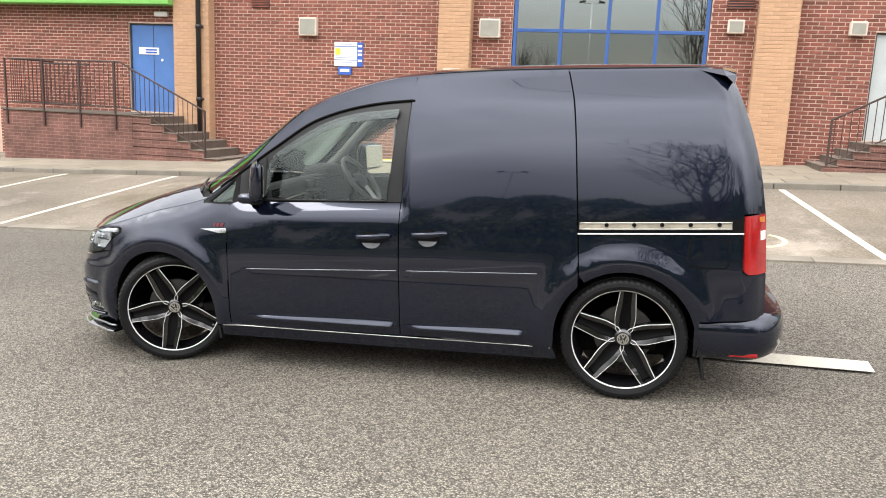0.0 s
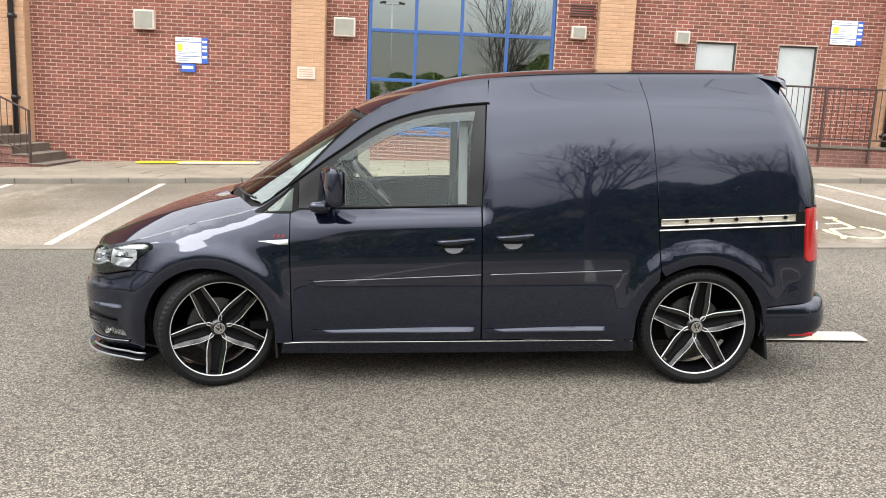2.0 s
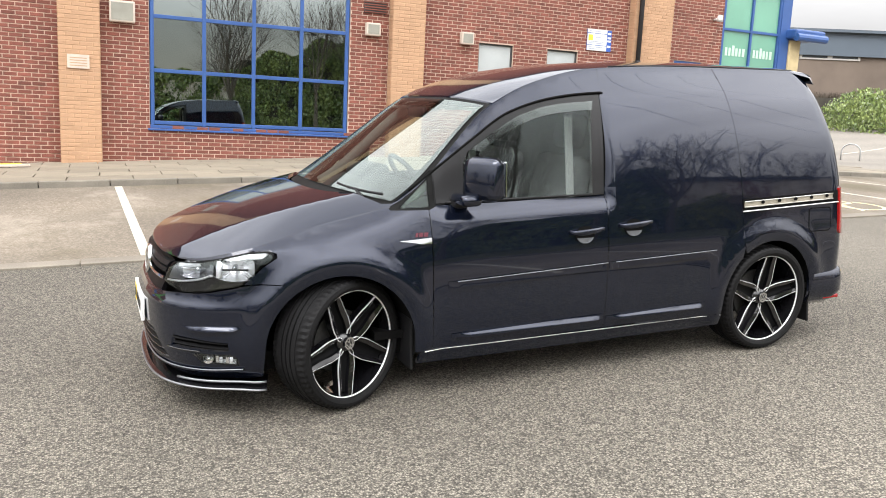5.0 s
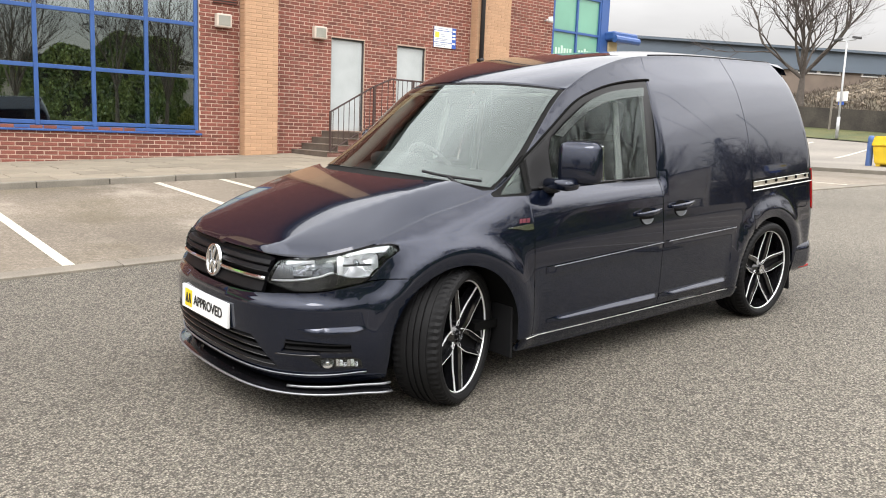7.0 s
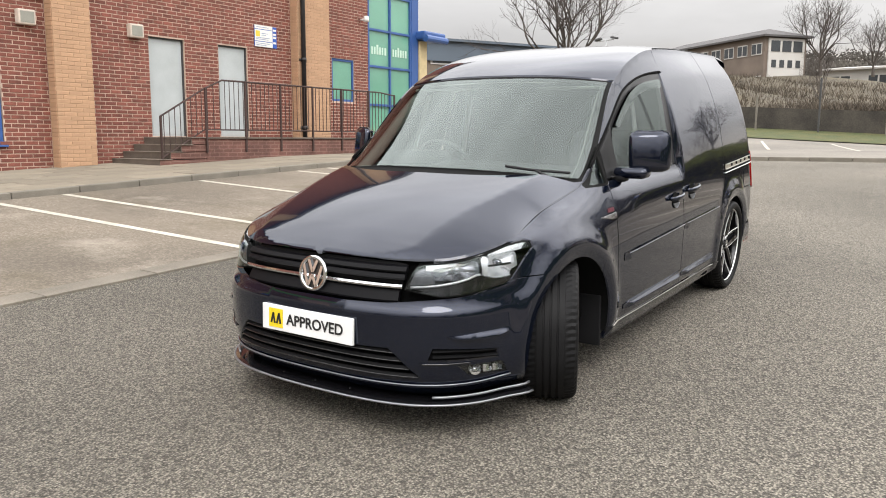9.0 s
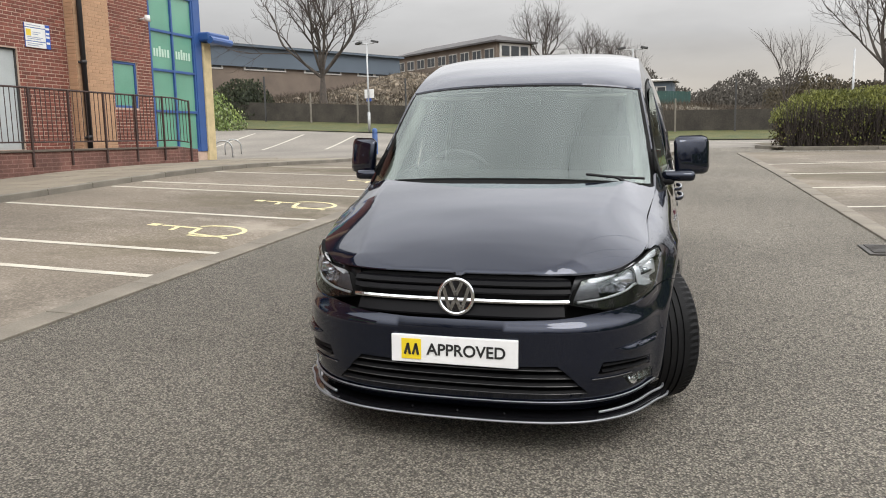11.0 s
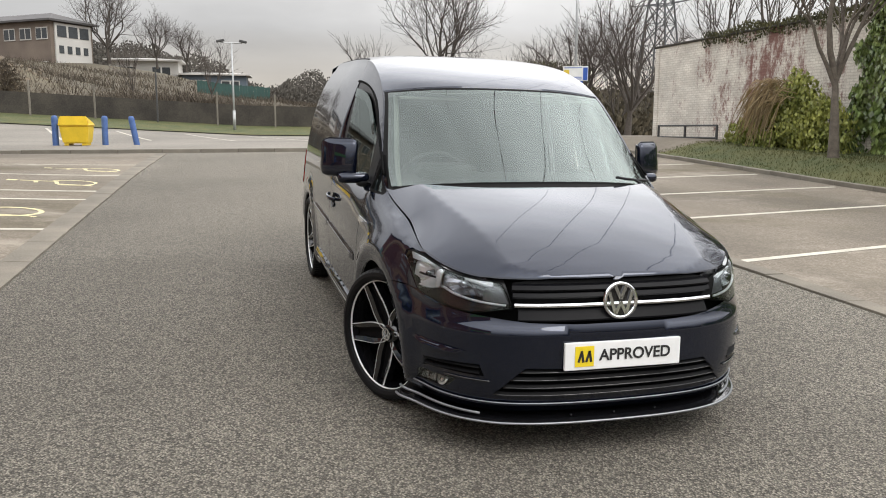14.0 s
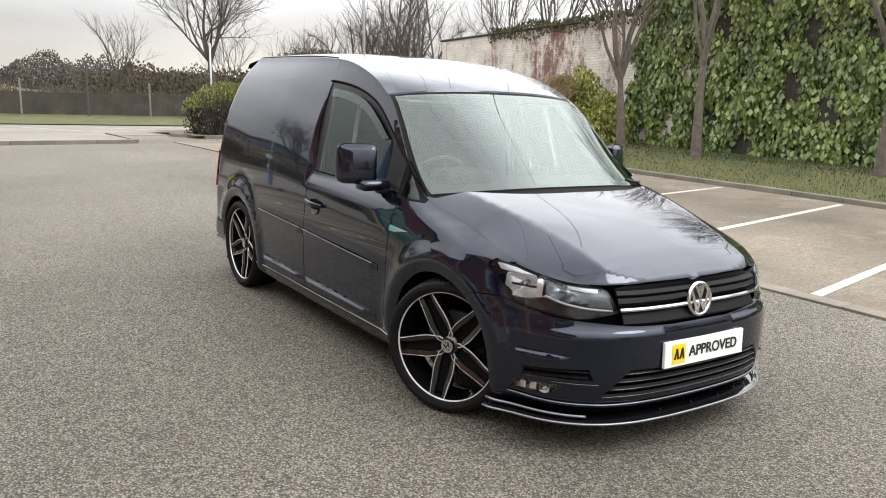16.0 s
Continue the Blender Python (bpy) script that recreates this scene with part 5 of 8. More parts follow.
M_LAMPMASK = material("dark_lamp_mask", (0.022, 0.021, 0.022), 0.2, vary=0.1, scale=40)
M_DISC = material("worn_steel", (0.09, 0.088, 0.085), 0.45, 0.6, vary=0.1, scale=30)
NOSE = nose_surf()


def both(half):
    """A whole outline across the nose from its half, given from the middle outwards and back."""
    return [(a, z) for a, z in half] + [(-a, z) for a, z in reversed(half)]


front_arch = [(x, z) for x, z in arc_pts(0.0, 0.315, 0.362, 128, 178, 10)]
half = [(a_y(0.2), 0.566), (a_y(0.40), 0.574), (0.55, 0.588), (0.645, 0.594), (0.70, 0.596), (0.79, 0.604), (0.87, 0.619), (0.955, 0.635), (1.0, 0.644), (1.06, 0.647), (1.139, 0.646), (1.185, 0.635), (1.222, 0.615)]
half += [(a_x(x), z) for x, z in front_arch] + [(a_x(-0.375), 0.21), (a_x(-0.42), 0.19), (a_y(0.6), 0.185), (a_y(0.3), 0.185)]
low_grille = both([(a_y(0.2), 0.388), (a_y(0.41), 0.392), (a_y(0.445), 0.362), (a_y(0.50), 0.306), (a_y(0.545), 0.262), (a_y(0.46), 0.25), (a_y(0.2), 0.246)])
fogs, vents = [], []
for sg in (-1, 1):
    fogs.append([(sg * 0.755, 0.270), (sg * 0.943, 0.262), (sg * 0.93, 0.305), (sg * 0.90, 0.318), (sg * 0.70, 0.322)][::sg])
    vents.append([(sg * 0.575, 0.338), (sg * 0.72, 0.338), (sg * 0.895, 0.334), (sg * 0.89, 0.376), (sg * 0.72, 0.392), (sg * 0.60, 0.398)][::sg])
bumper = panel("front_bumper", both(half), M_PAINT, NOSE, van, holes=[low_grille] + fogs + vents, step=0.035, lip=0.03, label="painted front bumper", flip=True)
back_half = [(a_y(0.3), 0.72), (a_x(-0.5), 0.72), (a_x(-0.36), 0.60), (a_x(-0.36), 0.2), (a_y(0.3), 0.19)]
panel("nose_liner", both(back_half), M_DARK, nose_surf(-0.085), van, step=0.08, lip=0, flip=True)
lg = panel("lower_grille", low_grille, M_MATT, nose_surf(-0.045), bumper, step=0.05, lip=0, label="black lower grille", flip=True)


def slat_bar(name, prof, a0, a1, mat, parent, lift=lambda a: 0.0, n=40, label=""):
    """A bar along the nose with a shaped section of (out, z) points."""
    bm = bmesh.new()
    rings = []
    for i in range(n + 1):
        a = a0 + (a1 - a0) * i / n
        rings.append([bm.verts.new(nose_surf(o)(a, z + lift(a))) for o, z in prof])
    k = len(prof)
    for u, w in zip(rings, rings[1:]):
        for i in range(k):
            bm.faces.new((u[i], u[(i + 1) % k], w[(i + 1) % k], w[i]))
    bm.faces.new(rings[0])
    bm.faces.new(rings[-1][::-1])
    return part(name, bm, mat, parent, label)


for z, w in ((0.372, 0.43), (0.338, 0.465), (0.304, 0.495), (0.270, 0.53)):
    slat_bar("grille_slat", ((-0.004, z + 0.002), (-0.014, z + 0.012), (-0.042, z + 0.014), (-0.042, z - 0.008), (-0.010, z - 0.006)), -a_y(w), a_y(w), M_MATT, bumper)
    part("slat_edge", pipe([nose_surf(-0.004)(-a_y(w) + 2 * a_y(w) * i / 40, z) for i in range(41)], 0.003, 6), M_GLOSS, bumper, "", True)
lip_line = [(-0.955 + 1.91 * i / 60, 0.231 + 0.014 * abs(i / 30 - 1) ** 6) for i in range(61)]
part("bumper_bead", pipe([nose_surf(0.006)(a, z) for a, z in lip_line], 0.0075, 8), M_PAINT, bumper, "rounded lower bead", True)
# the light caught by the bead, put in as a pale line
part("bead_highlight", pipe([nose_surf(0.009)(a, z + 0.005) for a, z in lip_line], 0.0032, 6), M_EDGEGLINT, bumper, "thin painted highlight along the bead", True)
for sg in (-1, 1):
    # crease over the corner of the bumper
    wedge = [(sg * 0.66, 0.446), (sg * 0.80, 0.456), (sg * 0.95, 0.458), (sg * 0.96, 0.446), (sg * 0.82, 0.430), (sg * 0.68, 0.436)][::-sg]
    panel("bumper_crease", wedge, M_PAINT, lambda a, z: nose_surf(0.003 + 0.016 * ease(0.46, 0.434, z) * ease(0.66, 0.74, abs(a)) * ease(0.965, 0.90, abs(a)))(a, z), bumper, step=0.012, lip=0.018, flip=True)
    panel("vent_back", vents[(sg + 1) // 2], M_MATT, nose_surf(-0.022), bumper, step=0.03, lip=0, flip=True)
    for z, a1 in ((0.382, 0.885), (0.357, 0.89)):
        slat_bar("vent_slat", ((0.001, z), (-0.012, z + 0.009), (-0.024, z + 0.009), (-0.024, z - 0.005), (-0.004, z - 0.005)), sg * 0.60, sg * a1, M_MATT, bumper, lambda a: -0.012 * max(abs(a) - 0.7, 0) / 0.19, 14)
    part("fog_ledge", pipe([nose_surf(0.004)(sg * (0.555 + 0.20 * i / 14), 0.330 + 0.002 * i / 14) for i in range(15)], 0.004, 6), M_GLOSS, bumper, "", True)
    fl = panel("fog_light", fogs[(sg + 1) // 2], M_GLOSS, nose_surf(-0.02), bumper, step=0.02, lip=0, label="fog lamp in a dark recess", flip=True)
    c = nose_surf(-0.017)(sg * 0.785, 0.295)
    n = ((nose_surf(0.01)(sg * 0.785, 0.295) - nose_surf(-0.01)(sg * 0.785, 0.295)).normalized() + Vector((0, 0, 0.5))).normalized()
    bm = bmesh.new()
    add_tube(bm, c, c + n * 0.004, 0.029, 0.027, 18)
    add_tube(bm, c + n * 0.004, c + n * 0.010, 0.017, 0.010, 18)
    part("fog_reflector", bm, M_FOG, fl, "round bright reflector", True)
    for k in range(6):
        u = 0.825 + 0.0165 * k
        pts = ((u, 0.277 - 0.001 * k), (u + 0.0145, 0.276 - 0.001 * k), (u + 0.0145, 0.307 - 0.0015 * k), (u, 0.308 - 0.0015 * k))
        panel("reflector_facet", [(sg * a, z) for a, z in pts][::sg], M_FOG, lambda a, z, k=k: nose_surf(-0.006 - (0.2 + 0.25 * (k % 3)) * (z - 0.27))(a, z), fl, step=0.02, lip=0.004, flip=True)
    panel("fog_lens", fogs[(sg + 1) // 2], M_LENS, nose_surf(-0.003), fl, step=0.03, lip=0, flip=True)

# upper grille
ug = both([(a_y(0.2), 0.732), (a_y(0.40), 0.73), (a_y(0.466), 0.722), (a_y(0.444), 0.60), (a_y(0.40), 0.575), (a_y(0.2), 0.568)])
grille = panel("grille", ug, M_MATT, nose_surf(-0.03), van, step=0.05, lip=0, label="black grille with chrome bar", flip=True)
for z, w in ((0.704, 0.474), (0.676, 0.47)):
    slat_bar("grille_slat", ((0.0, z - 0.002), (-0.006, z + 0.012), (-0.028, z + 0.016), (-0.028, z - 0.010), (-0.006, z - 0.009)), -a_y(w), a_y(w), M_GRILLE, grille)
slat_bar("grille_sill", ((-0.004, 0.582), (-0.010, 0.604), (-0.016, 0.622), (-0.03, 0.624), (-0.03, 0.574), (-0.010, 0.574)), -a_y(0.445), a_y(0.445), M_GRILLE, grille, lambda a: 0.012 * max(abs(a) - 0.3, 0))
slat_bar("chrome_bar", ((0.006, 0.641), (0.003, 0.649), (-0.02, 0.650), (-0.02, 0.633), (0.003, 0.634)), -a_y(0.462), a_y(0.462), M_CHROME, grille, label="chrome bar")


def disc(c, r0, r1, depth, n=36):
    """A ring facing forwards, between two radii."""
    bm = bmesh.new()
    for i in range(n):
        t0, t1 = 2 * math.pi * i / n, 2 * math.pi * (i + 1) / n
        q = []
        for x in (c[0], c[0] - depth):
            for t in (t0, t1):
                for r in (r0, r1):
                    q.append(bm.verts.new((x, c[1] + r * math.cos(t), c[2] + r * math.sin(t))))
        a0, a1, b0, b1, c0, c1, d0, d1 = q
        bm.faces.new((c0, c1, d1, d0))
        bm.faces.new((a1, b1, d1, c1))
        if r0 > 0:
            bm.faces.new((a0, c0, d0, b0))
    bmesh.ops.remove_doubles(bm, verts=bm.verts, dist=1e-5)
    return bm


EM = (-0.788, 0.0, 0.652)
tilt = pose(*EM, 0, 8, 0)
bm = disc((0, 0, 0), 0.001, 0.074, 0.012)
bmesh.ops.transform(bm, matrix=tilt, verts=bm.verts)
emblem = part("emblem", bm, M_GLOSS, grille, "round chrome emblem")
bm = disc((-0.006, 0, 0), 0.064, 0.077, 0.014)
bmesh.ops.transform(bm, matrix=tilt, verts=bm.verts)
part("emblem_ring", bm, M_CHROME, emblem, "", True)


def chevrons(scale=1.0):
    bm = bmesh.new()
    for y0, z0, y1, z1 in ((-0.024, 0.058, 0.0, 0.006), (0.024, 0.058, 0.0, 0.006), (-0.052, 0.036, -0.024, -0.056), (0.052, 0.036, 0.024, -0.056), (-0.024, -0.056, 0.0, -0.006), (0.024, -0.056, 0.0, -0.006)):
        d = Vector((0, y1 - y0, z1 - z0))
        s = Vector((0, -d.z, d.y)).normalized() * 0.007
        p, q = Vector((0, y0, z0)), Vector((0, y1, z1))
        fr = [bm.verts.new((v + Vector((-0.02, 0, 0))) * scale) for v in (p - s, p + s, q + s, q - s)]
        bk = [bm.verts.new(v * scale) for v in (p - s, p + s, q + s, q - s)]
        bm.faces.new(fr)
        for i in range(4):
            bm.faces.new((fr[i], fr[(i + 1) % 4], bk[(i + 1) % 4], bk[i]))
    return bm


bm = chevrons()
bmesh.ops.transform(bm, matrix=tilt, verts=bm.verts)
part("emblem_mark", bm, M_CHROME, emblem)

# number plate holder with dealer plate
PL = pose(-0.858, 0, 0.443, 0, 3, 0)
bm = box(-0.004, 0.012, -0.262, 0.262, -0.057, 0.057, 0.003, PL)
plate = part("front_plate", bm, M_PLATE, bumper, "white dealer plate reading APPROVED")
part("yellow_square", box(-0.0065, -0.0045, 0.135, 0.218, -0.042, 0.042, 0, PL), M_PLATEYELLOW, plate)
for y in (0.158, 0.192):
    bm = bmesh.new()
    for s0, s1 in ((0.016, 0.0), (-0.010, 0.006)):
        add_box(bm, -0.0085, -0.0068, -0.005, 0.005, -0.024, 0.024, 0, PL @ pose(0, y + s0 * 0.4 - 0.002, 0, math.degrees(math.atan2(s0, 0.05))))
    part("print_bar", bm, M_PRINT, plate)
fc = bpy.data.curves.new("lettering", "FONT")
fc.body, fc.size, fc.align_x, fc.align_y, fc.extrude, fc.offset = "APPROVED", 0.066, "CENTER", "CENTER", 0.0008, 0.0012
f_ob = new("lettering_source", fc)
lm = bpy.data.meshes.new_from_object(f_ob.evaluated_get(bpy.context.evaluated_depsgraph_get()))
bpy.data.objects.remove(f_ob)
lm.materials.clear()
lm.materials.append(M_PRINT)
wide = max(v.co.x for v in lm.vertices) - min(v.co.x for v in lm.vertices)
lm.transform(PL @ Matrix(((0, 0, -1, -0.0065), (-0.325 / wide, 0, 0, -0.052), (0, 1, 0, 0), (0, 0, 0, 1))))
lt = new("lettering", lm)
lt.parent = plate
tagged(lt, "black lettering APPROVED")

# splitter
def sweep(name, prof, a0, a1, mat, parent, n=60, label=""):
    bm = bmesh.new()
    rings = []
    for i in range(n + 1):
        a = a0 + (a1 - a0) * i / n
        ring = []
        for o, z in prof:
            p = nose_surf(o - 0.04)(a, 0.215)
            ring.append(bm.verts.new((p.x, p.y, z)))
        rings.append(ring)
    k = len(prof)
    for u, w in zip(rings, rings[1:]):
        for i in range(k):
            bm.faces.new((u[i], u[(i + 1) % k], w[(i + 1) % k], w[i]))
    bm.faces.new(rings[0])
    bm.faces.new(rings[-1][::-1])
    return part(name, bm, mat, parent, label)


AE = a_x(-0.36)
splitter = sweep("splitter", ((-0.10, 0.170), (0.06, 0.166), (0.078, 0.160), (0.078, 0.150), (0.055, 0.147), (-0.10, 0.152)), -AE, AE, M_GLOSS, van, label="gloss black front splitter")
part("splitter_edge", pipe([tuple(nose_surf(0.04)(-AE + 2 * AE * i / 60, 0.215) * Vector((1, 1, 0)) + Vector((0, 0, 0.157))) for i in range(61)], 0.0055, 6), M_EDGEGLINT, splitter, "", True)
for sg in (-1, 1):
    pts = []
    for i in range(17):
        a = sg * (a_y(0.58) + (AE - a_y(0.58)) * i / 16)
        p = nose_surf(0.018)(a, 0.215)
        pts.append((p.x, p.y, 0.183 + 0.006 * i / 16))
    part("splitter_wing", pipe(pts, 0.006, 6), M_EDGEGLINT, splitter, "", True)
for y in (-0.2, 0.0, 0.2):
    c = nose_surf(-0.02)(math.copysign(a_y(y), y) if y else 0.0, 0.2)
    part("splitter_bolt", tube((c.x - 0.03, c.y, 0.172), (c.x - 0.03, c.y, 0.178), 0.005, n=8), M_GLOSS, splitter)

# headlights
M_REFGREY = material("dim_reflector", (0.46, 0.47, 0.49), 0.2, 0.85, vary=0.1, scale=40)
M_ENDPANEL = material("dark_silver_lamp_panel", (0.15, 0.155, 0.165), 0.3, 0.5, vary=0.06, scale=30)
M_LAMPTRIM = material("pale_lamp_trim", (0.62, 0.63, 0.64), 0.3, 0.3, vary=0.05, scale=20)


def lamp_bowl(sg, a0, a1, z0, z1, deep, mat, parent, label, ribs):
    """A rectangular ribbed reflector let into the lamp."""
    ac, zc, ha, hz = (a0 + a1) / 2, (z0 + z1) / 2, (a1 - a0) / 2, (z1 - z0) / 2
    bm = bmesh.new()
    rings = []
    for k in range(8):
        t = k / 7
        f = 1 - 0.80 * t ** 1.3
        ring = []
        for an in np.linspace(0, 2 * math.pi, 49)[:-1]:
            c, q = math.cos(an), math.sin(an)
            rib = 0.0045 * math.cos(an * ribs) * (0 < k < 6)
            ring.append(bm.verts.new(nose_surf(-0.012 - deep * t ** 0.7 + rib)(sg * (ac + ha * f * math.copysign(abs(c) ** 0.28, c)), zc + hz * f * math.copysign(abs(q) ** 0.28, q))))
        rings.append(ring)
    for g_, h_ in zip(rings, rings[1:]):
        for k in range(48):
            bm.faces.new((g_[k], g_[(k + 1) % 48], h_[(k + 1) % 48], h_[k]))
    bm.faces.new(rings[-1])
    return part("reflector", bm, mat, parent, label)


for sg in (-1, 1):
    outl = smooth_line([(0.474, 0.628), (0.498, 0.68), (0.528, 0.722)], 3)
    outl += [(a, top_z(a) - 0.013) for a in spaced(0.58, 0.93, 0.05)] + [(0.98, 0.790), (1.03, 0.795), (1.075, 0.797), (1.10, 0.790), (1.112, 0.770)]
    outl += smooth_line([(1.045, 0.724), (0.982, 0.664), (0.955, 0.644), (0.87, 0.627), (0.79, 0.611), (0.70, 0.602), (0.645, 0.600), (0.57, 0.612)], 3)
    outl = [(sg * a, z) for a, z in outl][::sg]
    cx, cz = sum(p[0] for p in outl) / len(outl), sum(p[1] for p in outl) / len(outl)
    inn = [(cx + (a - cx) * 0.985, cz + (z - cz) * 0.955) for a, z in outl]
    hl = panel("headlight", outl, M_SEAL, nose_surf(-0.002), van, holes=[inn], step=0.02, lip=0.06, label="clear headlight with dark housing", flip=True)
    panel("housing", outl, M_LAMPGREY, nose_surf(-0.066), hl, step=0.05, lip=0, label="grey lamp bezel", flip=True)
    # pale trim under the upper edge
    trim = [(a, top_z(a) - 0.018) for a in spaced(0.57, 0.93, 0.04)] + [(0.98, 0.783), (1.04, 0.788), (1.085, 0.788), (1.055, 0.764), (1.012, 0.762), (0.985, 0.764), (0.84, 0.758), (0.70, 0.727), (0.575, 0.707)]
    panel("upper_trim", [(sg * a, z) for a, z in trim][::sg], M_LAMPTRIM, nose_surf(-0.010), hl, step=0.02, lip=0.02, label="pale upper trim", flip=True)
    end = [(0.492, 0.643), (0.612, 0.650), (0.605, 0.706), (0.56, 0.712), (0.528, 0.700)]
    panel("end_panel", [(sg * a, z) for a, z in end][::-sg], M_ENDPANEL, nose_surf(-0.014), hl, step=0.02, lip=0.02, label="dark silver inner end panel", flip=True)
    lamp_bowl(sg, 0.835, 1.02, 0.664, 0.762, 0.046, M_BRIGHT, hl, "ribbed chrome reflector", 12)
    lamp_bowl(sg, 0.60, 0.82, 0.664, 0.738, 0.046, M_REFGREY, hl, "dim inner reflector", 8)
    for ac, zc, r in ((0.925, 0.722, 0.013), (0.72, 0.703, 0.017)):
        part("bulb", tube(nose_surf(-0.045)(sg * ac, zc), nose_surf(-0.012)(sg * ac, zc), r, r * 0.8, 12), M_REFGREY, hl, "", True)
    part("reflector_shelf", pipe([nose_surf(-0.02)(sg * (0.85 + 0.14 * i / 8), 0.712) for i in range(9)], 0.005, 6), M_LAMPGREY, hl, "", True)
    # bright frame at the inner side of the main reflector
    frame_pts = [(sg * 0.838, 0.676), (sg * 0.858, 0.676), (sg * 0.864, 0.746), (sg * 0.845, 0.752)][::sg]
    panel("reflector_frame", frame_pts, M_BRIGHT, nose_surf(-0.006), hl, step=0.02, lip=0.02, flip=True)
    rim_line = smooth_line([(0.503, 0.636), (0.60, 0.642), (0.69, 0.652), (0.76, 0.666), (0.815, 0.682), (0.85, 0.672), (0.90, 0.662), (0.97, 0.660)], 4)
    low = [(0.965, 0.650), (0.955, 0.647), (0.87, 0.630), (0.79, 0.615), (0.70, 0.606), (0.645, 0.604), (0.575, 0.615)]
    panel("lamp_mask", [(sg * a, z) for a, z in rim_line + low][::sg], M_LAMPMASK, nose_surf(-0.012), hl, step=0.02, lip=0.02, label="dark grey lower mask", flip=True)
    part("light_strip", pipe([nose_surf(-0.006)(sg * a, z + 0.002) for a, z in rim_line if a < 0.82], 0.0055, 6), M_BRIGHT, hl, "bright daytime running strip", True)
    part("mask_rim", pipe([nose_surf(-0.009)(sg * a, z + 0.001) for a, z in rim_line if a > 0.81], 0.003, 6), M_REFGREY, hl, "", True)
    panel("headlight_lens", inn, M_LENS, nose_surf(0.001), hl, step=0.03, lip=0, flip=True)

# ---- wheels ----
def revolve(bm, prof, n=72, closed=False):
    rings = [[bm.verts.new((r * math.cos(2 * math.pi * i / n), y, r * math.sin(2 * math.pi * i / n))) for y, r in prof] for i in range(n)]
    k = len(prof)
    for i in range(n):
        u, w = rings[i], rings[(i + 1) % n]
        for j in range(k if closed else k - 1):
            bm.faces.new((u[j], w[j], w[(j + 1) % k], u[(j + 1) % k]))


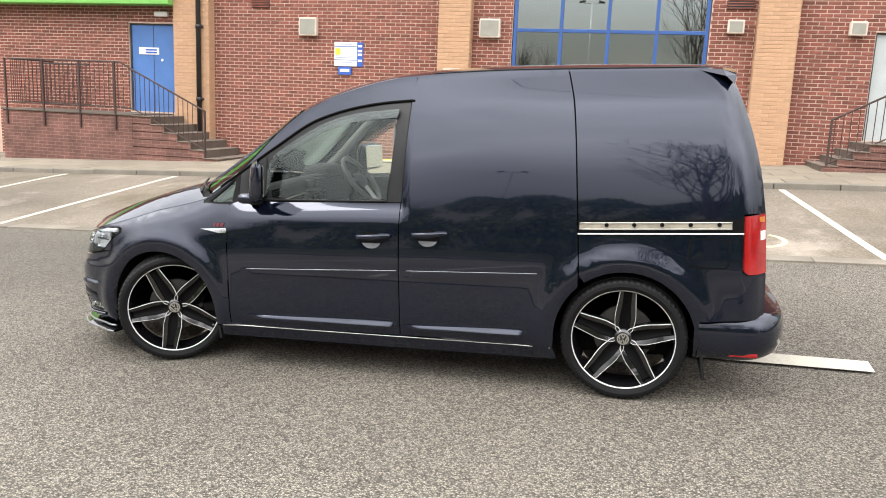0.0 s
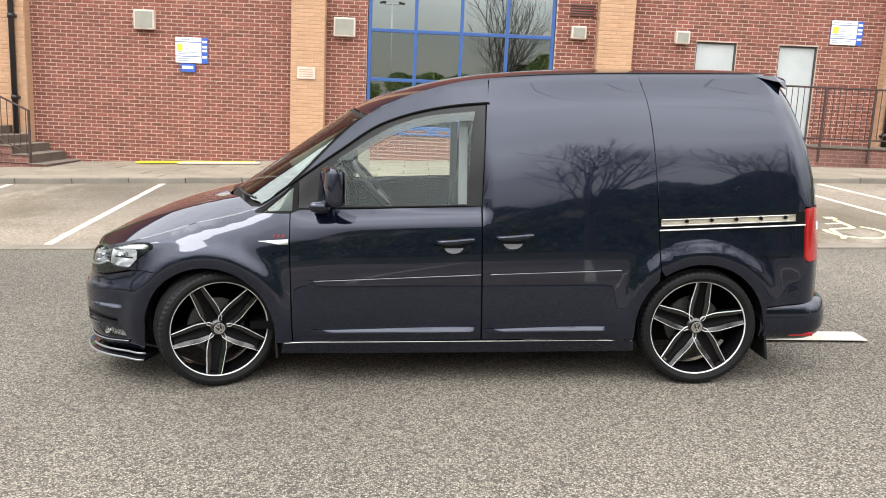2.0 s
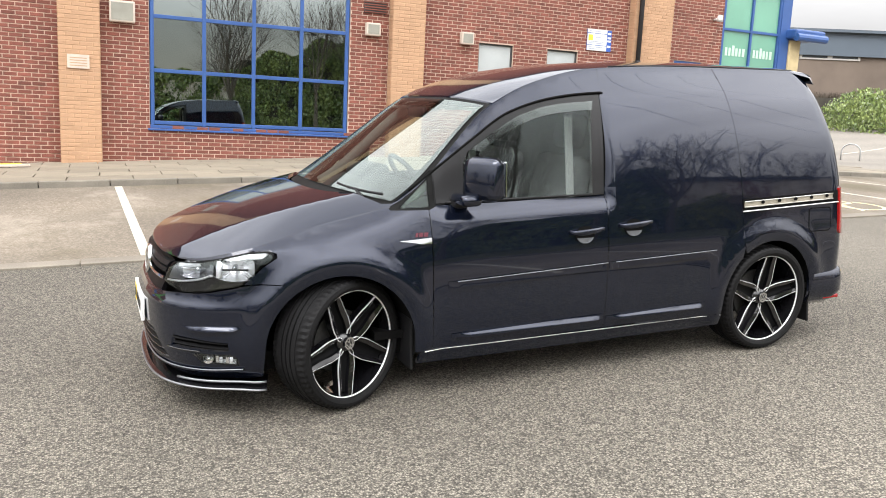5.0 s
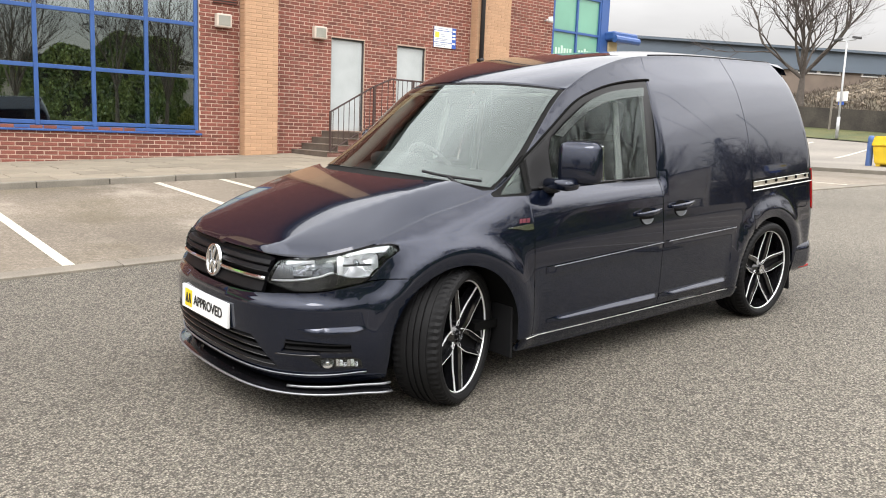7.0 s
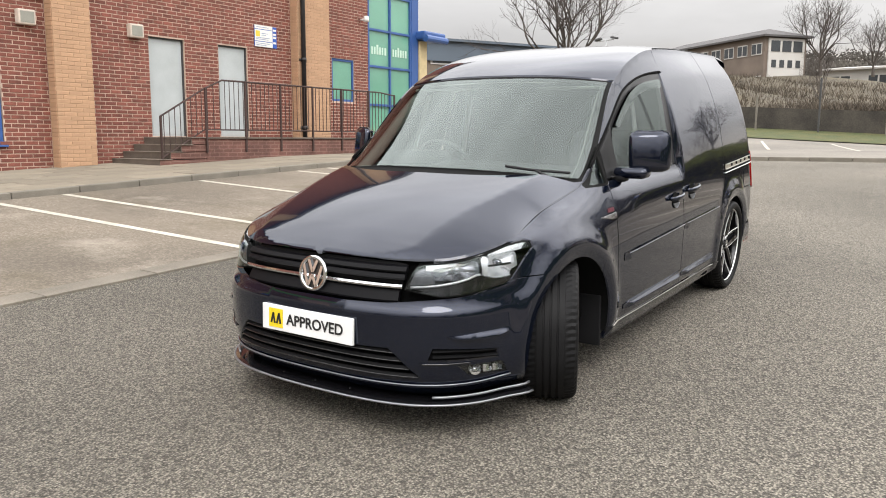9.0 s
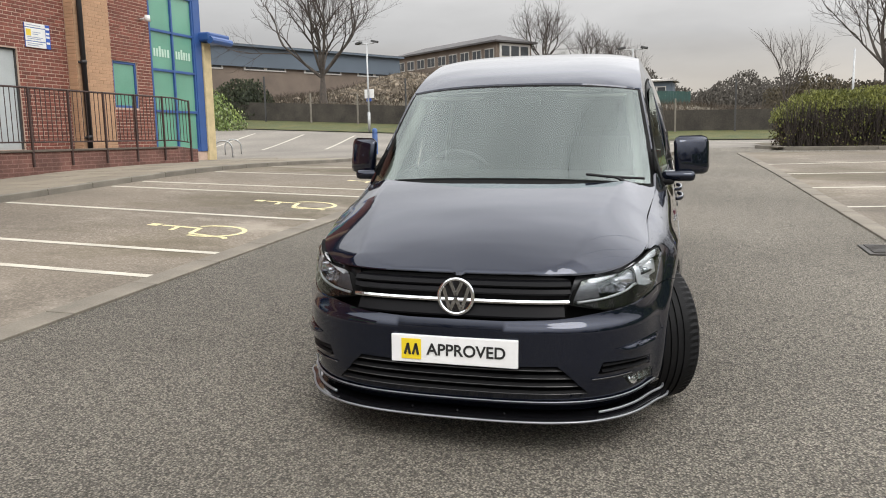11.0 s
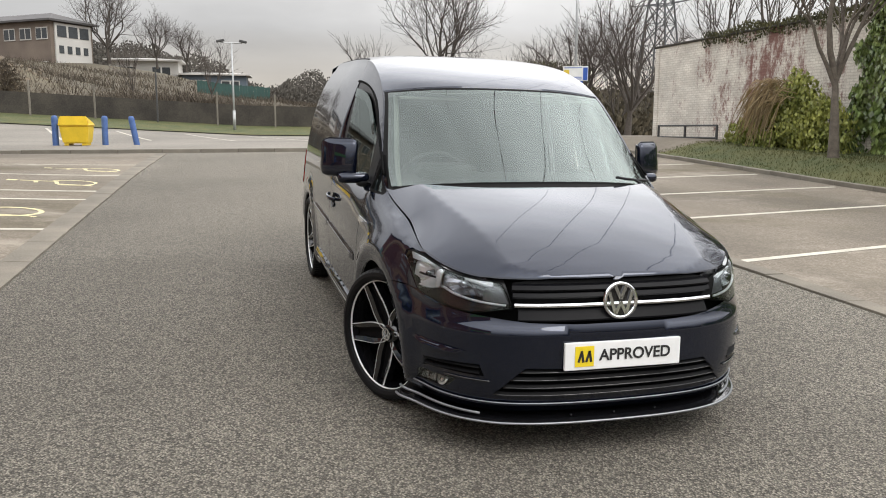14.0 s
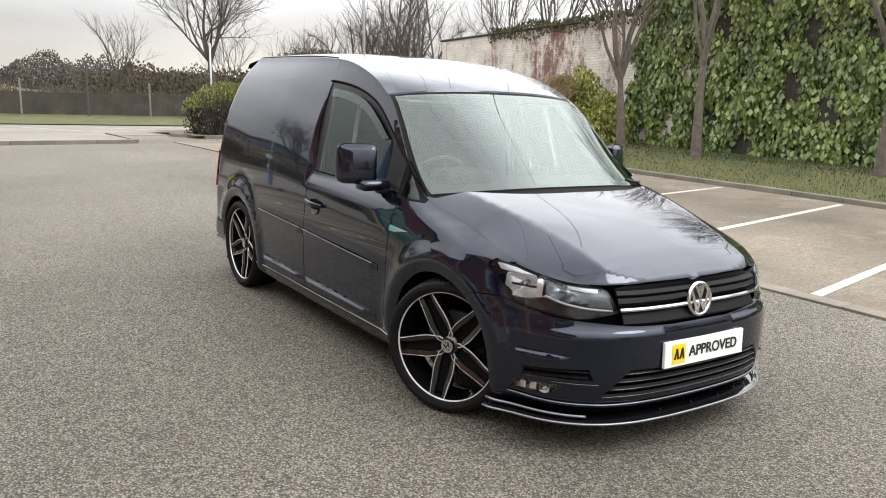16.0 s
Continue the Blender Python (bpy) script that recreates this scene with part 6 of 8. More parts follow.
def build_wheel(m):
    """A 20-inch black alloy wheel; its outer face looks along local y."""
    bm = bmesh.new()
    revolve(bm, [(-0.105, 0.266), (-0.10, 0.25), (-0.02, 0.239), (0.06, 0.25), (0.095, 0.2565)])
    wheel = part("wheel", bm, M_GLOSS, van, "black alloy wheel with machined edges", True)
    wheel.matrix_basis = m
    bm = bmesh.new()
    revolve(bm, [(-0.098, 0.263), (-0.114, 0.271), (-0.121, 0.288), (-0.117, 0.305), (-0.106, 0.3165), (-0.09, 0.3205), (-0.062, 0.3215), (-0.061, 0.326), (-0.036, 0.327), (-0.035, 0.3195), (-0.027, 0.3195), (-0.026, 0.327), (-0.005, 0.3275), (-0.004, 0.32), (0.004, 0.32), (0.005, 0.3275), (0.026, 0.327), (0.027, 0.3195), (0.035, 0.3195), (0.036, 0.327), (0.061, 0.326), (0.062, 0.3215), (0.09, 0.3205), (0.106, 0.3165), (0.117, 0.305), (0.121, 0.288), (0.114, 0.271), (0.098, 0.263)], 132)
    # sipes notch both shoulders
    for v in bm.verts:
        r = math.hypot(v.co.x, v.co.z)
        if abs(v.co.y) > 0.08 and r > 0.31:
            k = int(math.degrees(math.atan2(v.co.z, v.co.x)) % 360 / 2.7273 + 0.5)
            f = (r - (0.003 if k % 2 else -0.0015)) / r
            v.co.x, v.co.z = v.co.x * f, v.co.z * f
    ty = part("tyre", bm, M_RUBBER, wheel, "low-profile black tyre")
    bm = bmesh.new()
    revolve(bm, [(0.094, 0.2595), (0.100, 0.2610), (0.1012, 0.2622), (0.101, 0.2648), (0.094, 0.2668)])
    part("machined_lip", bm, M_ALLOY, wheel, "bright machined rim edge", True)
    bm = bmesh.new()
    revolve(bm, [(-0.02, 0.05), (0.0, 0.05), (0.0, 0.155), (-0.022, 0.155)], 40)
    part("brake_disc", bm, M_DISC, wheel, "brake disc")
    part("caliper", box(-0.17, -0.06, -0.05, 0.03, -0.06, 0.06, 0.015), M_DARK, wheel)
    rr = (0.044, 0.0616, 0.084, 0.121, 0.164, 0.203, 0.257)
    off = (35.9, 35.4, 26.9, 19.8, 13.2, 9.6, 7.0)
    yy = (0.064, 0.067, 0.072, 0.078, 0.083, 0.09, 0.098)
    foff, fy = pchip(rr, off), pchip(rr, yy)
    for k in range(5):
        base = 90 + 72 * k
        bm = bmesh.new()
        edge = bmesh.new()
        for sgn in (-1, 1):
            rings, lines = [], []
            for i in range(13):
                r = 0.044 + (0.257 - 0.044) * i / 12
                w = 0.0085 + 0.004 * math.sin(math.pi * i / 12)
                an = radians(base + sgn * foff(r))
                d, tn = Vector((math.cos(an), 0, math.sin(an))), Vector((-math.sin(an), 0, math.cos(an)))
                c, y = d * r, fy(r)
                q = [c + tn * sgn * w + Vector((0, y, 0)), c - tn * sgn * w * 1.1 + Vector((0, y - 0.008, 0)), c - tn * sgn * w * 1.4 + Vector((0, y - 0.045, 0)), c + tn * sgn * w * 1.2 + Vector((0, y - 0.045, 0))]
                rings.append([bm.verts.new(v) for v in q])
                wl_ = 0.0011
                lines.append([edge.verts.new(v) for v in (c + tn * sgn * (w + 0.0005) + Vector((0, y + 0.001, 0)), c + tn * sgn * (w - 1.5 * wl_) + Vector((0, y + 0.0012, 0)), c + tn * sgn * (w - 1.5 * wl_) + Vector((0, y - 0.004, 0)), c + tn * sgn * (w + 0.0015) + Vector((0, y - 0.006, 0)))])
            for bq, lst in ((bm, rings), (edge, lines)):
                for u, v in zip(lst, lst[1:]):
                    for j in range(4):
                        bq.faces.new((u[j], u[(j + 1) % 4], v[(j + 1) % 4], v[j]))
                bq.faces.new(lst[0])
                bq.faces.new(lst[-1][::-1])
        web, webm = [], bmesh.new()
        for i in range(8):
            r = 0.04 + 0.205 * i / 7
            row = []
            for s in (-1, -0.33, 0.33, 1):
                an = radians(base + s * foff(r) * 0.95)
                row.append(webm.verts.new((r * math.cos(an), fy(r) - 0.022 - 0.014 * (1 - s * s), r * math.sin(an))))
            web.append(row)
        for u, v in zip(web, web[1:]):
            for j in range(3):
                webm.faces.new((u[j], u[j + 1], v[j + 1], v[j]))
        part("spoke_web", webm, M_MATT, wheel, "", True)
        part("spoke", bm, M_GLOSS, wheel)
        part("spoke_edge", edge, M_ALLOY, wheel, "machined spoke edge")
        part("wheel_bolt", tube((0.053 * math.cos(radians(base + 36)), 0.03, 0.053 * math.sin(radians(base + 36))), (0.053 * math.cos(radians(base + 36)), 0.052, 0.053 * math.sin(radians(base + 36))), 0.011, n=6), M_RAIL, wheel)
    bm = tube((0, -0.02, 0), (0, 0.066, 0), 0.068, 0.042, 24)
    part("hub", bm, M_GLOSS, wheel, "", True)
    cap = tube((0, 0.066, 0), (0, 0.079, 0), 0.033, 0.031, 24)
    part("centre_cap", cap, M_GLOSS, wheel, "round centre cap")
    bm = disc((0, 0, 0), 0.024, 0.031, 0.004, 24)
    bmesh.ops.transform(bm, matrix=pose(0, 0.078, 0, 0, 0, -90), verts=bm.verts)
    part("cap_ring", bm, M_CHROME, wheel)
    bm = chevrons(0.42)
    bmesh.ops.transform(bm, matrix=pose(0, 0.0735, 0, 0, 0, -90), verts=bm.verts)
    part("cap_mark", bm, M_CHROME, wheel)
    return wheel


wheel_fl = build_wheel(pose(0.012, -0.738, 0.325, 0, 26, 180 + 25.5))
for x, y, m in ((-0.008, 0.75, pose(-0.008, 0.75, 0.325, 0, 28, 26)), (2.682, -0.773, pose(2.682, -0.773, 0.327, -1.2, -4, 180)), (2.682, 0.773, pose(2.682, 0.773, 0.327, -1.2, 40, 0))):
    w = copy_thing(wheel_fl, m)

# mud flaps, underbody
for sd in (-1, 1):
    part("mud_flap", box(0.352, 0.366, sd * 0.74 - 0.1, sd * 0.74 + 0.1, 0.16, 0.42, 0.004, pose(0, 0, 0, 0, 0, 0)), M_BLACK, van, "black mud flap")
    part("mud_flap", box(-0.008, 0.008, sd * 0.73 - 0.12, sd * 0.73 + 0.12, -0.31, 0.0, 0.004, pose(3.05, 0, 0.44, 0, -7, 0)), M_BLACK, van, "black mud flap")
part("underbody", box(-0.55, 3.25, -0.70, 0.70, 0.2, 0.3, 0.02), M_DARK, van)
part("axle", tube((2.682, -0.7, 0.32), (2.682, 0.7, 0.32), 0.04), M_DARK, van)
part("axle", tube((0.0, -0.5, 0.32), (0.0, 0.5, 0.32), 0.035), M_DARK, van)
part("exhaust_pipe", pipe([(1.2, 0.25, 0.19), (2.2, 0.3, 0.19), (3.2, 0.35, 0.22)], 0.03), M_DARK, van, "", True)

# door mirrors
for sd in (-1, 1):
    bm = bmesh.new()
    add_box(bm, 0.592, 0.682, 0.858, 1.043, 1.015, 1.224, 0.036)
    for v in bm.verts:
        t = (v.co.z - 1.015) / 0.209
        v.co.x += 0.024 * t * (v.co.x < 0.63) + 0.095 * (v.co.y - 0.858) / 0.185
        v.co.y -= 0.012 * t
        v.co.y *= sd
    mir = part("door_mirror", bm, M_PAINT, van, "painted door mirror housing", True)
    bm = bmesh.new()
    add_box(bm, 0.575, 0.68, 0.79, 0.965, 0.985, 1.042, 0.024)
    for v in bm.verts:
        v.co.y *= sd
    part("mirror_base", bm, M_PAINT, mir, "painted mirror arm", True)
    bm = bmesh.new()
    add_box(bm, 0.58, 0.66, 0.76, 0.86, 0.965, 1.02, 0.02)
    for v in bm.verts:
        v.co.y *= sd
    part("mirror_foot", bm, M_BLACK, mir, "", True)
    bm = box(0.683, 0.688, 0.872, 1.026, 1.036, 1.204, 0.002)
    for v in bm.verts:
        v.co.x += 0.095 * (v.co.y - 0.858) / 0.185
        v.co.y = sd * (v.co.y - 0.012 * (v.co.z - 1.015) / 0.209)
    part("mirror_glass", bm, M_CHROME, mir, "mirror glass")
    panel("mirror_sail", [(0.5, 0.988), (0.5, 1.13), (0.655, 1.232), (0.66, 1.16), (0.656, 0.992)], M_BLACK, side_surf(sd, 0.002), van, step=0.03, lip=0.015, label="black mirror sail panel", flip=sd > 0)

# ---- cab inside ----
bm = bmesh.new()
prof = ((0.16, 0.93), (0.30, 0.99), (0.46, 1.035), (0.575, 1.05), (0.615, 1.042), (0.628, 1.02), (0.622, 0.965), (0.60, 0.86), (0.56, 0.70), (0.30, 0.70))
rings = [[bm.verts.new((x + (0.05 * (abs(y) / 0.72) ** 2 if x < 0.4 else 0.0), y, z - 0.02 * (abs(y) / 0.72) ** 2)) for x, z in prof] for y in np.linspace(-0.72, 0.72, 13)]
for u, w in zip(rings, rings[1:]):
    for i in range(len(prof)):
        bm.faces.new((u[i], u[(i + 1) % len(prof)], w[(i + 1) % len(prof)], w[i]))
bm.faces.new(rings[0])
bm.faces.new(rings[-1][::-1])
bmesh.ops.recalc_face_normals(bm, faces=bm.faces)
dash = part("dashboard", bm, M_DASH, van, "dark dashboard")
part("glovebox", box(0.585, 0.622, -0.68, -0.2, 0.78, 0.93, 0.015), M_DASH, dash)
part("dash_seam", pipe([(0.628, y, 0.958 - 0.02 * (abs(y) / 0.72) ** 2) for y in np.linspace(-0.69, -0.16, 8)], 0.004, 6), M_RAIL, dash, "thin bright trim line")
part("console", box(0.50, 0.66, -0.15, 0.15, 0.5, 0.975, 0.03), M_DASH, dash)
for y in (-0.6, -0.085, 0.085, 0.6):
    part("vent_bezel", box(0.622, 0.636, y - 0.062, y + 0.062, 0.978, 1.034, 0.006), M_VENTRIM, dash)
    part("air_vent", box(0.6365, 0.640, y - 0.05, y + 0.05, 0.986, 1.026, 0.001), M_DARK, dash)
    for z in (0.996, 1.006, 1.016):
        part("vent_vane", box(0.6405, 0.644, y - 0.048, y + 0.048, z - 0.002, z + 0.002), M_VENTRIM, dash)
part("radio", box(0.661, 0.668, -0.1, 0.1, 0.85, 0.95, 0.003), M_GLOSS, dash)
bm = box(0.44, 0.64, 0.22, 0.54, 1.0, 1.10, 0.035)
part("instrument_hood", bm, M_DASH, dash, "", True)
bm = bmesh.new()
bmesh.ops.create_uvsphere(bm, u_segments=16, v_segments=8, radius=0.06)
bmesh.ops.scale(bm, vec=(0.5, 1, 1), verts=bm.verts)
SW = pose(0.825, 0.38, 0.995, 0, -38, 0)
bmesh.ops.transform(bm, matrix=SW, verts=bm.verts)
steer = part("steering_wheel", bm, M_DASH, van, "black steering wheel", True)
rim = [SW @ Vector((0, 0.185 * math.cos(t), 0.185 * math.sin(t))) for t in np.linspace(0, 2 * math.pi, 33)]
part("wheel_rim", pipe(rim, 0.016, 8), M_VENTRIM, steer, "", True)
for t in (0.1, 3.04, 4.71):
    part("wheel_spoke", tube(SW @ Vector((0, 0.05 * math.cos(t), 0.05 * math.sin(t))), SW @ Vector((0, 0.18 * math.cos(t), 0.18 * math.sin(t))), 0.014), M_ALLOY if t > 4 else M_DASH, steer)
for y in (-0.38, 0.38):
    bm = box(0.95, 1.42, y - 0.25, y + 0.25, 0.45, 0.62, 0.06)
    seat = part("seat", bm, M_SEAT, van, "dark grey fabric seat", True)
    bm = box(-0.07, 0.07, y - 0.24, y + 0.24, 0.0, 0.62, 0.06, pose(1.38, 0, 0.58, 0, 12, 0))
    part("backrest", bm, M_SEAT, seat, "", True)
    bm = box(-0.045, 0.045, y - 0.13, y + 0.13, 0.66, 0.86, 0.04, pose(1.38, 0, 0.58, 0, 12, 0))
    part("headrest", bm, M_SEAT, seat, "", True)
M_BELT = material("pale_grey_webbing", (0.34, 0.35, 0.35), 0.7, vary=0.06, fine=200)
M_LINING = material("pale_headlining", (0.26, 0.28, 0.25), 0.9, vary=0.06)
part("bulkhead", box(1.585, 1.61, -0.68, 0.68, 0.3, 1.52, 0.01), M_SEAT, van, "grey cab bulkhead")
part("cab_floor", box(0.2, 1.6, -0.74, 0.74, 0.3, 0.34), M_DARK, van)
panel("headlining", [(p.x + 0.02, p.y * 0.9) for p in [ws_point(1.0, v) for v in np.linspace(-1, 1, 11)]] + [(1.58, 0.52), (1.58, -0.52)], M_LINING, lambda x, y: roof_surf(max(x, 0.78), y) - Vector((0, 0, 0.05)), van, step=0.08, lip=0)
for sd in (-1, 1):
    part("pillar_lining", pipe([ws_point(t, 0.94 * sd) + Vector((0.06, -0.02 * sd, -0.045)) for t in np.linspace(0.02, 0.98, 8)], 0.034, 8), M_LINING, van, "", True)
for sd in (-1, 1):
    part("seat_belt", box(-0.024, 0.024, -0.004, 0.004, 0.0, 0.62, 0.001, pose(1.385, sd * 0.665, 0.80, sd * 9, 1, 0)), M_BELT, van, "pale grey seat belt")
mp = ws_point(0.9, 0.0)
bm = box(mp.x + 0.02, mp.x + 0.055, -0.12, 0.12, mp.z - 0.08, mp.z - 0.02, 0.015)
part("rear_view_mirror", bm, M_BLACK, van, "rear-view mirror", True)
for y in (-0.42, 0.42):
    q = ws_point(0.95, y / 0.66)
    part("sun_visor", box(q.x + 0.03, q.x + 0.17, y - 0.17, y + 0.17, q.z - 0.045, q.z - 0.03, 0.006), M_LINING, van)

# ---- kerbs, island and yard ----
M_BLUEPOST = material("blue_bollard_paint", (0.06, 0.12, 0.30), 0.6, vary=0.12, scale=6)
M_YELLOW = material("yellow_plastic", (0.75, 0.52, 0.03), 0.45, vary=0.06, scale=3)
M_GALV = material("galvanised_steel", (0.42, 0.43, 0.43), 0.5, 0.4, vary=0.1, scale=5)
M_BARK = material("grey_brown_bark", (0.128, 0.108, 0.088), 0.9, vary=0.2, scale=8, fine=60, bump=0.006)
M_TWIG = material("twigs", (0.075, 0.06, 0.052), 0.9, vary=0.2, scale=3)
M_LEAF = material("ivy_leaves", (0.062, 0.115, 0.034), 0.3, tint=(0.29, 0.35, 0.11), scale=1.1, fine=5, per_piece=0.55, coat=0.3)
M_HEDGE = material("hedge_leaves", (0.062, 0.074, 0.018), 0.6, tint=(0.21, 0.22, 0.05), scale=1.3, fine=9, per_piece=0.45)
M_BUSH = material("bush_leaves", (0.10, 0.135, 0.03), 0.5, tint=(0.38, 0.38, 0.09), scale=1.5, fine=9, per_piece=0.4)
M_DRY = material("dry_stems", (0.045, 0.035, 0.026), 0.9, tint=(0.092, 0.072, 0.050), scale=0.5, fine=6, per_piece=0.4)
M_STRAW = material("withered_straw", (0.26, 0.19, 0.105), 0.9, tint=(0.42, 0.33, 0.2), scale=1.5, fine=8, per_piece=0.35)
M_SCRUB = material("scrub_bank", (0.06, 0.05, 0.034), 0.95, tint=(0.12, 0.098, 0.06), scale=0.25, fine=3)
M_DARKLEAF = material("dark_evergreen", (0.014, 0.022, 0.010), 0.8, tint=(0.045, 0.05, 0.022), scale=0.6, fine=6, per_piece=0.4)
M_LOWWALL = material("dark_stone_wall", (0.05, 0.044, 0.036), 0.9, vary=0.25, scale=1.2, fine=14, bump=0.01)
# brown brick greyed, so that its colour carries the haze of distance
M_FARBRICK = material("far_hazed_brick", (0.165, 0.13, 0.105), 0.9, vary=0.15, scale=0.4)
M_FARWHITE = material("far_white_render", (0.52, 0.50, 0.47), 0.8, vary=0.06, scale=0.3)
M_FARROOF = material("far_roof", (0.085, 0.08, 0.08), 0.8, vary=0.1, scale=0.3)
M_FARBLUE = material("far_blue_cladding", (0.095, 0.12, 0.15), 0.6, vary=0.06, scale=0.3)
M_FARGLASS = material("far_window", (0.05, 0.055, 0.06), 0.2, vary=0.1)
M_GRIT = material("rubble", (0.165, 0.135, 0.10), 0.95, vary=0.25, scale=1.5, fine=10, per_piece=0.4)

kerb_mesh = {}


def kerb_stone(length, parent, name="kerbstone"):
    k = round(length, 2)
    if k not in kerb_mesh:
        bm = box(0.004, k - 0.004, 0, 0.125, -0.12, 0.10, 0.012)
        me = bpy.data.meshes.new("kerbstone")
        bm.to_mesh(me)
        bm.free()
        me.materials.append(M_KERB)
        kerb_mesh[k] = me
    ob = new(name, kerb_mesh[k])
    ob.parent = parent
    return ob


def kerb_run(points, label, lift=lambda x, y: ground(x, y), step=0.915):
    """Kerbstones along a line of points; the raised side is on the left of the way."""
    base = new("kerb_trim")
    tagged(base, label, "kerb", kind="structure")
    for (x0, y0), (x1, y1) in zip(points, points[1:]):
        n = max(1, int(math.hypot(x1 - x0, y1 - y0) / step))
        L = math.hypot(x1 - x0, y1 - y0) / n
        for i in range(n):
            ax, ay = x0 + (x1 - x0) * i / n, y0 + (y1 - y0) * i / n
            bx, by = x0 + (x1 - x0) * (i + 1) / n, y0 + (y1 - y0) * (i + 1) / n
            za, zb = lift(ax, ay), lift(bx, by)
            ob = kerb_stone(L, base)
            ob.matrix_basis = pose(ax, ay, za + random.uniform(-0.004, 0.004), 0, -math.degrees(math.atan2(zb - za, L)), math.degrees(math.atan2(by - ay, bx - ax)))
    return base


kerb_run([(-22, kerb_line(-22)), (17.6, kerb_line(17.6))], "worn concrete kerb along the paved footway")
kerb_run([(17.6, 7.3), (18.1, 3.0), (18.4, -1.75), (23.0, -1.9)][::-1], "concrete kerb round the island")
tagged(sheet("pavement_island", spaced(17.7, 24.4, 0.8), spaced(-1.7, 30, 1.2), lambda x, y: ground(x, y) + 0.092, M_CROSS, lambda x, y: max(y, -1.7) if x > 18.3 else max(y, 3.0 + (18.1 - x) * 9 if x < 18.1 else -1.7)), "pale concrete island with bollards", "pavement", kind="structure")
M_EDGING = material("worn_edging_concrete", (0.165, 0.146, 0.117), 0.9, vary=0.15, scale=2.5, fine=60, bump=0.003, per_piece=0.12)
M_IRON = material("worn_drain_iron", (0.055, 0.05, 0.045), 0.6, 0.2, vary=0.2, scale=9)
M_BROWNLEAF = material("brown_hedge_leaves", (0.032, 0.024, 0.016), 0.9, tint=(0.085, 0.064, 0.038), scale=1.0, fine=9, per_piece=0.4)
M_HEDGETWIG = material("brown_hedge_twigs", (0.04, 0.031, 0.025), 0.9, vary=0.25, scale=3)
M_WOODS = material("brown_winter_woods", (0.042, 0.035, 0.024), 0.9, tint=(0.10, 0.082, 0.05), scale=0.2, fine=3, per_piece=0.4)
# paler and greyer than the woods: distance haze mixed into the colour
M_TREELINE = material("hazed_winter_trees", (0.075, 0.068, 0.060), 0.95, tint=(0.13, 0.118, 0.10), scale=0.15, fine=2, per_piece=0.3)
M_THICKET = material("olive_thicket_leaves", (0.03, 0.032, 0.014), 0.85, tint=(0.10, 0.092, 0.035), scale=0.5, fine=6, per_piece=0.4)
M_EARTH = material("bare_earth", (0.10, 0.082, 0.06), 0.95, tint=(0.19, 0.165, 0.13), scale=0.9, fine=14, bump=0.01)
M_DARKBARK = material("dark_winter_bark", (0.075, 0.063, 0.053), 0.9, vary=0.2, scale=8, fine=60, bump=0.006)


def edging(name, x0, x1, line, lo, hi):
    """Flush concrete edging blocks, let into the ground end to end."""
    base = tagged(new(name), "worn concrete edging between lane and bays", "edging", kind="structure")
    n = int((x1 - x0) / 0.915)
    L = (x1 - x0) / n
    me = bpy.data.meshes.new("edging_block")
    bm = box(0.004, L - 0.004, lo, hi, -0.05, 0.0, 0.004)
    bm.to_mesh(me)
    bm.free()
    me.materials.append(M_EDGING)
    for i in range(n):
        a, b = x0 + L * i, x0 + L * (i + 1)
        za, zb = ground(a, line(a)), ground(b, line(b))
        ob = new("edging_block", me)
        ob.parent = base
        ob.matrix_basis = pose(a, line(a), za + 0.021 + random.uniform(-0.002, 0.003), 0.8, -math.degrees(math.atan2(zb - za, L)), math.degrees(math.atan2(line(b) - line(a), L)))
    return base


edging("edging_north", -30, 17.4, lane_north, -0.09, 0.16)
edging("edging_south", -30, 18.5, lane_south, -0.13, 0.06)
tagged(sheet("pavement_joint", spaced(17.3, 18.4, 0.55), spaced(7.5, 12.0, 0.9), lambda x, y: ground(x, y) + 0.086, M_CROSS), "concrete joining footway and island", "pavement", kind="structure")
kerb_run([(19.0, -9.72), (-22, -9.72)][::-1][::-1], "concrete kerb below the grass bank", lambda x, y: ground(x, y))
kerb_run([(23.5, -10.6), (20.2, -9.9), (19.2, -7.5), (20.3, -4.2), (22.2, -3.6)][::-1], "concrete kerb round the hedge bed")


def bank(x, y):
    t = min(max((-9.85 - y) / 1.6, 0), 1)
    return ground(x, y) + 0.085 + 0.30 * t * t * (3 - 2 * t) * (1 - 0.3 * ease(14, 24, x))


tagged(sheet("grass_bank", spaced(-24, 15.6, 0.6), spaced(-16, -9.85, 0.35), bank, M_GRASS), "sloping mossy grass bank beside the bays", "grass", kind="structure")
tagged(sheet("hedge_bed", spaced(20.4, 26, 0.6), spaced(-12, -3.9, 0.6), lambda x, y: ground(x, y) + 0.08, M_SCRUB, lambda x, y: max(y, -10.2) if x < 22 else y), "bare earth bed under the hedge", "flower bed", kind="structure")
tagged(sheet("verge", spaced(39.5, 44.2, 0.8), spaced(-60, 60, 2), lambda x, y: ground(x, y) + 0.06 + 0.1 * (x - 39.5), M_GRASS), "far grass verge below the stone wall", "grass", kind="structure")


tagged(sheet("bare_bank", spaced(15.6, 24, 0.6), spaced(-16, -9.85, 0.35), bank, M_EARTH), "bare grey-brown earth before the painted wall", "earth", kind="structure")


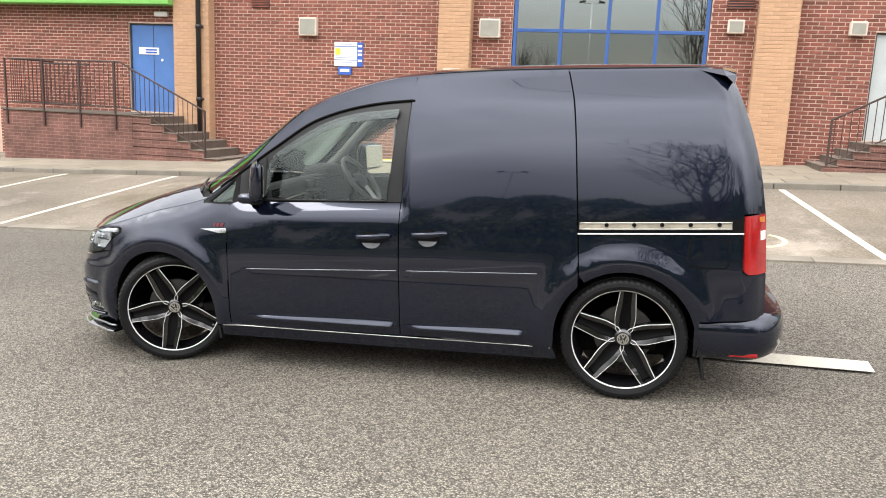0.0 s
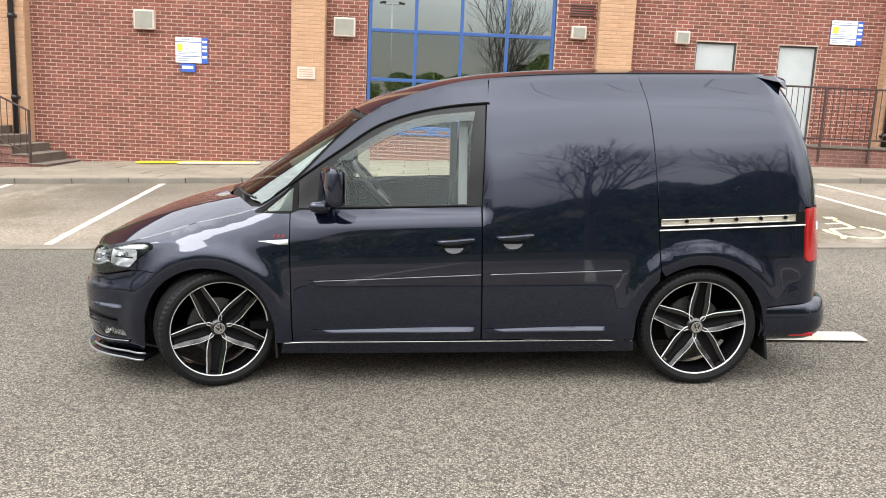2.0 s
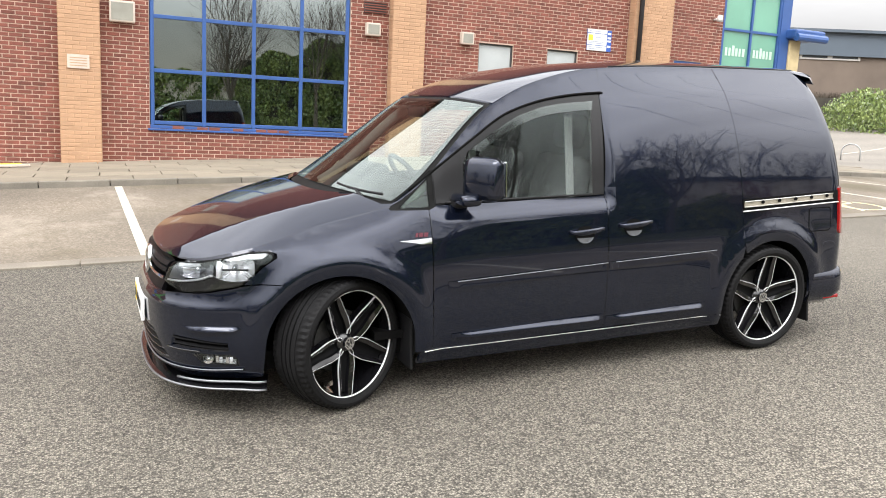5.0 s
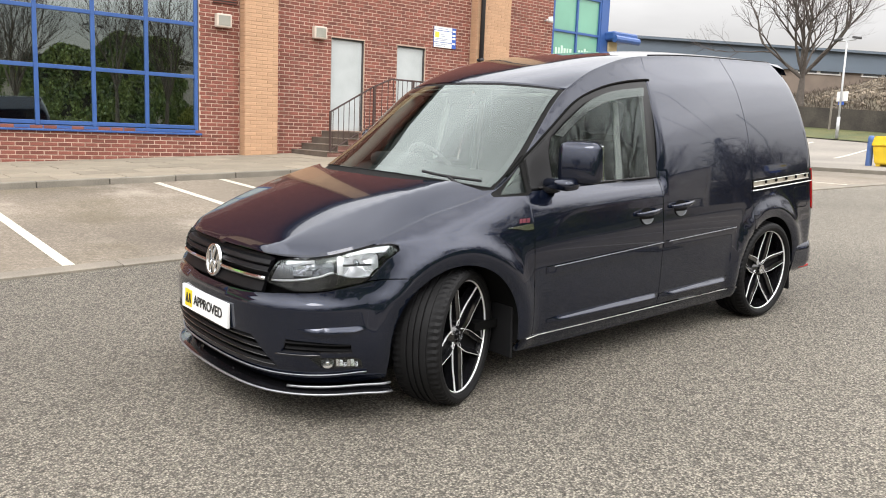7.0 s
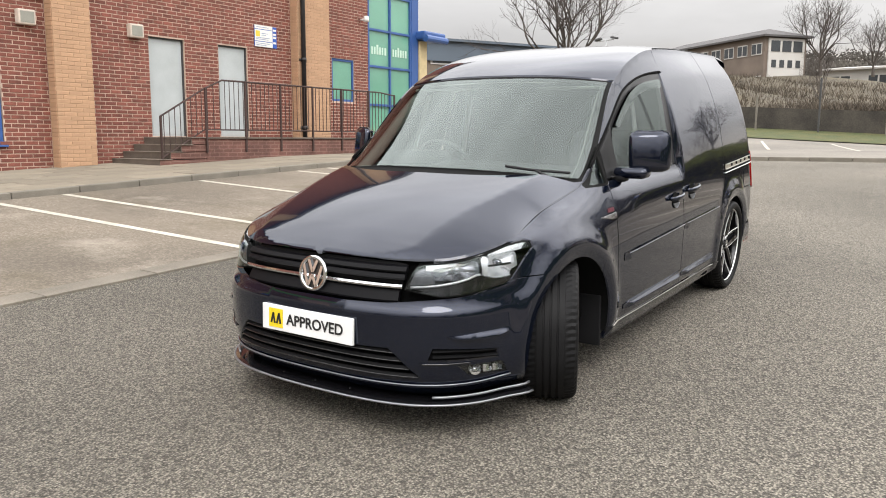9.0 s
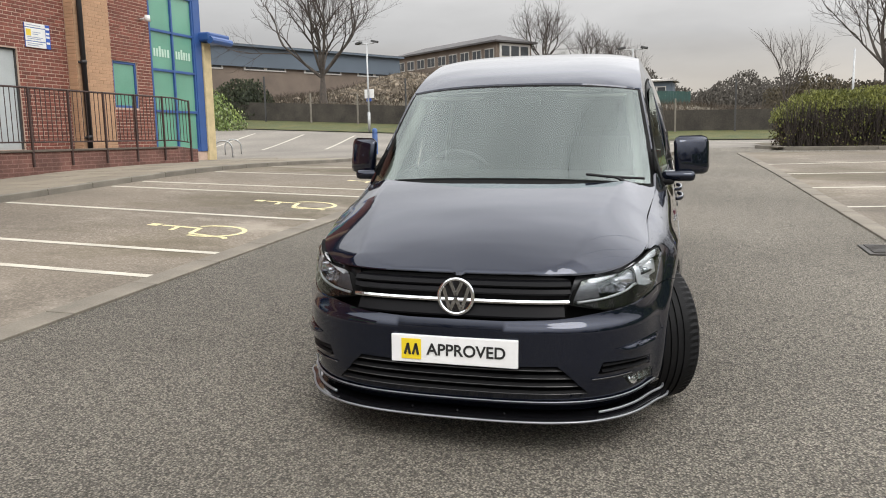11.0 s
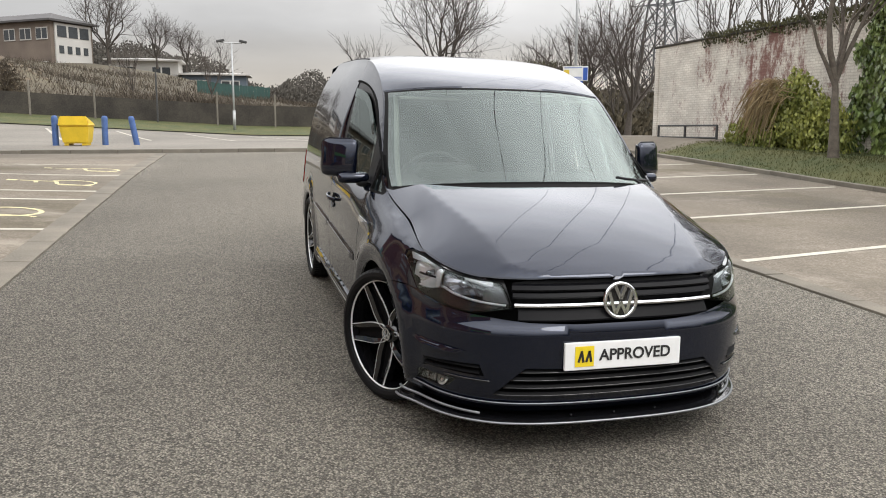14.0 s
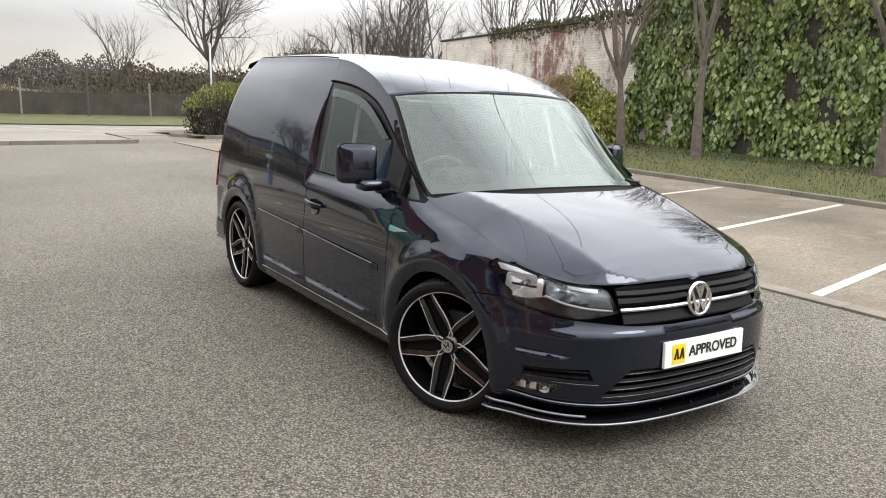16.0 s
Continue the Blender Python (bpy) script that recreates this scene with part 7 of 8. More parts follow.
def blades(name, n, spot, size, mat, label, category, lean=0.4, wide=0.12):
    """Many thin upright blades, joined."""
    rnd = random.Random(len(name) * 7 + n)
    vs, fs = [], []
    for _ in range(n):
        p = spot(rnd)
        h = size * rnd.uniform(0.5, 1.2)
        a = rnd.uniform(0, 6.28)
        d = Vector((math.cos(a), math.sin(a), 0)) * h * wide
        t = Vector((rnd.uniform(-lean, lean), rnd.uniform(-lean, lean), 1)) * h
        k = len(vs)
        vs += [p - d, p + d, p + t]
        fs.append((k, k + 1, k + 2))
    return tagged(mesh_object(name, vs, fs, mat), label, category, kind="stuff")


def on_bank(r):
    x, y = r.uniform(0, 15.9), r.uniform(-13.2, -9.9)
    return Vector((x, y, bank(x, y)))


blades("grass", 16000, on_bank, 0.05, M_GRASS, "short patchy grass on the bank", "grass", 0.6, 0.16)

for y in (-14, -11, -8, -5, -2, 1, 4, 7, 10, 13, 16, 19):
    stripe("bay_line", (27.5, y), (36.5, y + 2.2), 0.12, M_LINE, "faint white bay line on the far concrete yard", 0.02)

# ---- island furniture ----
def bollard(x, y, lean=0.0):
    b = thing("bollard", pose(x, y, ground(x, y) + 0.09, lean, 0, 0), "faded blue round bollard on the concrete island", "bollard", "bollards on the island")
    bm = bmesh.new()
    prof = ((0.0, 0.085), (0.78, 0.085), (0.82, 0.075), (0.85, 0.05), (0.855, 0.0))
    rings = [[bm.verts.new((max(r, 0.001) * math.cos(6.2832 * i / 14), max(r, 0.001) * math.sin(6.2832 * i / 14), z - 0.02)) for i in range(14)] for z, r in prof]
    for u, w in zip(rings, rings[1:]):
        for i in range(14):
            bm.faces.new((u[i], u[(i + 1) % 14], w[(i + 1) % 14], w[i]))
    part("bollard_body", bm, M_BLUEPOST, b, "", True)
    part("bollard_band", tube((0, 0, 0.66), (0, 0, 0.70), 0.0865, n=14), M_BLUEPOST, b)
    return b


for x, y, l in ((20.15, 8.03, 0), (20.72, 5.98, 0), (20.95, 4.72, 1), (21.08, 3.88, -9)):
    bollard(x, y, l)
bx, by = 20.75, 5.42
gb = thing("grit_bin", pose(bx, by, ground(bx, by) + 0.09, 0, 0, 82), "yellow plastic grit bin with sloping lid", "grit bin")
gb.scale = (0.78, 0.85, 1.0)
bm = bmesh.new()
lo, hi = [(-0.42, -0.28), (0.42, -0.28), (0.42, 0.28), (-0.42, 0.28)], [(-0.5, -0.36), (0.5, -0.36), (0.5, 0.36), (-0.5, 0.36)]
v0, v1 = [bm.verts.new((x, y, 0.06)) for x, y in lo], [bm.verts.new((x, y, 0.55)) for x, y in hi]
bm.faces.new(v0[::-1])
bm.faces.new(v1)
for i in range(4):
    bm.faces.new((v0[i], v0[(i + 1) % 4], v1[(i + 1) % 4], v1[i]))
bmesh.ops.bevel(bm, geom=list(bm.edges), offset=0.03, segments=2, affect="EDGES")
part("bin_body", bm, M_YELLOW, gb)
bm = bmesh.new()
q = [bm.verts.new(p) for p in ((-0.53, -0.39, 0.55), (0.53, -0.39, 0.55), (0.53, 0.39, 0.55), (-0.53, 0.39, 0.55), (-0.46, -0.3, 0.66), (0.46, -0.3, 0.66), (0.46, 0.36, 0.82), (-0.46, 0.36, 0.82))]
for f in ((3, 2, 1, 0), (4, 5, 6, 7), (0, 1, 5, 4), (1, 2, 6, 5), (2, 3, 7, 6), (3, 0, 4, 7)):
    bm.faces.new([q[i] for i in f])
bmesh.ops.bevel(bm, geom=list(bm.edges), offset=0.025, segments=2, affect="EDGES")
part("bin_lid", bm, M_YELLOW, gb, "sloping lid")
for x in (-0.3, 0.3):
    part("bin_foot", box(x - 0.08, x + 0.08, -0.25, 0.25, 0.0, 0.06, 0.01), M_YELLOW, gb)
part("bin_label", box(0.1, 0.3, -0.375, -0.36, 0.36, 0.48), M_WHITE, gb, "pale label")
for hx, hy in ((19.45, 13.1), (22.5, 14.5)):
    hp = thing("cycle_stand", pose(hx, hy, ground(hx, hy) + 0.085, 0, 0, -58), "galvanised hoop cycle stand", "cycle stand", "cycle stands by the entrance")
    pts = [(-0.29, 0, 0)] + [(-0.29, 0, 0.3)] + [(0.29 * -math.cos(t), 0, 0.3 + 0.26 * math.sin(t)) for t in np.linspace(0.2, 2.94, 9)] + [(0.29, 0, 0.3), (0.29, 0, 0)]
    part("hoop", pipe(pts, 0.025, 8), M_GALV, hp, "", True)


def sign_pole(x, y, z, height, sign_z, turn, label, w=1.0, h=0.62, lamp=False):
    s = thing("sign_post", pose(x, y, z, 0, 0, turn), label, "sign post")
    part("pole", tube((0, 0, -0.05), (0, 0, height), 0.055, 0.045, 10), M_GALV, s, "", True)
    part("pole_base", tube((0, 0, 0), (0, 0, 1.1), 0.085, 0.08, 10), M_GALV, s, "", True)
    if sign_z:
        part("sign_board", box(-w / 2, w / 2, -0.1, -0.07, sign_z, sign_z + h, 0.006), M_WHITE, s, "white parking notice")
        part("blue_print", box(w * 0.3, w / 2 - 0.02, -0.105, -0.101, sign_z + 0.02, sign_z + h * 0.9), M_SIGNBLUE, s)
        part("yellow_print", box(-w * 0.45, -w * 0.25, -0.105, -0.101, sign_z + h * 0.45, sign_z + h * 0.75), M_SIGNYELLOW, s)
        for k in (0.1, 0.22, 0.86):
            part("print_bar", box(-w * 0.45, w * 0.25, -0.105, -0.101, sign_z + h * k, sign_z + h * (k + 0.05)), M_SIGNBLUE, s)
        part("sign_tab", box(-w * 0.2, w * 0.3, -0.1, -0.07, sign_z - h * 0.36, sign_z - 0.01, 0.004), M_SIGNBLUE, s, "blue tab")
    if lamp:
        part("lamp_arm", tube((-0.55, 0, height - 0.05), (0.55, 0, height - 0.05), 0.03), M_GALV, s)
        for k in (-1, 1):
            bm = box(-0.2, 0.2, -0.13, 0.13, -0.06, 0.06, 0.03, pose(k * 0.6, 0, height + 0.04, 0, k * 12, 0))
            part("lamp_head", bm, M_DARKGREY, s, "dark floodlight head")
    return s


sign_pole(24.56, -11.66, ground(24.56, -11.66), 9.0, 2.35, 246, "tall grey lamp column with white and blue parking notice", 0.95, 0.55)
sign_pole(39.6, 15.5, ground(39.6, 15.5) + 0.1, 5.0, 1.9, 70, "thin lamp column with small white notice", 0.7, 0.5, True)
sign_pole(41.5, 0.72, ground(41.5, 0.72) + 0.2, 4.75, 0, 95, "grey floodlight column on the far verge", lamp=True)
sign_pole(35.2, -9.0, ground(35.2, -9.0), 4.0, 0, 90, "thin white column beyond the hedge")
sign_pole(-2.1, -24.0, ground(-2.1, -24), 8.5, 3.2, 170, "twin-headed car park lamp column with notice", 1.0, 0.6, True)
sign_pole(12.0, -30.0, ground(12, -30), 7.0, 0, 150, "twin-headed car park lamp column", lamp=True)

# painted wheelchair symbols, lying with the head towards the footway
for x, y in ((3.95, 4.15), (6.25, 4.02), (9.35, 3.85), (11.75, 3.8)):
    base = new("bay_symbol")
    tagged(base, "worn pale yellow wheelchair symbol painted in a bay", "road marking", kind="structure")
    chair = [(0.33 * math.cos(t), -0.10 + 0.36 * math.sin(t)) for t in np.linspace(0.9, -3.5, 13)]
    spine = [(0.12, 0.62), (0.10, 0.12), (-0.22, 0.05), (-0.30, -0.42), (-0.36, -0.46)]
    for line in (chair, spine, [(0.11, 0.40), (-0.12, 0.36)]):
        for p, q in zip(line, line[1:]):
            stripe("symbol_stroke", (x + p[0], y + p[1]), (x + q[0], y + q[1]), 0.06, M_LINE_Y, "", parent=base)
    stripe("symbol_stroke", (x + 0.12, y + 0.66), (x + 0.12, y + 0.80), 0.14, M_LINE_Y, "", parent=base)
# drain cover
dm = thing("drain_cover", pose(4.1, -2.86, ground(4.1, -2.86) + 0.012, 0.8, -2.4, 0), "worn grey iron drain grating at the lane edge", "drain cover")
part("drain_frame", box(-0.24, 0.24, -0.24, 0.24, -0.02, 0.004, 0.003), M_IRON, dm)
for i in range(7):
    part("drain_bar", box(-0.2 + i * 0.062, -0.17 + i * 0.062, -0.2, 0.2, 0.0041, 0.014), M_IRON, dm)
# boards left against the wall foot
for i, (x0, x1, y, m) in enumerate(((-4.5, -2.15, 10.95, M_YELLOW), (-3.6, -2.0, 10.68, M_CREAM))):
    zc = paving((x0 + x1) / 2, y)
    bd = thing("board", pose((x0 + x1) / 2, y, zc + 0.012, 0, -2.4, -1), "flat yellow plastic board lying on the paving" if i == 0 else "pale flat board lying on the paving", "board")
    part("board_body", box((x0 - x1) / 2, (x1 - x0) / 2, -0.11 + 0.03 * i, 0.11 - 0.03 * i, 0, 0.035, 0.006), m, bd)

# ---- planting ----
def leaf_mass(name, n, spot, size, mat, label, category, parent=None):
    """Many small folded leaves at the places that spot gives (place, outward)."""
    rnd = random.Random(n)
    vs, fs = [], []
    for _ in range(n):
        p, out = spot(rnd)
        s = size * rnd.uniform(0.55, 1.25)
        d = (out + Vector((rnd.uniform(-1, 1), rnd.uniform(-1, 1), rnd.uniform(-0.9, 0.5))) * 0.75).normalized()
        down = (Vector((rnd.uniform(-0.6, 0.6), rnd.uniform(-0.6, 0.6), -1)) - d * 0.2).normalized()
        sd = d.cross(down)
        if sd.length < 0.05:
            continue
        sd.normalize()
        k = len(vs)
        vs += [p, p + down * s * 0.5 + sd * s * 0.36 - d * s * 0.08, p + down * s, p + down * s * 0.5 - sd * s * 0.36 - d * s * 0.08]
        fs += [(k, k + 1, k + 2), (k, k + 2, k + 3)]
    ob = mesh_object(name, vs, fs, mat, parent)
    return tagged(ob, label, category, kind="stuff") if not parent else ob


def ivy_front(x, z):
    return -13.42 + 0.26 * noise.noise(Vector((x * 0.5, z * 0.6, 3))) + 0.42 * noise.noise(Vector((x * 1.5, z * 1.1, 8)))


def ivy_spot(r):
    while True:
        x, z = r.uniform(-9.0, 15.8), r.uniform(0.0, 5.4)
        if x < 4.6 and r.random() < 0.35:
            continue
        edge = 11.8 + 2.3 * math.exp(-z / 1.5) + 0.6 * noise.noise(Vector((z * 1.3, 0, 2)))
        if x < edge and z < 3.3 + 1.6 * ease(3.5, 9.5, x) + noise.noise(Vector((x * 0.7, 0, 5))) * 0.7:
            break
    return Vector((x, ivy_front(x, z) + r.uniform(-0.25, 0.12), z + ground(x, -13) + 0.2)), Vector((0, 1, 0.35))


leaf_mass("climbing_ivy", 62000, ivy_spot, 0.165, M_LEAF, "dense green ivy covering the boundary wall", "ivy")


def bush_spot(r, c, rad, lo=0.0):
    while True:
        v = Vector((r.uniform(-1, 1), r.uniform(-1, 1), r.uniform(-0.2, 1)))
        if 0.45 < v.length < 1.0 + 0.12 * noise.noise(v * 3):
            break
    return Vector((c[0] + v.x * rad[0], c[1] + v.y * rad[1], c[2] + v.z * rad[2])), v.normalized()


def laurel_spot(r):
    """Several uneven clumps that lean on one another."""
    c, rad = r.choice((((13.2, -12.5, 0.5), (1.1, 0.7, 2.2)), ((14.3, -12.4, 0.45), (1.0, 0.75, 1.7)), ((12.5, -12.6, 0.4), (0.9, 0.7, 1.9)), ((15.2, -12.4, 0.4), (0.75, 0.6, 1.25)), ((13.5, -12.6, 1.2), (0.9, 0.6, 1.6))))
    p, out = bush_spot(r, c, rad)
    return p + 0.22 * noise.noise_vector(p * 1.7), out


leaf_mass("laurel_bush", 19000, laurel_spot, 0.105, M_BUSH, "yellow-green bush at the foot of the painted wall", "bush")
dry = thing("dry_bush", pose(0, 0, 0), "withered straw-coloured stems arching out of the bush", "bush", kind="stuff")
rnd = random.Random(31)
bm = bmesh.new()
for _ in range(170):
    c, w = Vector((rnd.gauss(13.35, 0.22), -11.85 + rnd.uniform(-0.2, 0.12), 2.2 + rnd.uniform(-0.3, 0.3))), rnd.uniform(0.3, 0.95)
    drop, out = rnd.uniform(0.5, 1.25), rnd.uniform(0.05, 0.35)
    pts = [c + Vector((w * t, out * t, 0.22 * math.sin(2.4 * t) - drop * t * t)) for t in (0.0, 0.25, 0.5, 0.75, 1.0)]
    for p, q in zip(pts, pts[1:]):
        add_tube(bm, p, q, 0.011, 0.009, 3, False)
part("stems", bm, M_STRAW, dry)
leaf_mass("entrance_bush", 5200, lambda r: bush_spot(r, (45.3, 26.9, 3.2), (2.2, 2.4, 2.5)), 0.2, M_DARKLEAF, "dark green shrub beyond the building corner", "bush")


leaf_mass("roadside_shrub", 9000, lambda r: bush_spot(r, (38.6, 26.6, 1.9), (1.6, 3.6, 2.7)), 0.16, M_LEAF, "bright green shrubs beside the far road", "bush")
leaf_mass("bramble_bush", 6000, lambda r: bush_spot(r, (48.0, 14.0, 3.2), (1.8, 1.7, 2.1)), 0.13, M_BROWNLEAF, "dark brown bramble behind the stone wall", "bush")


def hedge_spot(r):
    t = r.random()
    cx, cy = 21.4 + 0.9 * t, -4.3 - 5.7 * t
    end = 1 - 0.35 * abs(2 * t - 1) ** 6
    while True:
        u, w = r.uniform(-1, 1), r.uniform(0, 1)
        if abs(u) ** 2.5 + w ** 3 < 1 and abs(u) ** 2.5 + w ** 3 > 0.35 and (w > 0.66 or r.random() < 0.12):
            break
    lump = noise.noise(Vector((cy * 0.9, w * 2, u)))
    return Vector((cx + u * (0.95 + 0.2 * lump), cy + r.uniform(-0.4, 0.4), ground(cx, cy) + 0.1 + w * (1.62 + 0.22 * lump) * end)), Vector((u, 0, 0.6 * w))


leaf_mass("hedge", 34000, hedge_spot, 0.07, M_HEDGE, "clipped bushy hedge, green on top and brown below", "hedge")
core = thing("hedge_core", pose(0, 0, 0), "brown twiggy inside of the hedge", "hedge", kind="stuff")
bm = bmesh.new()
rnd = random.Random(4)
for _ in range(4200):
    t = rnd.random()
    c = Vector((21.3 + t + rnd.uniform(-0.85, 0.7), -4.3 - 5.7 * t, 0))
    c.z = ground(c.x, c.y) + 0.05
    add_tube(bm, c, c + Vector((rnd.uniform(-0.35, 0.35), rnd.uniform(-0.35, 0.35), rnd.uniform(0.8, 1.35))), 0.015, 0.004, 3, False)
part("stems", bm, M_HEDGETWIG, core)


def inner_spot(r):
    p, out = hedge_spot(r)
    g = ground(p.x, p.y)
    return Vector((p.x, p.y, g + 0.05 + (p.z - g) * r.uniform(0.1, 0.85))), out


leaf_mass("brown_leaves", 16000, inner_spot, 0.07, M_BROWNLEAF, "", "", core)

leaf_mass("scrub_thicket", 22000, lambda r: bush_spot(r, (51.0, -21.5, 2.0), (3.2, 5.2, 4.3)), 0.17, M_THICKET, "dark olive brown thicket beyond the hedge", "thicket")

# ---- bare trees ----
def bare_tree(name, height, trunk_r, fork, spread, seed, label, depth=5, first=5, bark=None):
    """A leafless tree: tapering trunk, limbs, branches and fine twigs."""
    rnd = random.Random(seed)
    t = thing(name, pose(0, 0, 0), label, "tree")
    wood, fine = bmesh.new(), bmesh.new()

    def grow(p, d, length, r, level):
        segs = 4 if level < 3 else 3
        sides = 9 if level == 0 else (6 if level < 2 else (4 if level < 4 else 3))
        pts = [p]
        for i in range(segs):
            d = (d + Vector((rnd.uniform(-1, 1), rnd.uniform(-1, 1), rnd.uniform(-0.5, 1.1))) * (0.05 if level == 0 else 0.17)).normalized()
            pts.append(pts[-1] + d * length / segs)
        target = wood if level < 3 else fine
        for i, (a, b) in enumerate(zip(pts, pts[1:])):
            add_tube(target, a, b, r * (1 - 0.55 * i / segs), r * (1 - 0.55 * (i + 1) / segs), sides, False)
        if level >= depth:
            return
        n = first if level == 0 else rnd.choice((3, 4, 4, 5))
        for k in range(n):
            f = 1.0 if (k == 0) else rnd.uniform(0.35 if level else 0.8, 0.98)
            i = min(int(f * segs), segs - 1)
            q = pts[i] + (pts[i + 1] - pts[i]) * (f * segs - i)
            az = 6.2832 * (k + rnd.random() * 0.6) / n
            side = d.orthogonal().normalized()
            side = (side * math.cos(az) + d.cross(side) * math.sin(az))
            tilt = spread * rnd.uniform(0.6, 1.2) * (0.55 if k == 0 else 1)
            nd = (d * math.cos(tilt) + side * math.sin(tilt) + Vector((0, 0, 0.12))).normalized()
            grow(q, nd, length * rnd.uniform(0.52, 0.78) if level else height * (1 - fork) * rnd.uniform(0.36, 0.5), r * (0.62 if k == 0 else rnd.uniform(0.36, 0.52)), level + 1)

    grow(Vector((0, 0, -0.1)), Vector((rnd.uniform(-0.04, 0.04), rnd.uniform(-0.04, 0.04), 1)), height * fork + 0.1, trunk_r, 0)
    part("trunk", wood, bark or M_BARK, t, "trunk and limbs", True)
    part("crown", fine, M_TWIG, t, "leafless crown of twigs")
    return t


def plant(tree, x, y, z, turn, s=1.0):
    c = copy_thing(tree, pose(x, y, z, 0, 0, turn))
    c.scale = (s, s, s)
    return c


tree_a = bare_tree("bare_tree", 6.5, 0.13, 0.26, 0.55, 11, "slim leafless tree with grey-brown bark on the grass bank", 5, 6)
tree_a.matrix_world = pose(10.7, -11.4, bank(10.7, -11.4), 0, 0, 40)
tree_b = bare_tree("bare_tree", 7.0, 0.125, 0.34, 0.5, 23, "leafless tree with pale slender trunk on the grass bank", 5, 5)
tree_b.matrix_world = pose(8.45, -11.4, bank(8.45, -11.4), 2, -3, 10)
plant(tree_a, 4.45, -11.5, bank(4.45, -11.5), 200, 1.08)
tree_c = bare_tree("bare_tree", 11.0, 0.3, 0.19, 0.78, 5, "broad leafless tree with many fine upswept branches", 5, 8, M_DARKBARK)
tree_c.matrix_world = pose(49.6, 22.7, 4.0, 0, 0, 0)
for x, y, z, a, s in ((55.9, -15.5, 3.4, 70, 0.95), (28.1, -15.9, 0.9, 200, 0.62), (30.2, -14.6, 0.9, 20, 0.55), (105, 14.5, 9.3, 130, 0.95), (108, 9.0, 9.0, 10, 0.7), (110, 5.5, 8.8, 250, 0.6),
                        (-6.5, -26, -0.4, 40, 0.6), (6.5, -27, 0.3, 300, 0.6), (-13.5, -25, -0.6, 90, 0.9), (-21, -20, -0.7, 210, 0.8), (-26, -6, -0.8, 120, 0.8), (-30, 8, -0.9, 330, 0.85)):
    plant(tree_c, x, y, z, a, s)
tree_d = bare_tree("bare_tree", 6.0, 0.1, 0.1, 0.6, 77, "bushy leafless thorn tree behind the painted wall", 4, 7, M_DARKBARK)
tree_d.matrix_world = pose(17.0, -14.6, 2.6, 0, 0, 0)
for x, y, z, a, s in ((19.6, -14.8, 2.6, 100, 0.8), (14.3, -14.9, 2.8, 220, 0.9), (32, -17.5, 0.8, 40, 0.9), (35, -15, 0.8, 140, 0.8), (62, -10, 2.8, 20, 1.1), (66, -20, 2.6, 80, 1.2), (70, -28, 2.4, 180, 1.2), (58, -24, 2.2, 280, 1.1), (52, -30, 1.5, 10, 1.1), (62, 2, 3.4, 60, 0.9), (64, 8, 3.8, 160, 0.8)):
    plant(tree_d, x, y, z, a, s)

# ---- painted boundary wall ----
M_OLDWALL = material("whitewashed_brick", (0.70, 0.665, 0.60), 0.9, vary=0.13, scale=1.1, fine=30, bump=0.004)
n_, l_ = M_OLDWALL.node_tree.nodes, M_OLDWALL.node_tree.links
peel, pr_, pm_ = n_.new("ShaderNodeTexNoise"), n_.new("ShaderNodeMapRange"), n_.new("ShaderNodeMix")
peel.inputs["Scale"].default_value, peel.inputs["Detail"].default_value, peel.inputs["Roughness"].default_value = 1.0, 12, 0.86
pr_.inputs["From Min"].default_value, pr_.inputs["From Max"].default_value = 0.45, 0.535
pm_.data_type = "RGBA"
tcw = next(k for k in n_ if k.type == "TEX_COORD")
streak = n_.new("ShaderNodeMapping")
streak.inputs["Scale"].default_value = (1.25, 1.0, 0.55)
l_.new(tcw.outputs["Object"], streak.inputs["Vector"])
l_.new(streak.outputs["Vector"], peel.inputs["Vector"])
sxp, away, bias = n_.new("ShaderNodeSeparateXYZ"), n_.new("ShaderNodeMath"), n_.new("ShaderNodeMath")
l_.new(tcw.outputs["Object"], sxp.inputs[0])
away.operation, bias.operation = "SUBTRACT", "MULTIPLY_ADD"
l_.new(sxp.outputs["X"], away.inputs[0])
away.inputs[1].default_value = 15.8
dist = n_.new("ShaderNodeMath")
dist.operation = "ABSOLUTE"
l_.new(away.outputs[0], dist.inputs[0])
l_.new(dist.outputs[0], bias.inputs[0])
bias.inputs[1].default_value = -0.022
l_.new(peel.outputs["Fac"], bias.inputs[2])
l_.new(bias.outputs[0], pr_.inputs["Value"])
l_.new(pr_.outputs["Result"], pm_.inputs[0])
bw = n_["Principled BSDF"]
l_.new(bw.inputs["Base Color"].links[0].from_socket, pm_.inputs[6])
pm_.inputs[7].default_value = (0.235, 0.125, 0.108, 1)
l_.new(pm_.outputs[2], bw.inputs["Base Color"])
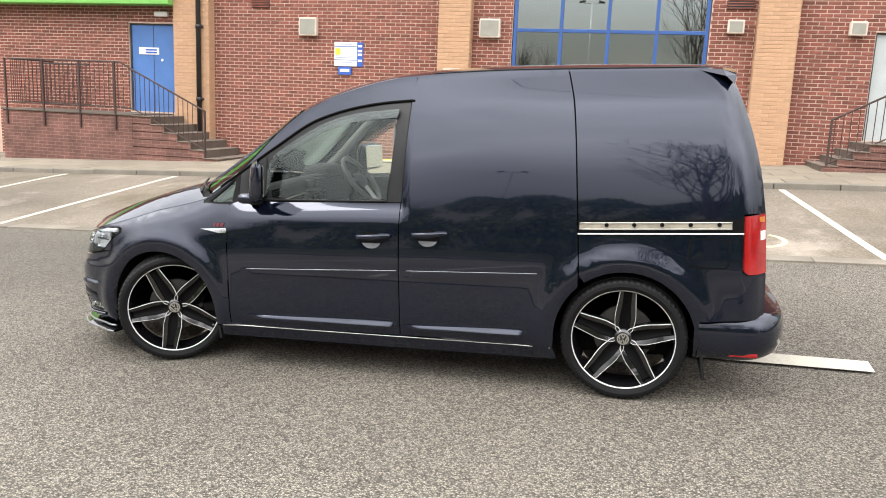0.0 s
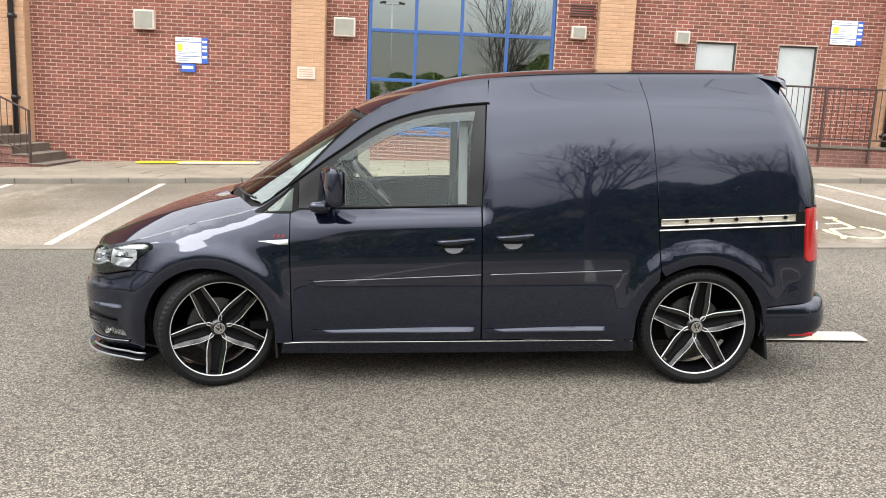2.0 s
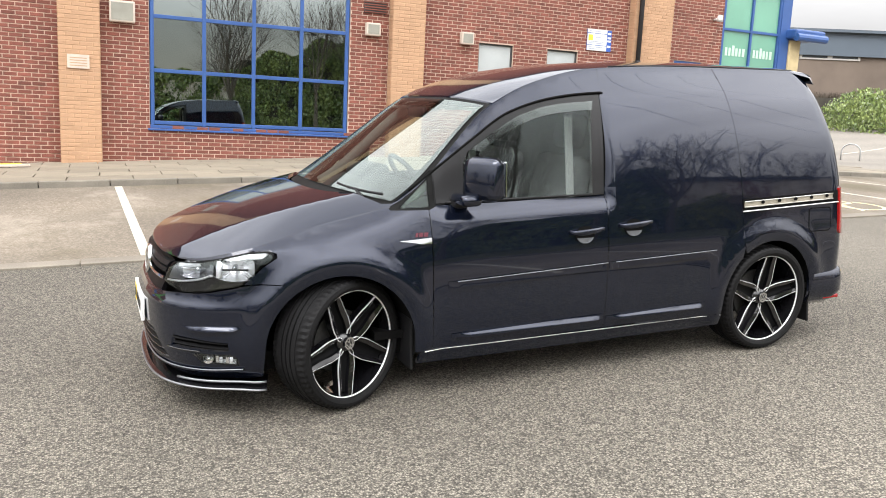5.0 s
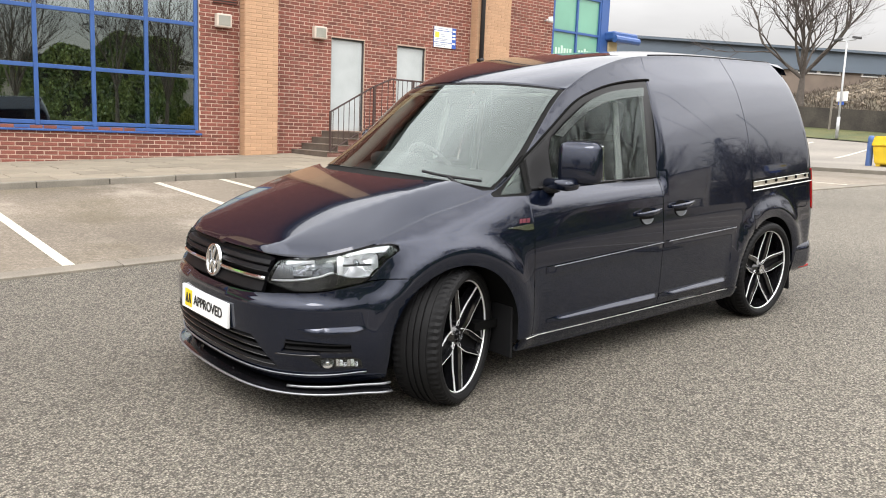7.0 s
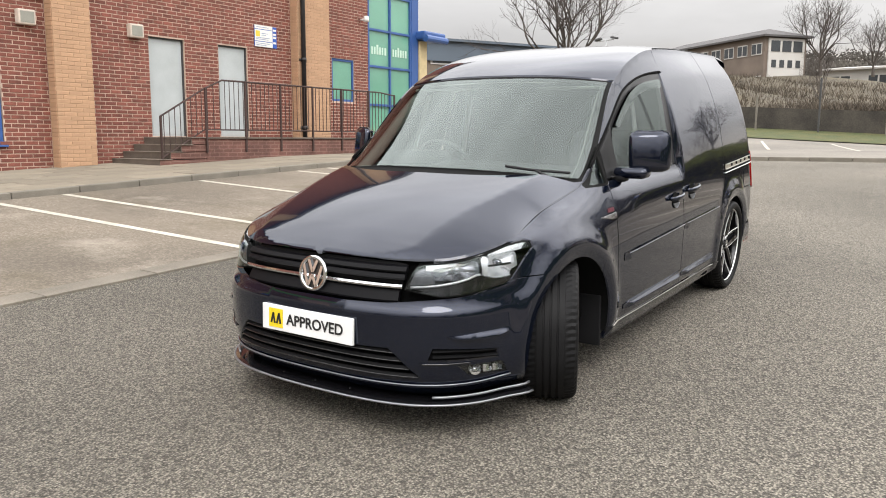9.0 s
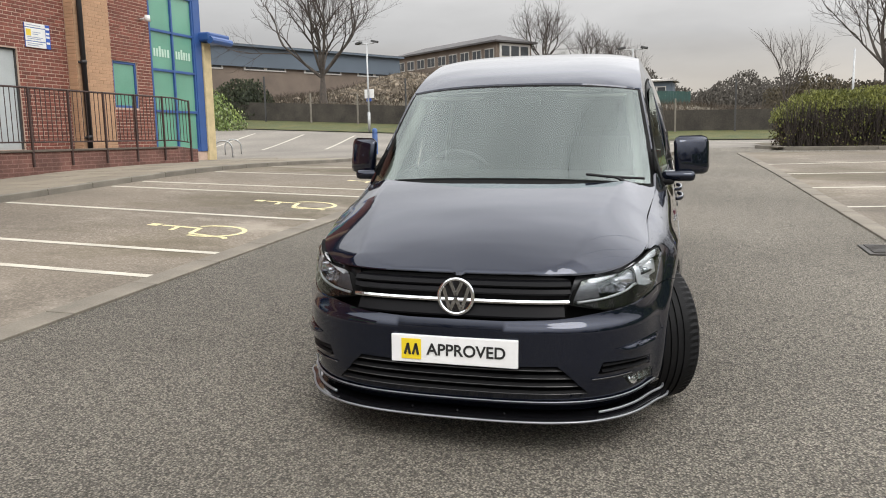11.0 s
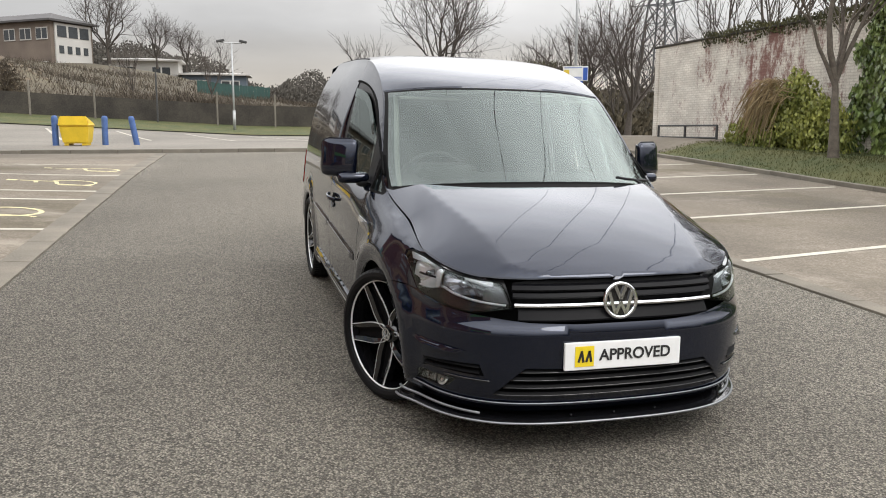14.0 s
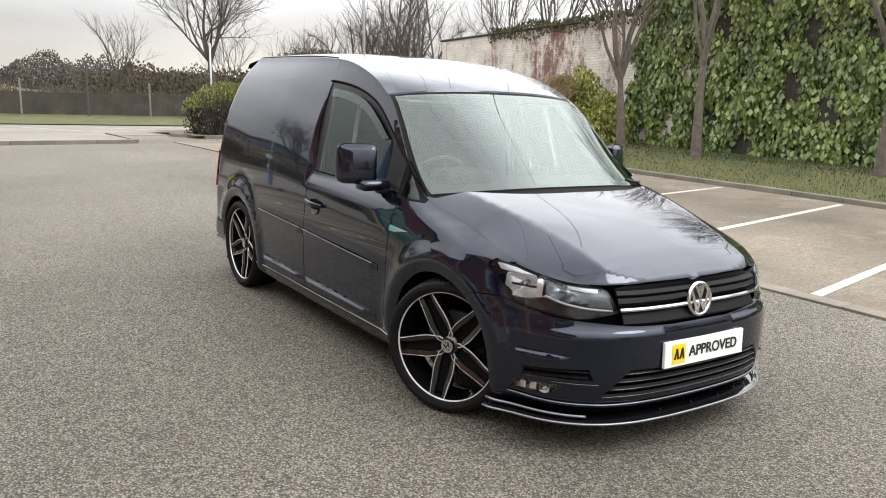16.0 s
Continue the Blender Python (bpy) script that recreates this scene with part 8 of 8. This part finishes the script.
# brick courses showing through the whitewash
cw, br_, cm_ = n_.new("ShaderNodeCombineXYZ"), n_.new("ShaderNodeTexBrick"), n_.new("ShaderNodeMix")
sx_ = n_.new("ShaderNodeSeparateXYZ")
l_.new(tcw.outputs["Object"], sx_.inputs[0])
l_.new(sx_.outputs["X"], cw.inputs["X"])
l_.new(sx_.outputs["Z"], cw.inputs["Y"])
l_.new(cw.outputs[0], br_.inputs["Vector"])
br_.inputs["Scale"].default_value, br_.inputs["Mortar Size"].default_value = 1.0, 0.009
br_.inputs["Brick Width"].default_value, br_.inputs["Row Height"].default_value = 0.225, 0.075
br_.inputs["Color1"].default_value, br_.inputs["Color2"].default_value, br_.inputs["Mortar"].default_value = (1, 1, 1, 1), (0.78, 0.74, 0.72, 1), (0.55, 0.5, 0.46, 1)
cm_.data_type, cm_.blend_type = "RGBA", "MULTIPLY"
cm_.inputs[0].default_value = 0.55
l_.new(pm_.outputs[2], cm_.inputs[6])
l_.new(br_.outputs["Color"], cm_.inputs[7])
l_.new(cm_.outputs[2], bw.inputs["Base Color"])
old_wall = thing("boundary_wall", pose(0, -13.5, 0), "tall old brick wall with peeling whitewash and coping", "wall")
part("wall_core", box(10.4, 21.8, -0.32, -0.02, -0.3, 4.12, 0.0), M_OLDWALL, old_wall)
# dark colour here stands for the shade between the ivy leaves
part("ivy_wall", box(5.0, 10.396, -0.32, -0.02, -0.3, 4.12, 0.0), M_LOWWALL, old_wall, "stretch coloured dark for the shade behind the ivy")
part("wall_end", box(21.62, 21.86, -0.34, 0.02, 0.3, 4.1, 0.01), M_OLDWALL, old_wall)
part("coping", box(14.6, 21.95, -0.37, 0.03, 4.121, 4.19, 0.02), M_LOWWALL, old_wall, "dark stone coping")
part("upper_wall", box(-9.5, 4.996, -0.33, -0.03, -0.6, 2.9, 0.0), M_OLDWALL, old_wall, "lower stretch of wall")
def top_spot(r):
    x = r.uniform(11.5, 19.0)
    thick = 0.25 + 0.3 * noise.noise(Vector((x * 0.8, 0, 11)))
    return Vector((x, -13.5 + r.uniform(-0.4, 0.12), 4.15 + r.uniform(-0.9, 1.0) * max(thick, 0.03))), Vector((0, 0.6, 0.6))


leaf_mass("wall_growth", 5200, top_spot, 0.085, M_THICKET, "dark straggling growth along the top of the painted wall", "creeper")
gr = thing("guard_rail", pose(0, 0, 0), "low dark steel guard rail before the painted wall", "railing")
zg_ = ground(19, -13) + 0.25
for x in (17.2, 18.9, 20.5):
    part("post", box(x - 0.03, x + 0.03, -12.95, -12.89, zg_ - 0.35, zg_ + 0.5, 0.005), M_DARKGREY, gr)
for z in (0.48, 0.1):
    part("rail", tube((17.2, -12.92, zg_ + z), (20.5, -12.92, zg_ + z), 0.03), M_DARKGREY, gr)

# ---- the distance ----
def low_wall_z(y):
    return ground(43.8, y) + 0.4


lw = thing("stone_wall", pose(0, 0, 0), "long dark stone wall along the far verge", "wall", kind="structure")
bm = bmesh.new()
ys_ = spaced(-60, 60, 2)
for a, b in zip(ys_, ys_[1:]):
    za, zb = low_wall_z(a), low_wall_z(b)
    q = [bm.verts.new(p) for p in ((43.8, a, za - 0.8), (43.8, b, zb - 0.8), (43.8, b, zb + 1.25), (43.8, a, za + 1.25), (44.2, a, za - 0.8), (44.2, b, zb - 0.8), (44.2, b, zb + 1.25), (44.2, a, za + 1.25))]
    for f in ((0, 1, 2, 3), (3, 2, 6, 7), (4, 7, 6, 5)):
        bm.faces.new([q[i] for i in f])
part("wall_body", bm, M_LOWWALL, lw)
for i, y in enumerate(spaced(-24, 24, 3.1)):
    fp = thing("fence_post", pose(43.2, y, ground(43.2, y) + 0.4), "thin concrete fence post before the stone wall", "fence post", "posts along the far wall")
    part("post_body", box(-0.045, 0.045, -0.045, 0.045, -0.1, 1.9 if i % 3 else 2.9, 0.008), M_KERB if i % 3 else M_DARKGREY, fp)


def hill(x, y):
    t = ease(44, 115, x)
    north = ease(-12, 14, y)
    z = ground(44.3, y) + 1.3 + t * (2.0 + 4.2 * north) + 0.5 * noise.noise(Vector((x * 0.12, y * 0.12, 0)))
    return z + 2.4 * math.exp(-((x - 60) / 8) ** 2 - ((y - 19) / 7) ** 2)


tagged(sheet("backdrop_hill", spaced(44.2, 140, 3) + [200, 320], spaced(-140, 140, 4), hill, M_SCRUB), "rough brown scrub hillside beyond the wall", "hillside", kind="structure")


def on_hill(r):
    x, y = 44.5 + 50 * r.random() ** 1.6, r.uniform(-45, 40)
    return Vector((x, y, hill(x, y) - 0.1))


blades("scrub", 60000, on_hill, 0.62, M_DRY, "tall dry grass and brambles on the hillside", "scrub", 0.7, 0.05)


def on_mound(r):
    x, y = r.gauss(57, 2.6), r.gauss(20.2, 2.7)
    return Vector((x, y, hill(x, y)))


rnd = random.Random(9)
vs, fs = [], []
for _ in range(1700):
    p = on_mound(rnd)
    s = rnd.uniform(0.08, 0.26)
    k = len(vs)
    rot = Euler((rnd.uniform(0, 6), rnd.uniform(0, 6), rnd.uniform(0, 6))).to_matrix()
    vs += [p + rot @ (Vector(c) * s) for c in ((-1, -0.7, -0.5), (1, -0.7, -0.5), (1, 0.7, -0.5), (-1, 0.7, -0.5), (-0.8, -0.6, 0.5), (0.9, -0.6, 0.4), (0.8, 0.6, 0.5), (-0.9, 0.5, 0.4))]
    fs += [tuple(k + i for i in f) for f in ((3, 2, 1, 0), (4, 5, 6, 7), (0, 1, 5, 4), (1, 2, 6, 5), (2, 3, 7, 6), (3, 0, 4, 7))]
tagged(mesh_object("rubble_heap", vs, fs, M_GRIT), "heap of pale broken stone on the hillside", "rubble", kind="stuff")


def far_block(name, m, lx, ly, h, wall_m, roof_m, label, storeys, per, window_ends=True, roof_h=1.2):
    """A distant building: walls, hipped roof, storeys of windows on its near faces."""
    b = thing(name, m, label, "building")
    part("wall", box(0, lx, 0, ly, -3, h), wall_m, b)
    bm = bmesh.new()
    o = 0.6
    q = [bm.verts.new(p) for p in ((-o, -o, h), (lx + o, -o, h), (lx + o, ly + o, h), (-o, ly + o, h), (ly / 2, ly / 2, h + roof_h), (lx - ly / 2, ly / 2, h + roof_h))]
    for f in ((0, 1, 5, 4), (1, 2, 5), (2, 3, 4, 5), (3, 0, 4), (3, 2, 1, 0)):
        bm.faces.new([q[i] for i in f])
    part("roof", bm, roof_m, b)
    part("eave_band", box(-o, lx + o, -o, ly + o, h - 0.22, h - 0.01), roof_m, b)
    for s in range(storeys):
        z = h - 1.0 - s * (h / storeys) - 1.3
        n = int(lx / per)
        for i in range(n):
            x = (i + 0.5) * lx / n
            w = part("window", box(x - per * 0.36, x + per * 0.36, -0.08, -0.01, z, z + 1.4), M_FARWHITE, b)
            for k in (-0.18, 0.18):
                part("pane", box(x + per * (k - 0.15), x + per * (k + 0.15), -0.1, -0.081, z + 0.12, z + 1.28), M_FARGLASS, w)
        if window_ends:
            for i in range(3):
                y = (i + 0.5) * ly / 3
                w = part("window", box(-0.08, -0.01, y - 0.9, y + 0.9, z, z + 1.4), M_FARWHITE, b)
                for k in (-0.42, 0.42):
                    part("pane", box(-0.1, -0.081, y + k - 0.36, y + k + 0.36, z + 0.12, z + 1.28), M_FARGLASS, w)
    return b


OFFICE = pose(114.9, 38.9, 6.0, 0, 0, 231.5)
office = far_block("office_block", OFFICE, 24, 6.2, 7.85, M_FARBRICK, M_FARROOF, "three-storey brown brick block with white panels and hipped roof", 2, 2.6, False)
gable = part("render_panel", box(24.02, 24.2, 0.5, 5.8, 1.5, 7.5), M_FARWHITE, office, "white rendered gable")
for i in range(4):
    part("window", box(24.201, 24.26, 0.95 + i * 1.2, 1.6 + i * 1.2, 4.0, 4.9), M_FARGLASS, gable)
for i in range(3):
    part("window", box(24.201, 24.26, 0.8 + i * 1.65, 2.1 + i * 1.65, 5.9, 7.2), M_FARGLASS, gable)
hall = far_block("sports_centre", pose(43.6, 46.4, 3.6, 0, 0, -28), 41, 14, 6.6, M_FARBRICK, M_FARBLUE, "long low brick hall with blue-grey cladding and roof", 1, 6.5, False, 1.0)
part("cladding", box(-0.2, 41.2, -0.25, -0.02, 4.6, 6.5), M_FARBLUE, hall, "blue-grey cladding band")
far_block("white_shed", pose(113.5, 15.6, 6.8, 0, 0, -93), 9.0, 6, 3.7, M_FARWHITE, M_FARWHITE, "low white shed with flat roof", 1, 3.5, False, 0.4)
far_block("white_shed", pose(112.5, 6.2, 5.4, 0, 0, -95), 8.6, 5, 3.3, M_FARBLUE, M_FARWHITE, "low pale blue shed with flat roof", 1, 3.5, False, 0.3)
M_FENCEGREEN = material("dark_green_fence", (0.03, 0.075, 0.065), 0.7, vary=0.12, scale=2)
gf = thing("boarded_fence", pose(0, 0, 0), "dark green boarded fence below the sheds", "fence")
for i in range(26):
    y = 3.4 - 0.28 * i
    z = hill(82.0, y)
    part("board", box(82.0, 82.06, y - 0.135, y + 0.135, z - 0.2, z + 1.25 + 0.05 * (i % 2)), M_FENCEGREEN, gf)


def far_wood(r):
    s = r.random()
    if s < 0.38:
        x, y, top = r.uniform(64, 96), r.uniform(-75, -12), 3.5
    elif s < 0.55:
        x, y, top = r.uniform(30, 48), r.uniform(-24, -15), 2.2
    else:
        a = r.uniform(0, 6.28)
        x, y, top = -8 + r.uniform(38, 46) * math.cos(a) * 1.1, -14 + r.uniform(26, 32) * math.sin(a), 3.6
        if y > -20 and x > -28:
            x, y = r.uniform(-40, 12), r.uniform(-44, -33)
    z0 = hill(x, y) if x > 44 else ground(x, y)
    h = top * (0.7 + 0.5 * noise.noise(Vector((x * 0.15, y * 0.15, 7))))
    return Vector((x, y, z0 + r.random() * max(h, 0.5))), Vector((-1 if x > 30 else 0.3, 0 if x > 30 else 1, 0.5))


leaf_mass("far_woods", 120000, far_wood, 0.3, M_WOODS, "brown scrubby woods and hedges in the distance", "woods")



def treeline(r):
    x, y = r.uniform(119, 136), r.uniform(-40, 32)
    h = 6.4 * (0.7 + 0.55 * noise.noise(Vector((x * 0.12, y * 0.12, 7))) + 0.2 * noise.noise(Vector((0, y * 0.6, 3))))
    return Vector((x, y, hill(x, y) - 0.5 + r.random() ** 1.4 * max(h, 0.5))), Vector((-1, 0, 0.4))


leaf_mass("far_treeline", 80000, treeline, 0.36, M_TREELINE, "winter tree line behind the sheds, haze painted into its grey-brown", "woods")

# electricity pylon and cables
M_PYLON = material("weathered_lattice_steel", (0.11, 0.115, 0.12), 0.6, 0.2, vary=0.1)
pyl = thing("pylon", pose(147, -88, 3.0, 0, 0, 30), "grey lattice electricity pylon in the distance", "pylon")
bm = bmesh.new()
H = 36.0
def leg(t):
    return 4.2 * (1 - t) + 0.7 * t
lv = [0, 0.16, 0.3, 0.43, 0.55, 0.66, 0.76, 0.86, 1.0]
for a, b in zip(lv, lv[1:]):
    ca, cb = [(s * leg(a), q * leg(a), a * H) for s, q in ((-1, -1), (1, -1), (1, 1), (-1, 1))], [(s * leg(b), q * leg(b), b * H) for s, q in ((-1, -1), (1, -1), (1, 1), (-1, 1))]
    for i in range(4):
        add_tube(bm, ca[i], cb[i], 0.2, n=4)
        add_tube(bm, ca[i], cb[(i + 1) % 4], 0.12, n=4)
        add_tube(bm, ca[(i + 1) % 4], cb[i], 0.12, n=4)
        add_tube(bm, cb[i], cb[(i + 1) % 4], 0.08, n=4)
part("tower", bm, M_PYLON, pyl)
for z in (0.66, 0.8, 0.94):
    bm = bmesh.new()
    for s in (-1, 1):
        add_tube(bm, (0, -0.8, z * H), (s * 7.5, 0, z * H + 0.4), 0.1, n=4)
        add_tube(bm, (0, 0.8, z * H), (s * 7.5, 0, z * H + 0.4), 0.1, n=4)
        add_tube(bm, (0, 0, z * H + 2.2), (s * 7.5, 0, z * H + 0.4), 0.08, n=4)
    part("cross_arm", bm, M_PYLON, pyl)
for dy, dz in ((-7, 24), (-2.5, 29), (2.5, 24), (7, 29)):
    pts = []
    for i in range(31):
        t = i / 30
        pts.append((150 - 290 * t, -88 + 158 * t + dy, 3 + dz - 26 * t * (1 - t) * 0.5))
    cb = thing("power_cable", pose(0, 0, 0), "thin overhead power cable", "cable", "overhead cables")
    part("wire", pipe(pts, 0.03, 4), M_DARKGREY, cb)

# ---- bricks of the hall, paving flags (many small pieces) ----
COURSE, LONG = 0.075, 0.225
PILASTERS = [(-7.78, -6.88), (-1.54, -0.86), (4.68, 5.40), (10.66, 11.76)]
brick_meshes = {}


def brick_mesh(w, h, d, mat, key):
    k = (round(w, 3), round(h, 3), key)
    if k not in brick_meshes:
        e = 0.004
        vs = [(0, d, 0), (w, d, 0), (w, d, h), (0, d, h), (0, e, 0), (w, e, 0), (w, e, h), (0, e, h), (e, 0, e), (w - e, 0, e), (w - e, 0, h - e), (e, 0, h - e)]
        fs = [(0, 1, 5, 4), (1, 2, 6, 5), (2, 3, 7, 6), (3, 0, 4, 7), (4, 5, 9, 8), (5, 6, 10, 9), (6, 7, 11, 10), (7, 4, 8, 11), (8, 9, 10, 11)]
        me = bpy.data.meshes.new("brick")
        me.from_pydata(vs, [], fs)
        me.materials.append(mat)
        brick_meshes[k] = me
    return brick_meshes[k]


def lay(region, blocked, floor, seed):
    """Places of bricks in running bond: x, z, length."""
    rnd = random.Random(seed)
    x0, x1, z0, z1 = region
    out = []
    k = int(math.floor(z0 / COURSE))
    while k * COURSE < z1:
        z = k * COURSE
        x = x0 - (LONG / 2 if k % 2 else 0)
        while x < x1:
            a, b = max(x, x0), min(x + LONG, x1)
            for o in blocked:
                if o[2] < z + 0.07 and o[3] > z + 0.005:
                    if o[0] <= a < o[1]:
                        a = min(o[1], b)
                    if o[0] < b <= o[1]:
                        b = max(o[0], a)
                    if a < o[0] and b > o[1]:
                        b = o[0]
            if b - a > 0.025 and z + 0.065 > floor((a + b) / 2):
                out.append((a + 0.008, z + 0.0075, b - a - 0.016, rnd.uniform(-0.003, 0.003)))
            x += LONG
        k += 1
    return out


blocked = [(a, b, c, d) for a, b, c, d in OPENINGS] + [(a, b, -2, 7) for a, b in PILASTERS]
wall_foot = lambda x: rise_x(x) + 0.40
courses = lay((-12.9, 13.5, -0.6, 4.85), blocked, wall_foot, 3)
near = [b for b in courses if 0.0 < b[0] < 3.8 and b[1] < 1.12][:300]
near_set = set(near)
for x, z, w, dy in near:
    ob = new("brick", brick_mesh(w, COURSE - 0.015, 0.02, M_BRICK, "red"))
    ob.parent = wall
    ob.matrix_basis = pose(x, dy, z)
vs, fs = [], []
for x, z, w, dy in courses:
    if (x, z, w, dy) in near_set:
        continue
    me = brick_mesh(w, COURSE - 0.015, 0.02, M_BRICK, "red")
    k = len(vs)
    vs += [(x + v.co.x, dy + v.co.y, z + v.co.z) for v in me.vertices]
    fs += [tuple(k + i for i in p.vertices) for p in me.polygons]
rest = mesh_object("brickwork", vs, fs, M_BRICK, wall)
tagged(rest, "red brickwork", kind="stuff")

for a, b in PILASTERS:
    pl = part("pilaster", box(a + 0.003, b - 0.003, -0.2305, -0.001, -0.6, WALL_TOP, 0.0), M_BUFFMORTAR, building, "buff brick pilaster")
    foot = rise_x(a) + 0.38
    n = max(2, int(round((b - a) / LONG)))
    L = (b - a) / n
    k = int(foot / COURSE)
    while k * COURSE < 4.6:
        cuts = [a] + [a + L * (i + (0.5 if k % 2 else 0)) for i in range(0 if k % 2 else 1, n)] + [b]
        for u, v in zip(cuts, cuts[1:]):
            if v - u > 0.02:
                ob = new("brick", brick_mesh(v - u - 0.006, COURSE - 0.012, 0.02, M_BUFF, "buff"))
                ob.parent = pl
                ob.matrix_basis = pose(u + 0.003, -0.235 + random.uniform(-0.002, 0.002), k * COURSE)
        k += 1
    for sd, x in ((-1, a), (1, b)):
        k = int(foot / COURSE)
        while k * COURSE < 4.6:
            ob = new("brick", brick_mesh(0.211, COURSE - 0.012, 0.018, M_BUFF, "buff"))
            ob.parent = pl
            ob.matrix_basis = pose(x - 0.006, -0.004, k * COURSE, 0, 0, -90) if sd < 0 else pose(x + 0.006, -0.215, k * COURSE, 0, 0, 90)
            k += 1

# paving flags
pave = new("pavement")
tagged(pave, "worn beige paving flags along the building", "pavement", kind="structure")
flag_meshes = {}
FL, FW = 0.9, 0.62
rows_ = 6
for j in range(rows_):
    x = -14.0 + (0.45 if j % 2 else 0)
    while x < 17.0:
        y0 = kerb_line(x) + 0.13 + j * FW
        y1 = min(y0 + FW, wall_line(x) - 0.01)
        w = round(y1 - y0, 1) if j == rows_ - 1 else FW
        if w > 0.1:
            if w not in flag_meshes:
                bm = box(0.006, FL - 0.006, 0.006, w - 0.006, -0.05, 0, 0.008)
                me = bpy.data.meshes.new("paving_flag")
                bm.to_mesh(me)
                bm.free()
                me.materials.append(M_FLAG)
                flag_meshes[w] = me
            ob = new("paving_flag", flag_meshes[w])
            ob.parent = pave
            sl = (paving(x + 0.9, y0) - paving(x, y0)) / 0.9
            ob.matrix_basis = pose(x, y0, paving(x, y0) + random.uniform(-0.004, 0.004), math.degrees(0.0105) + random.uniform(-0.25, 0.25), -math.degrees(math.atan(sl)) + random.uniform(-0.2, 0.2), -1.1)
        x += FL
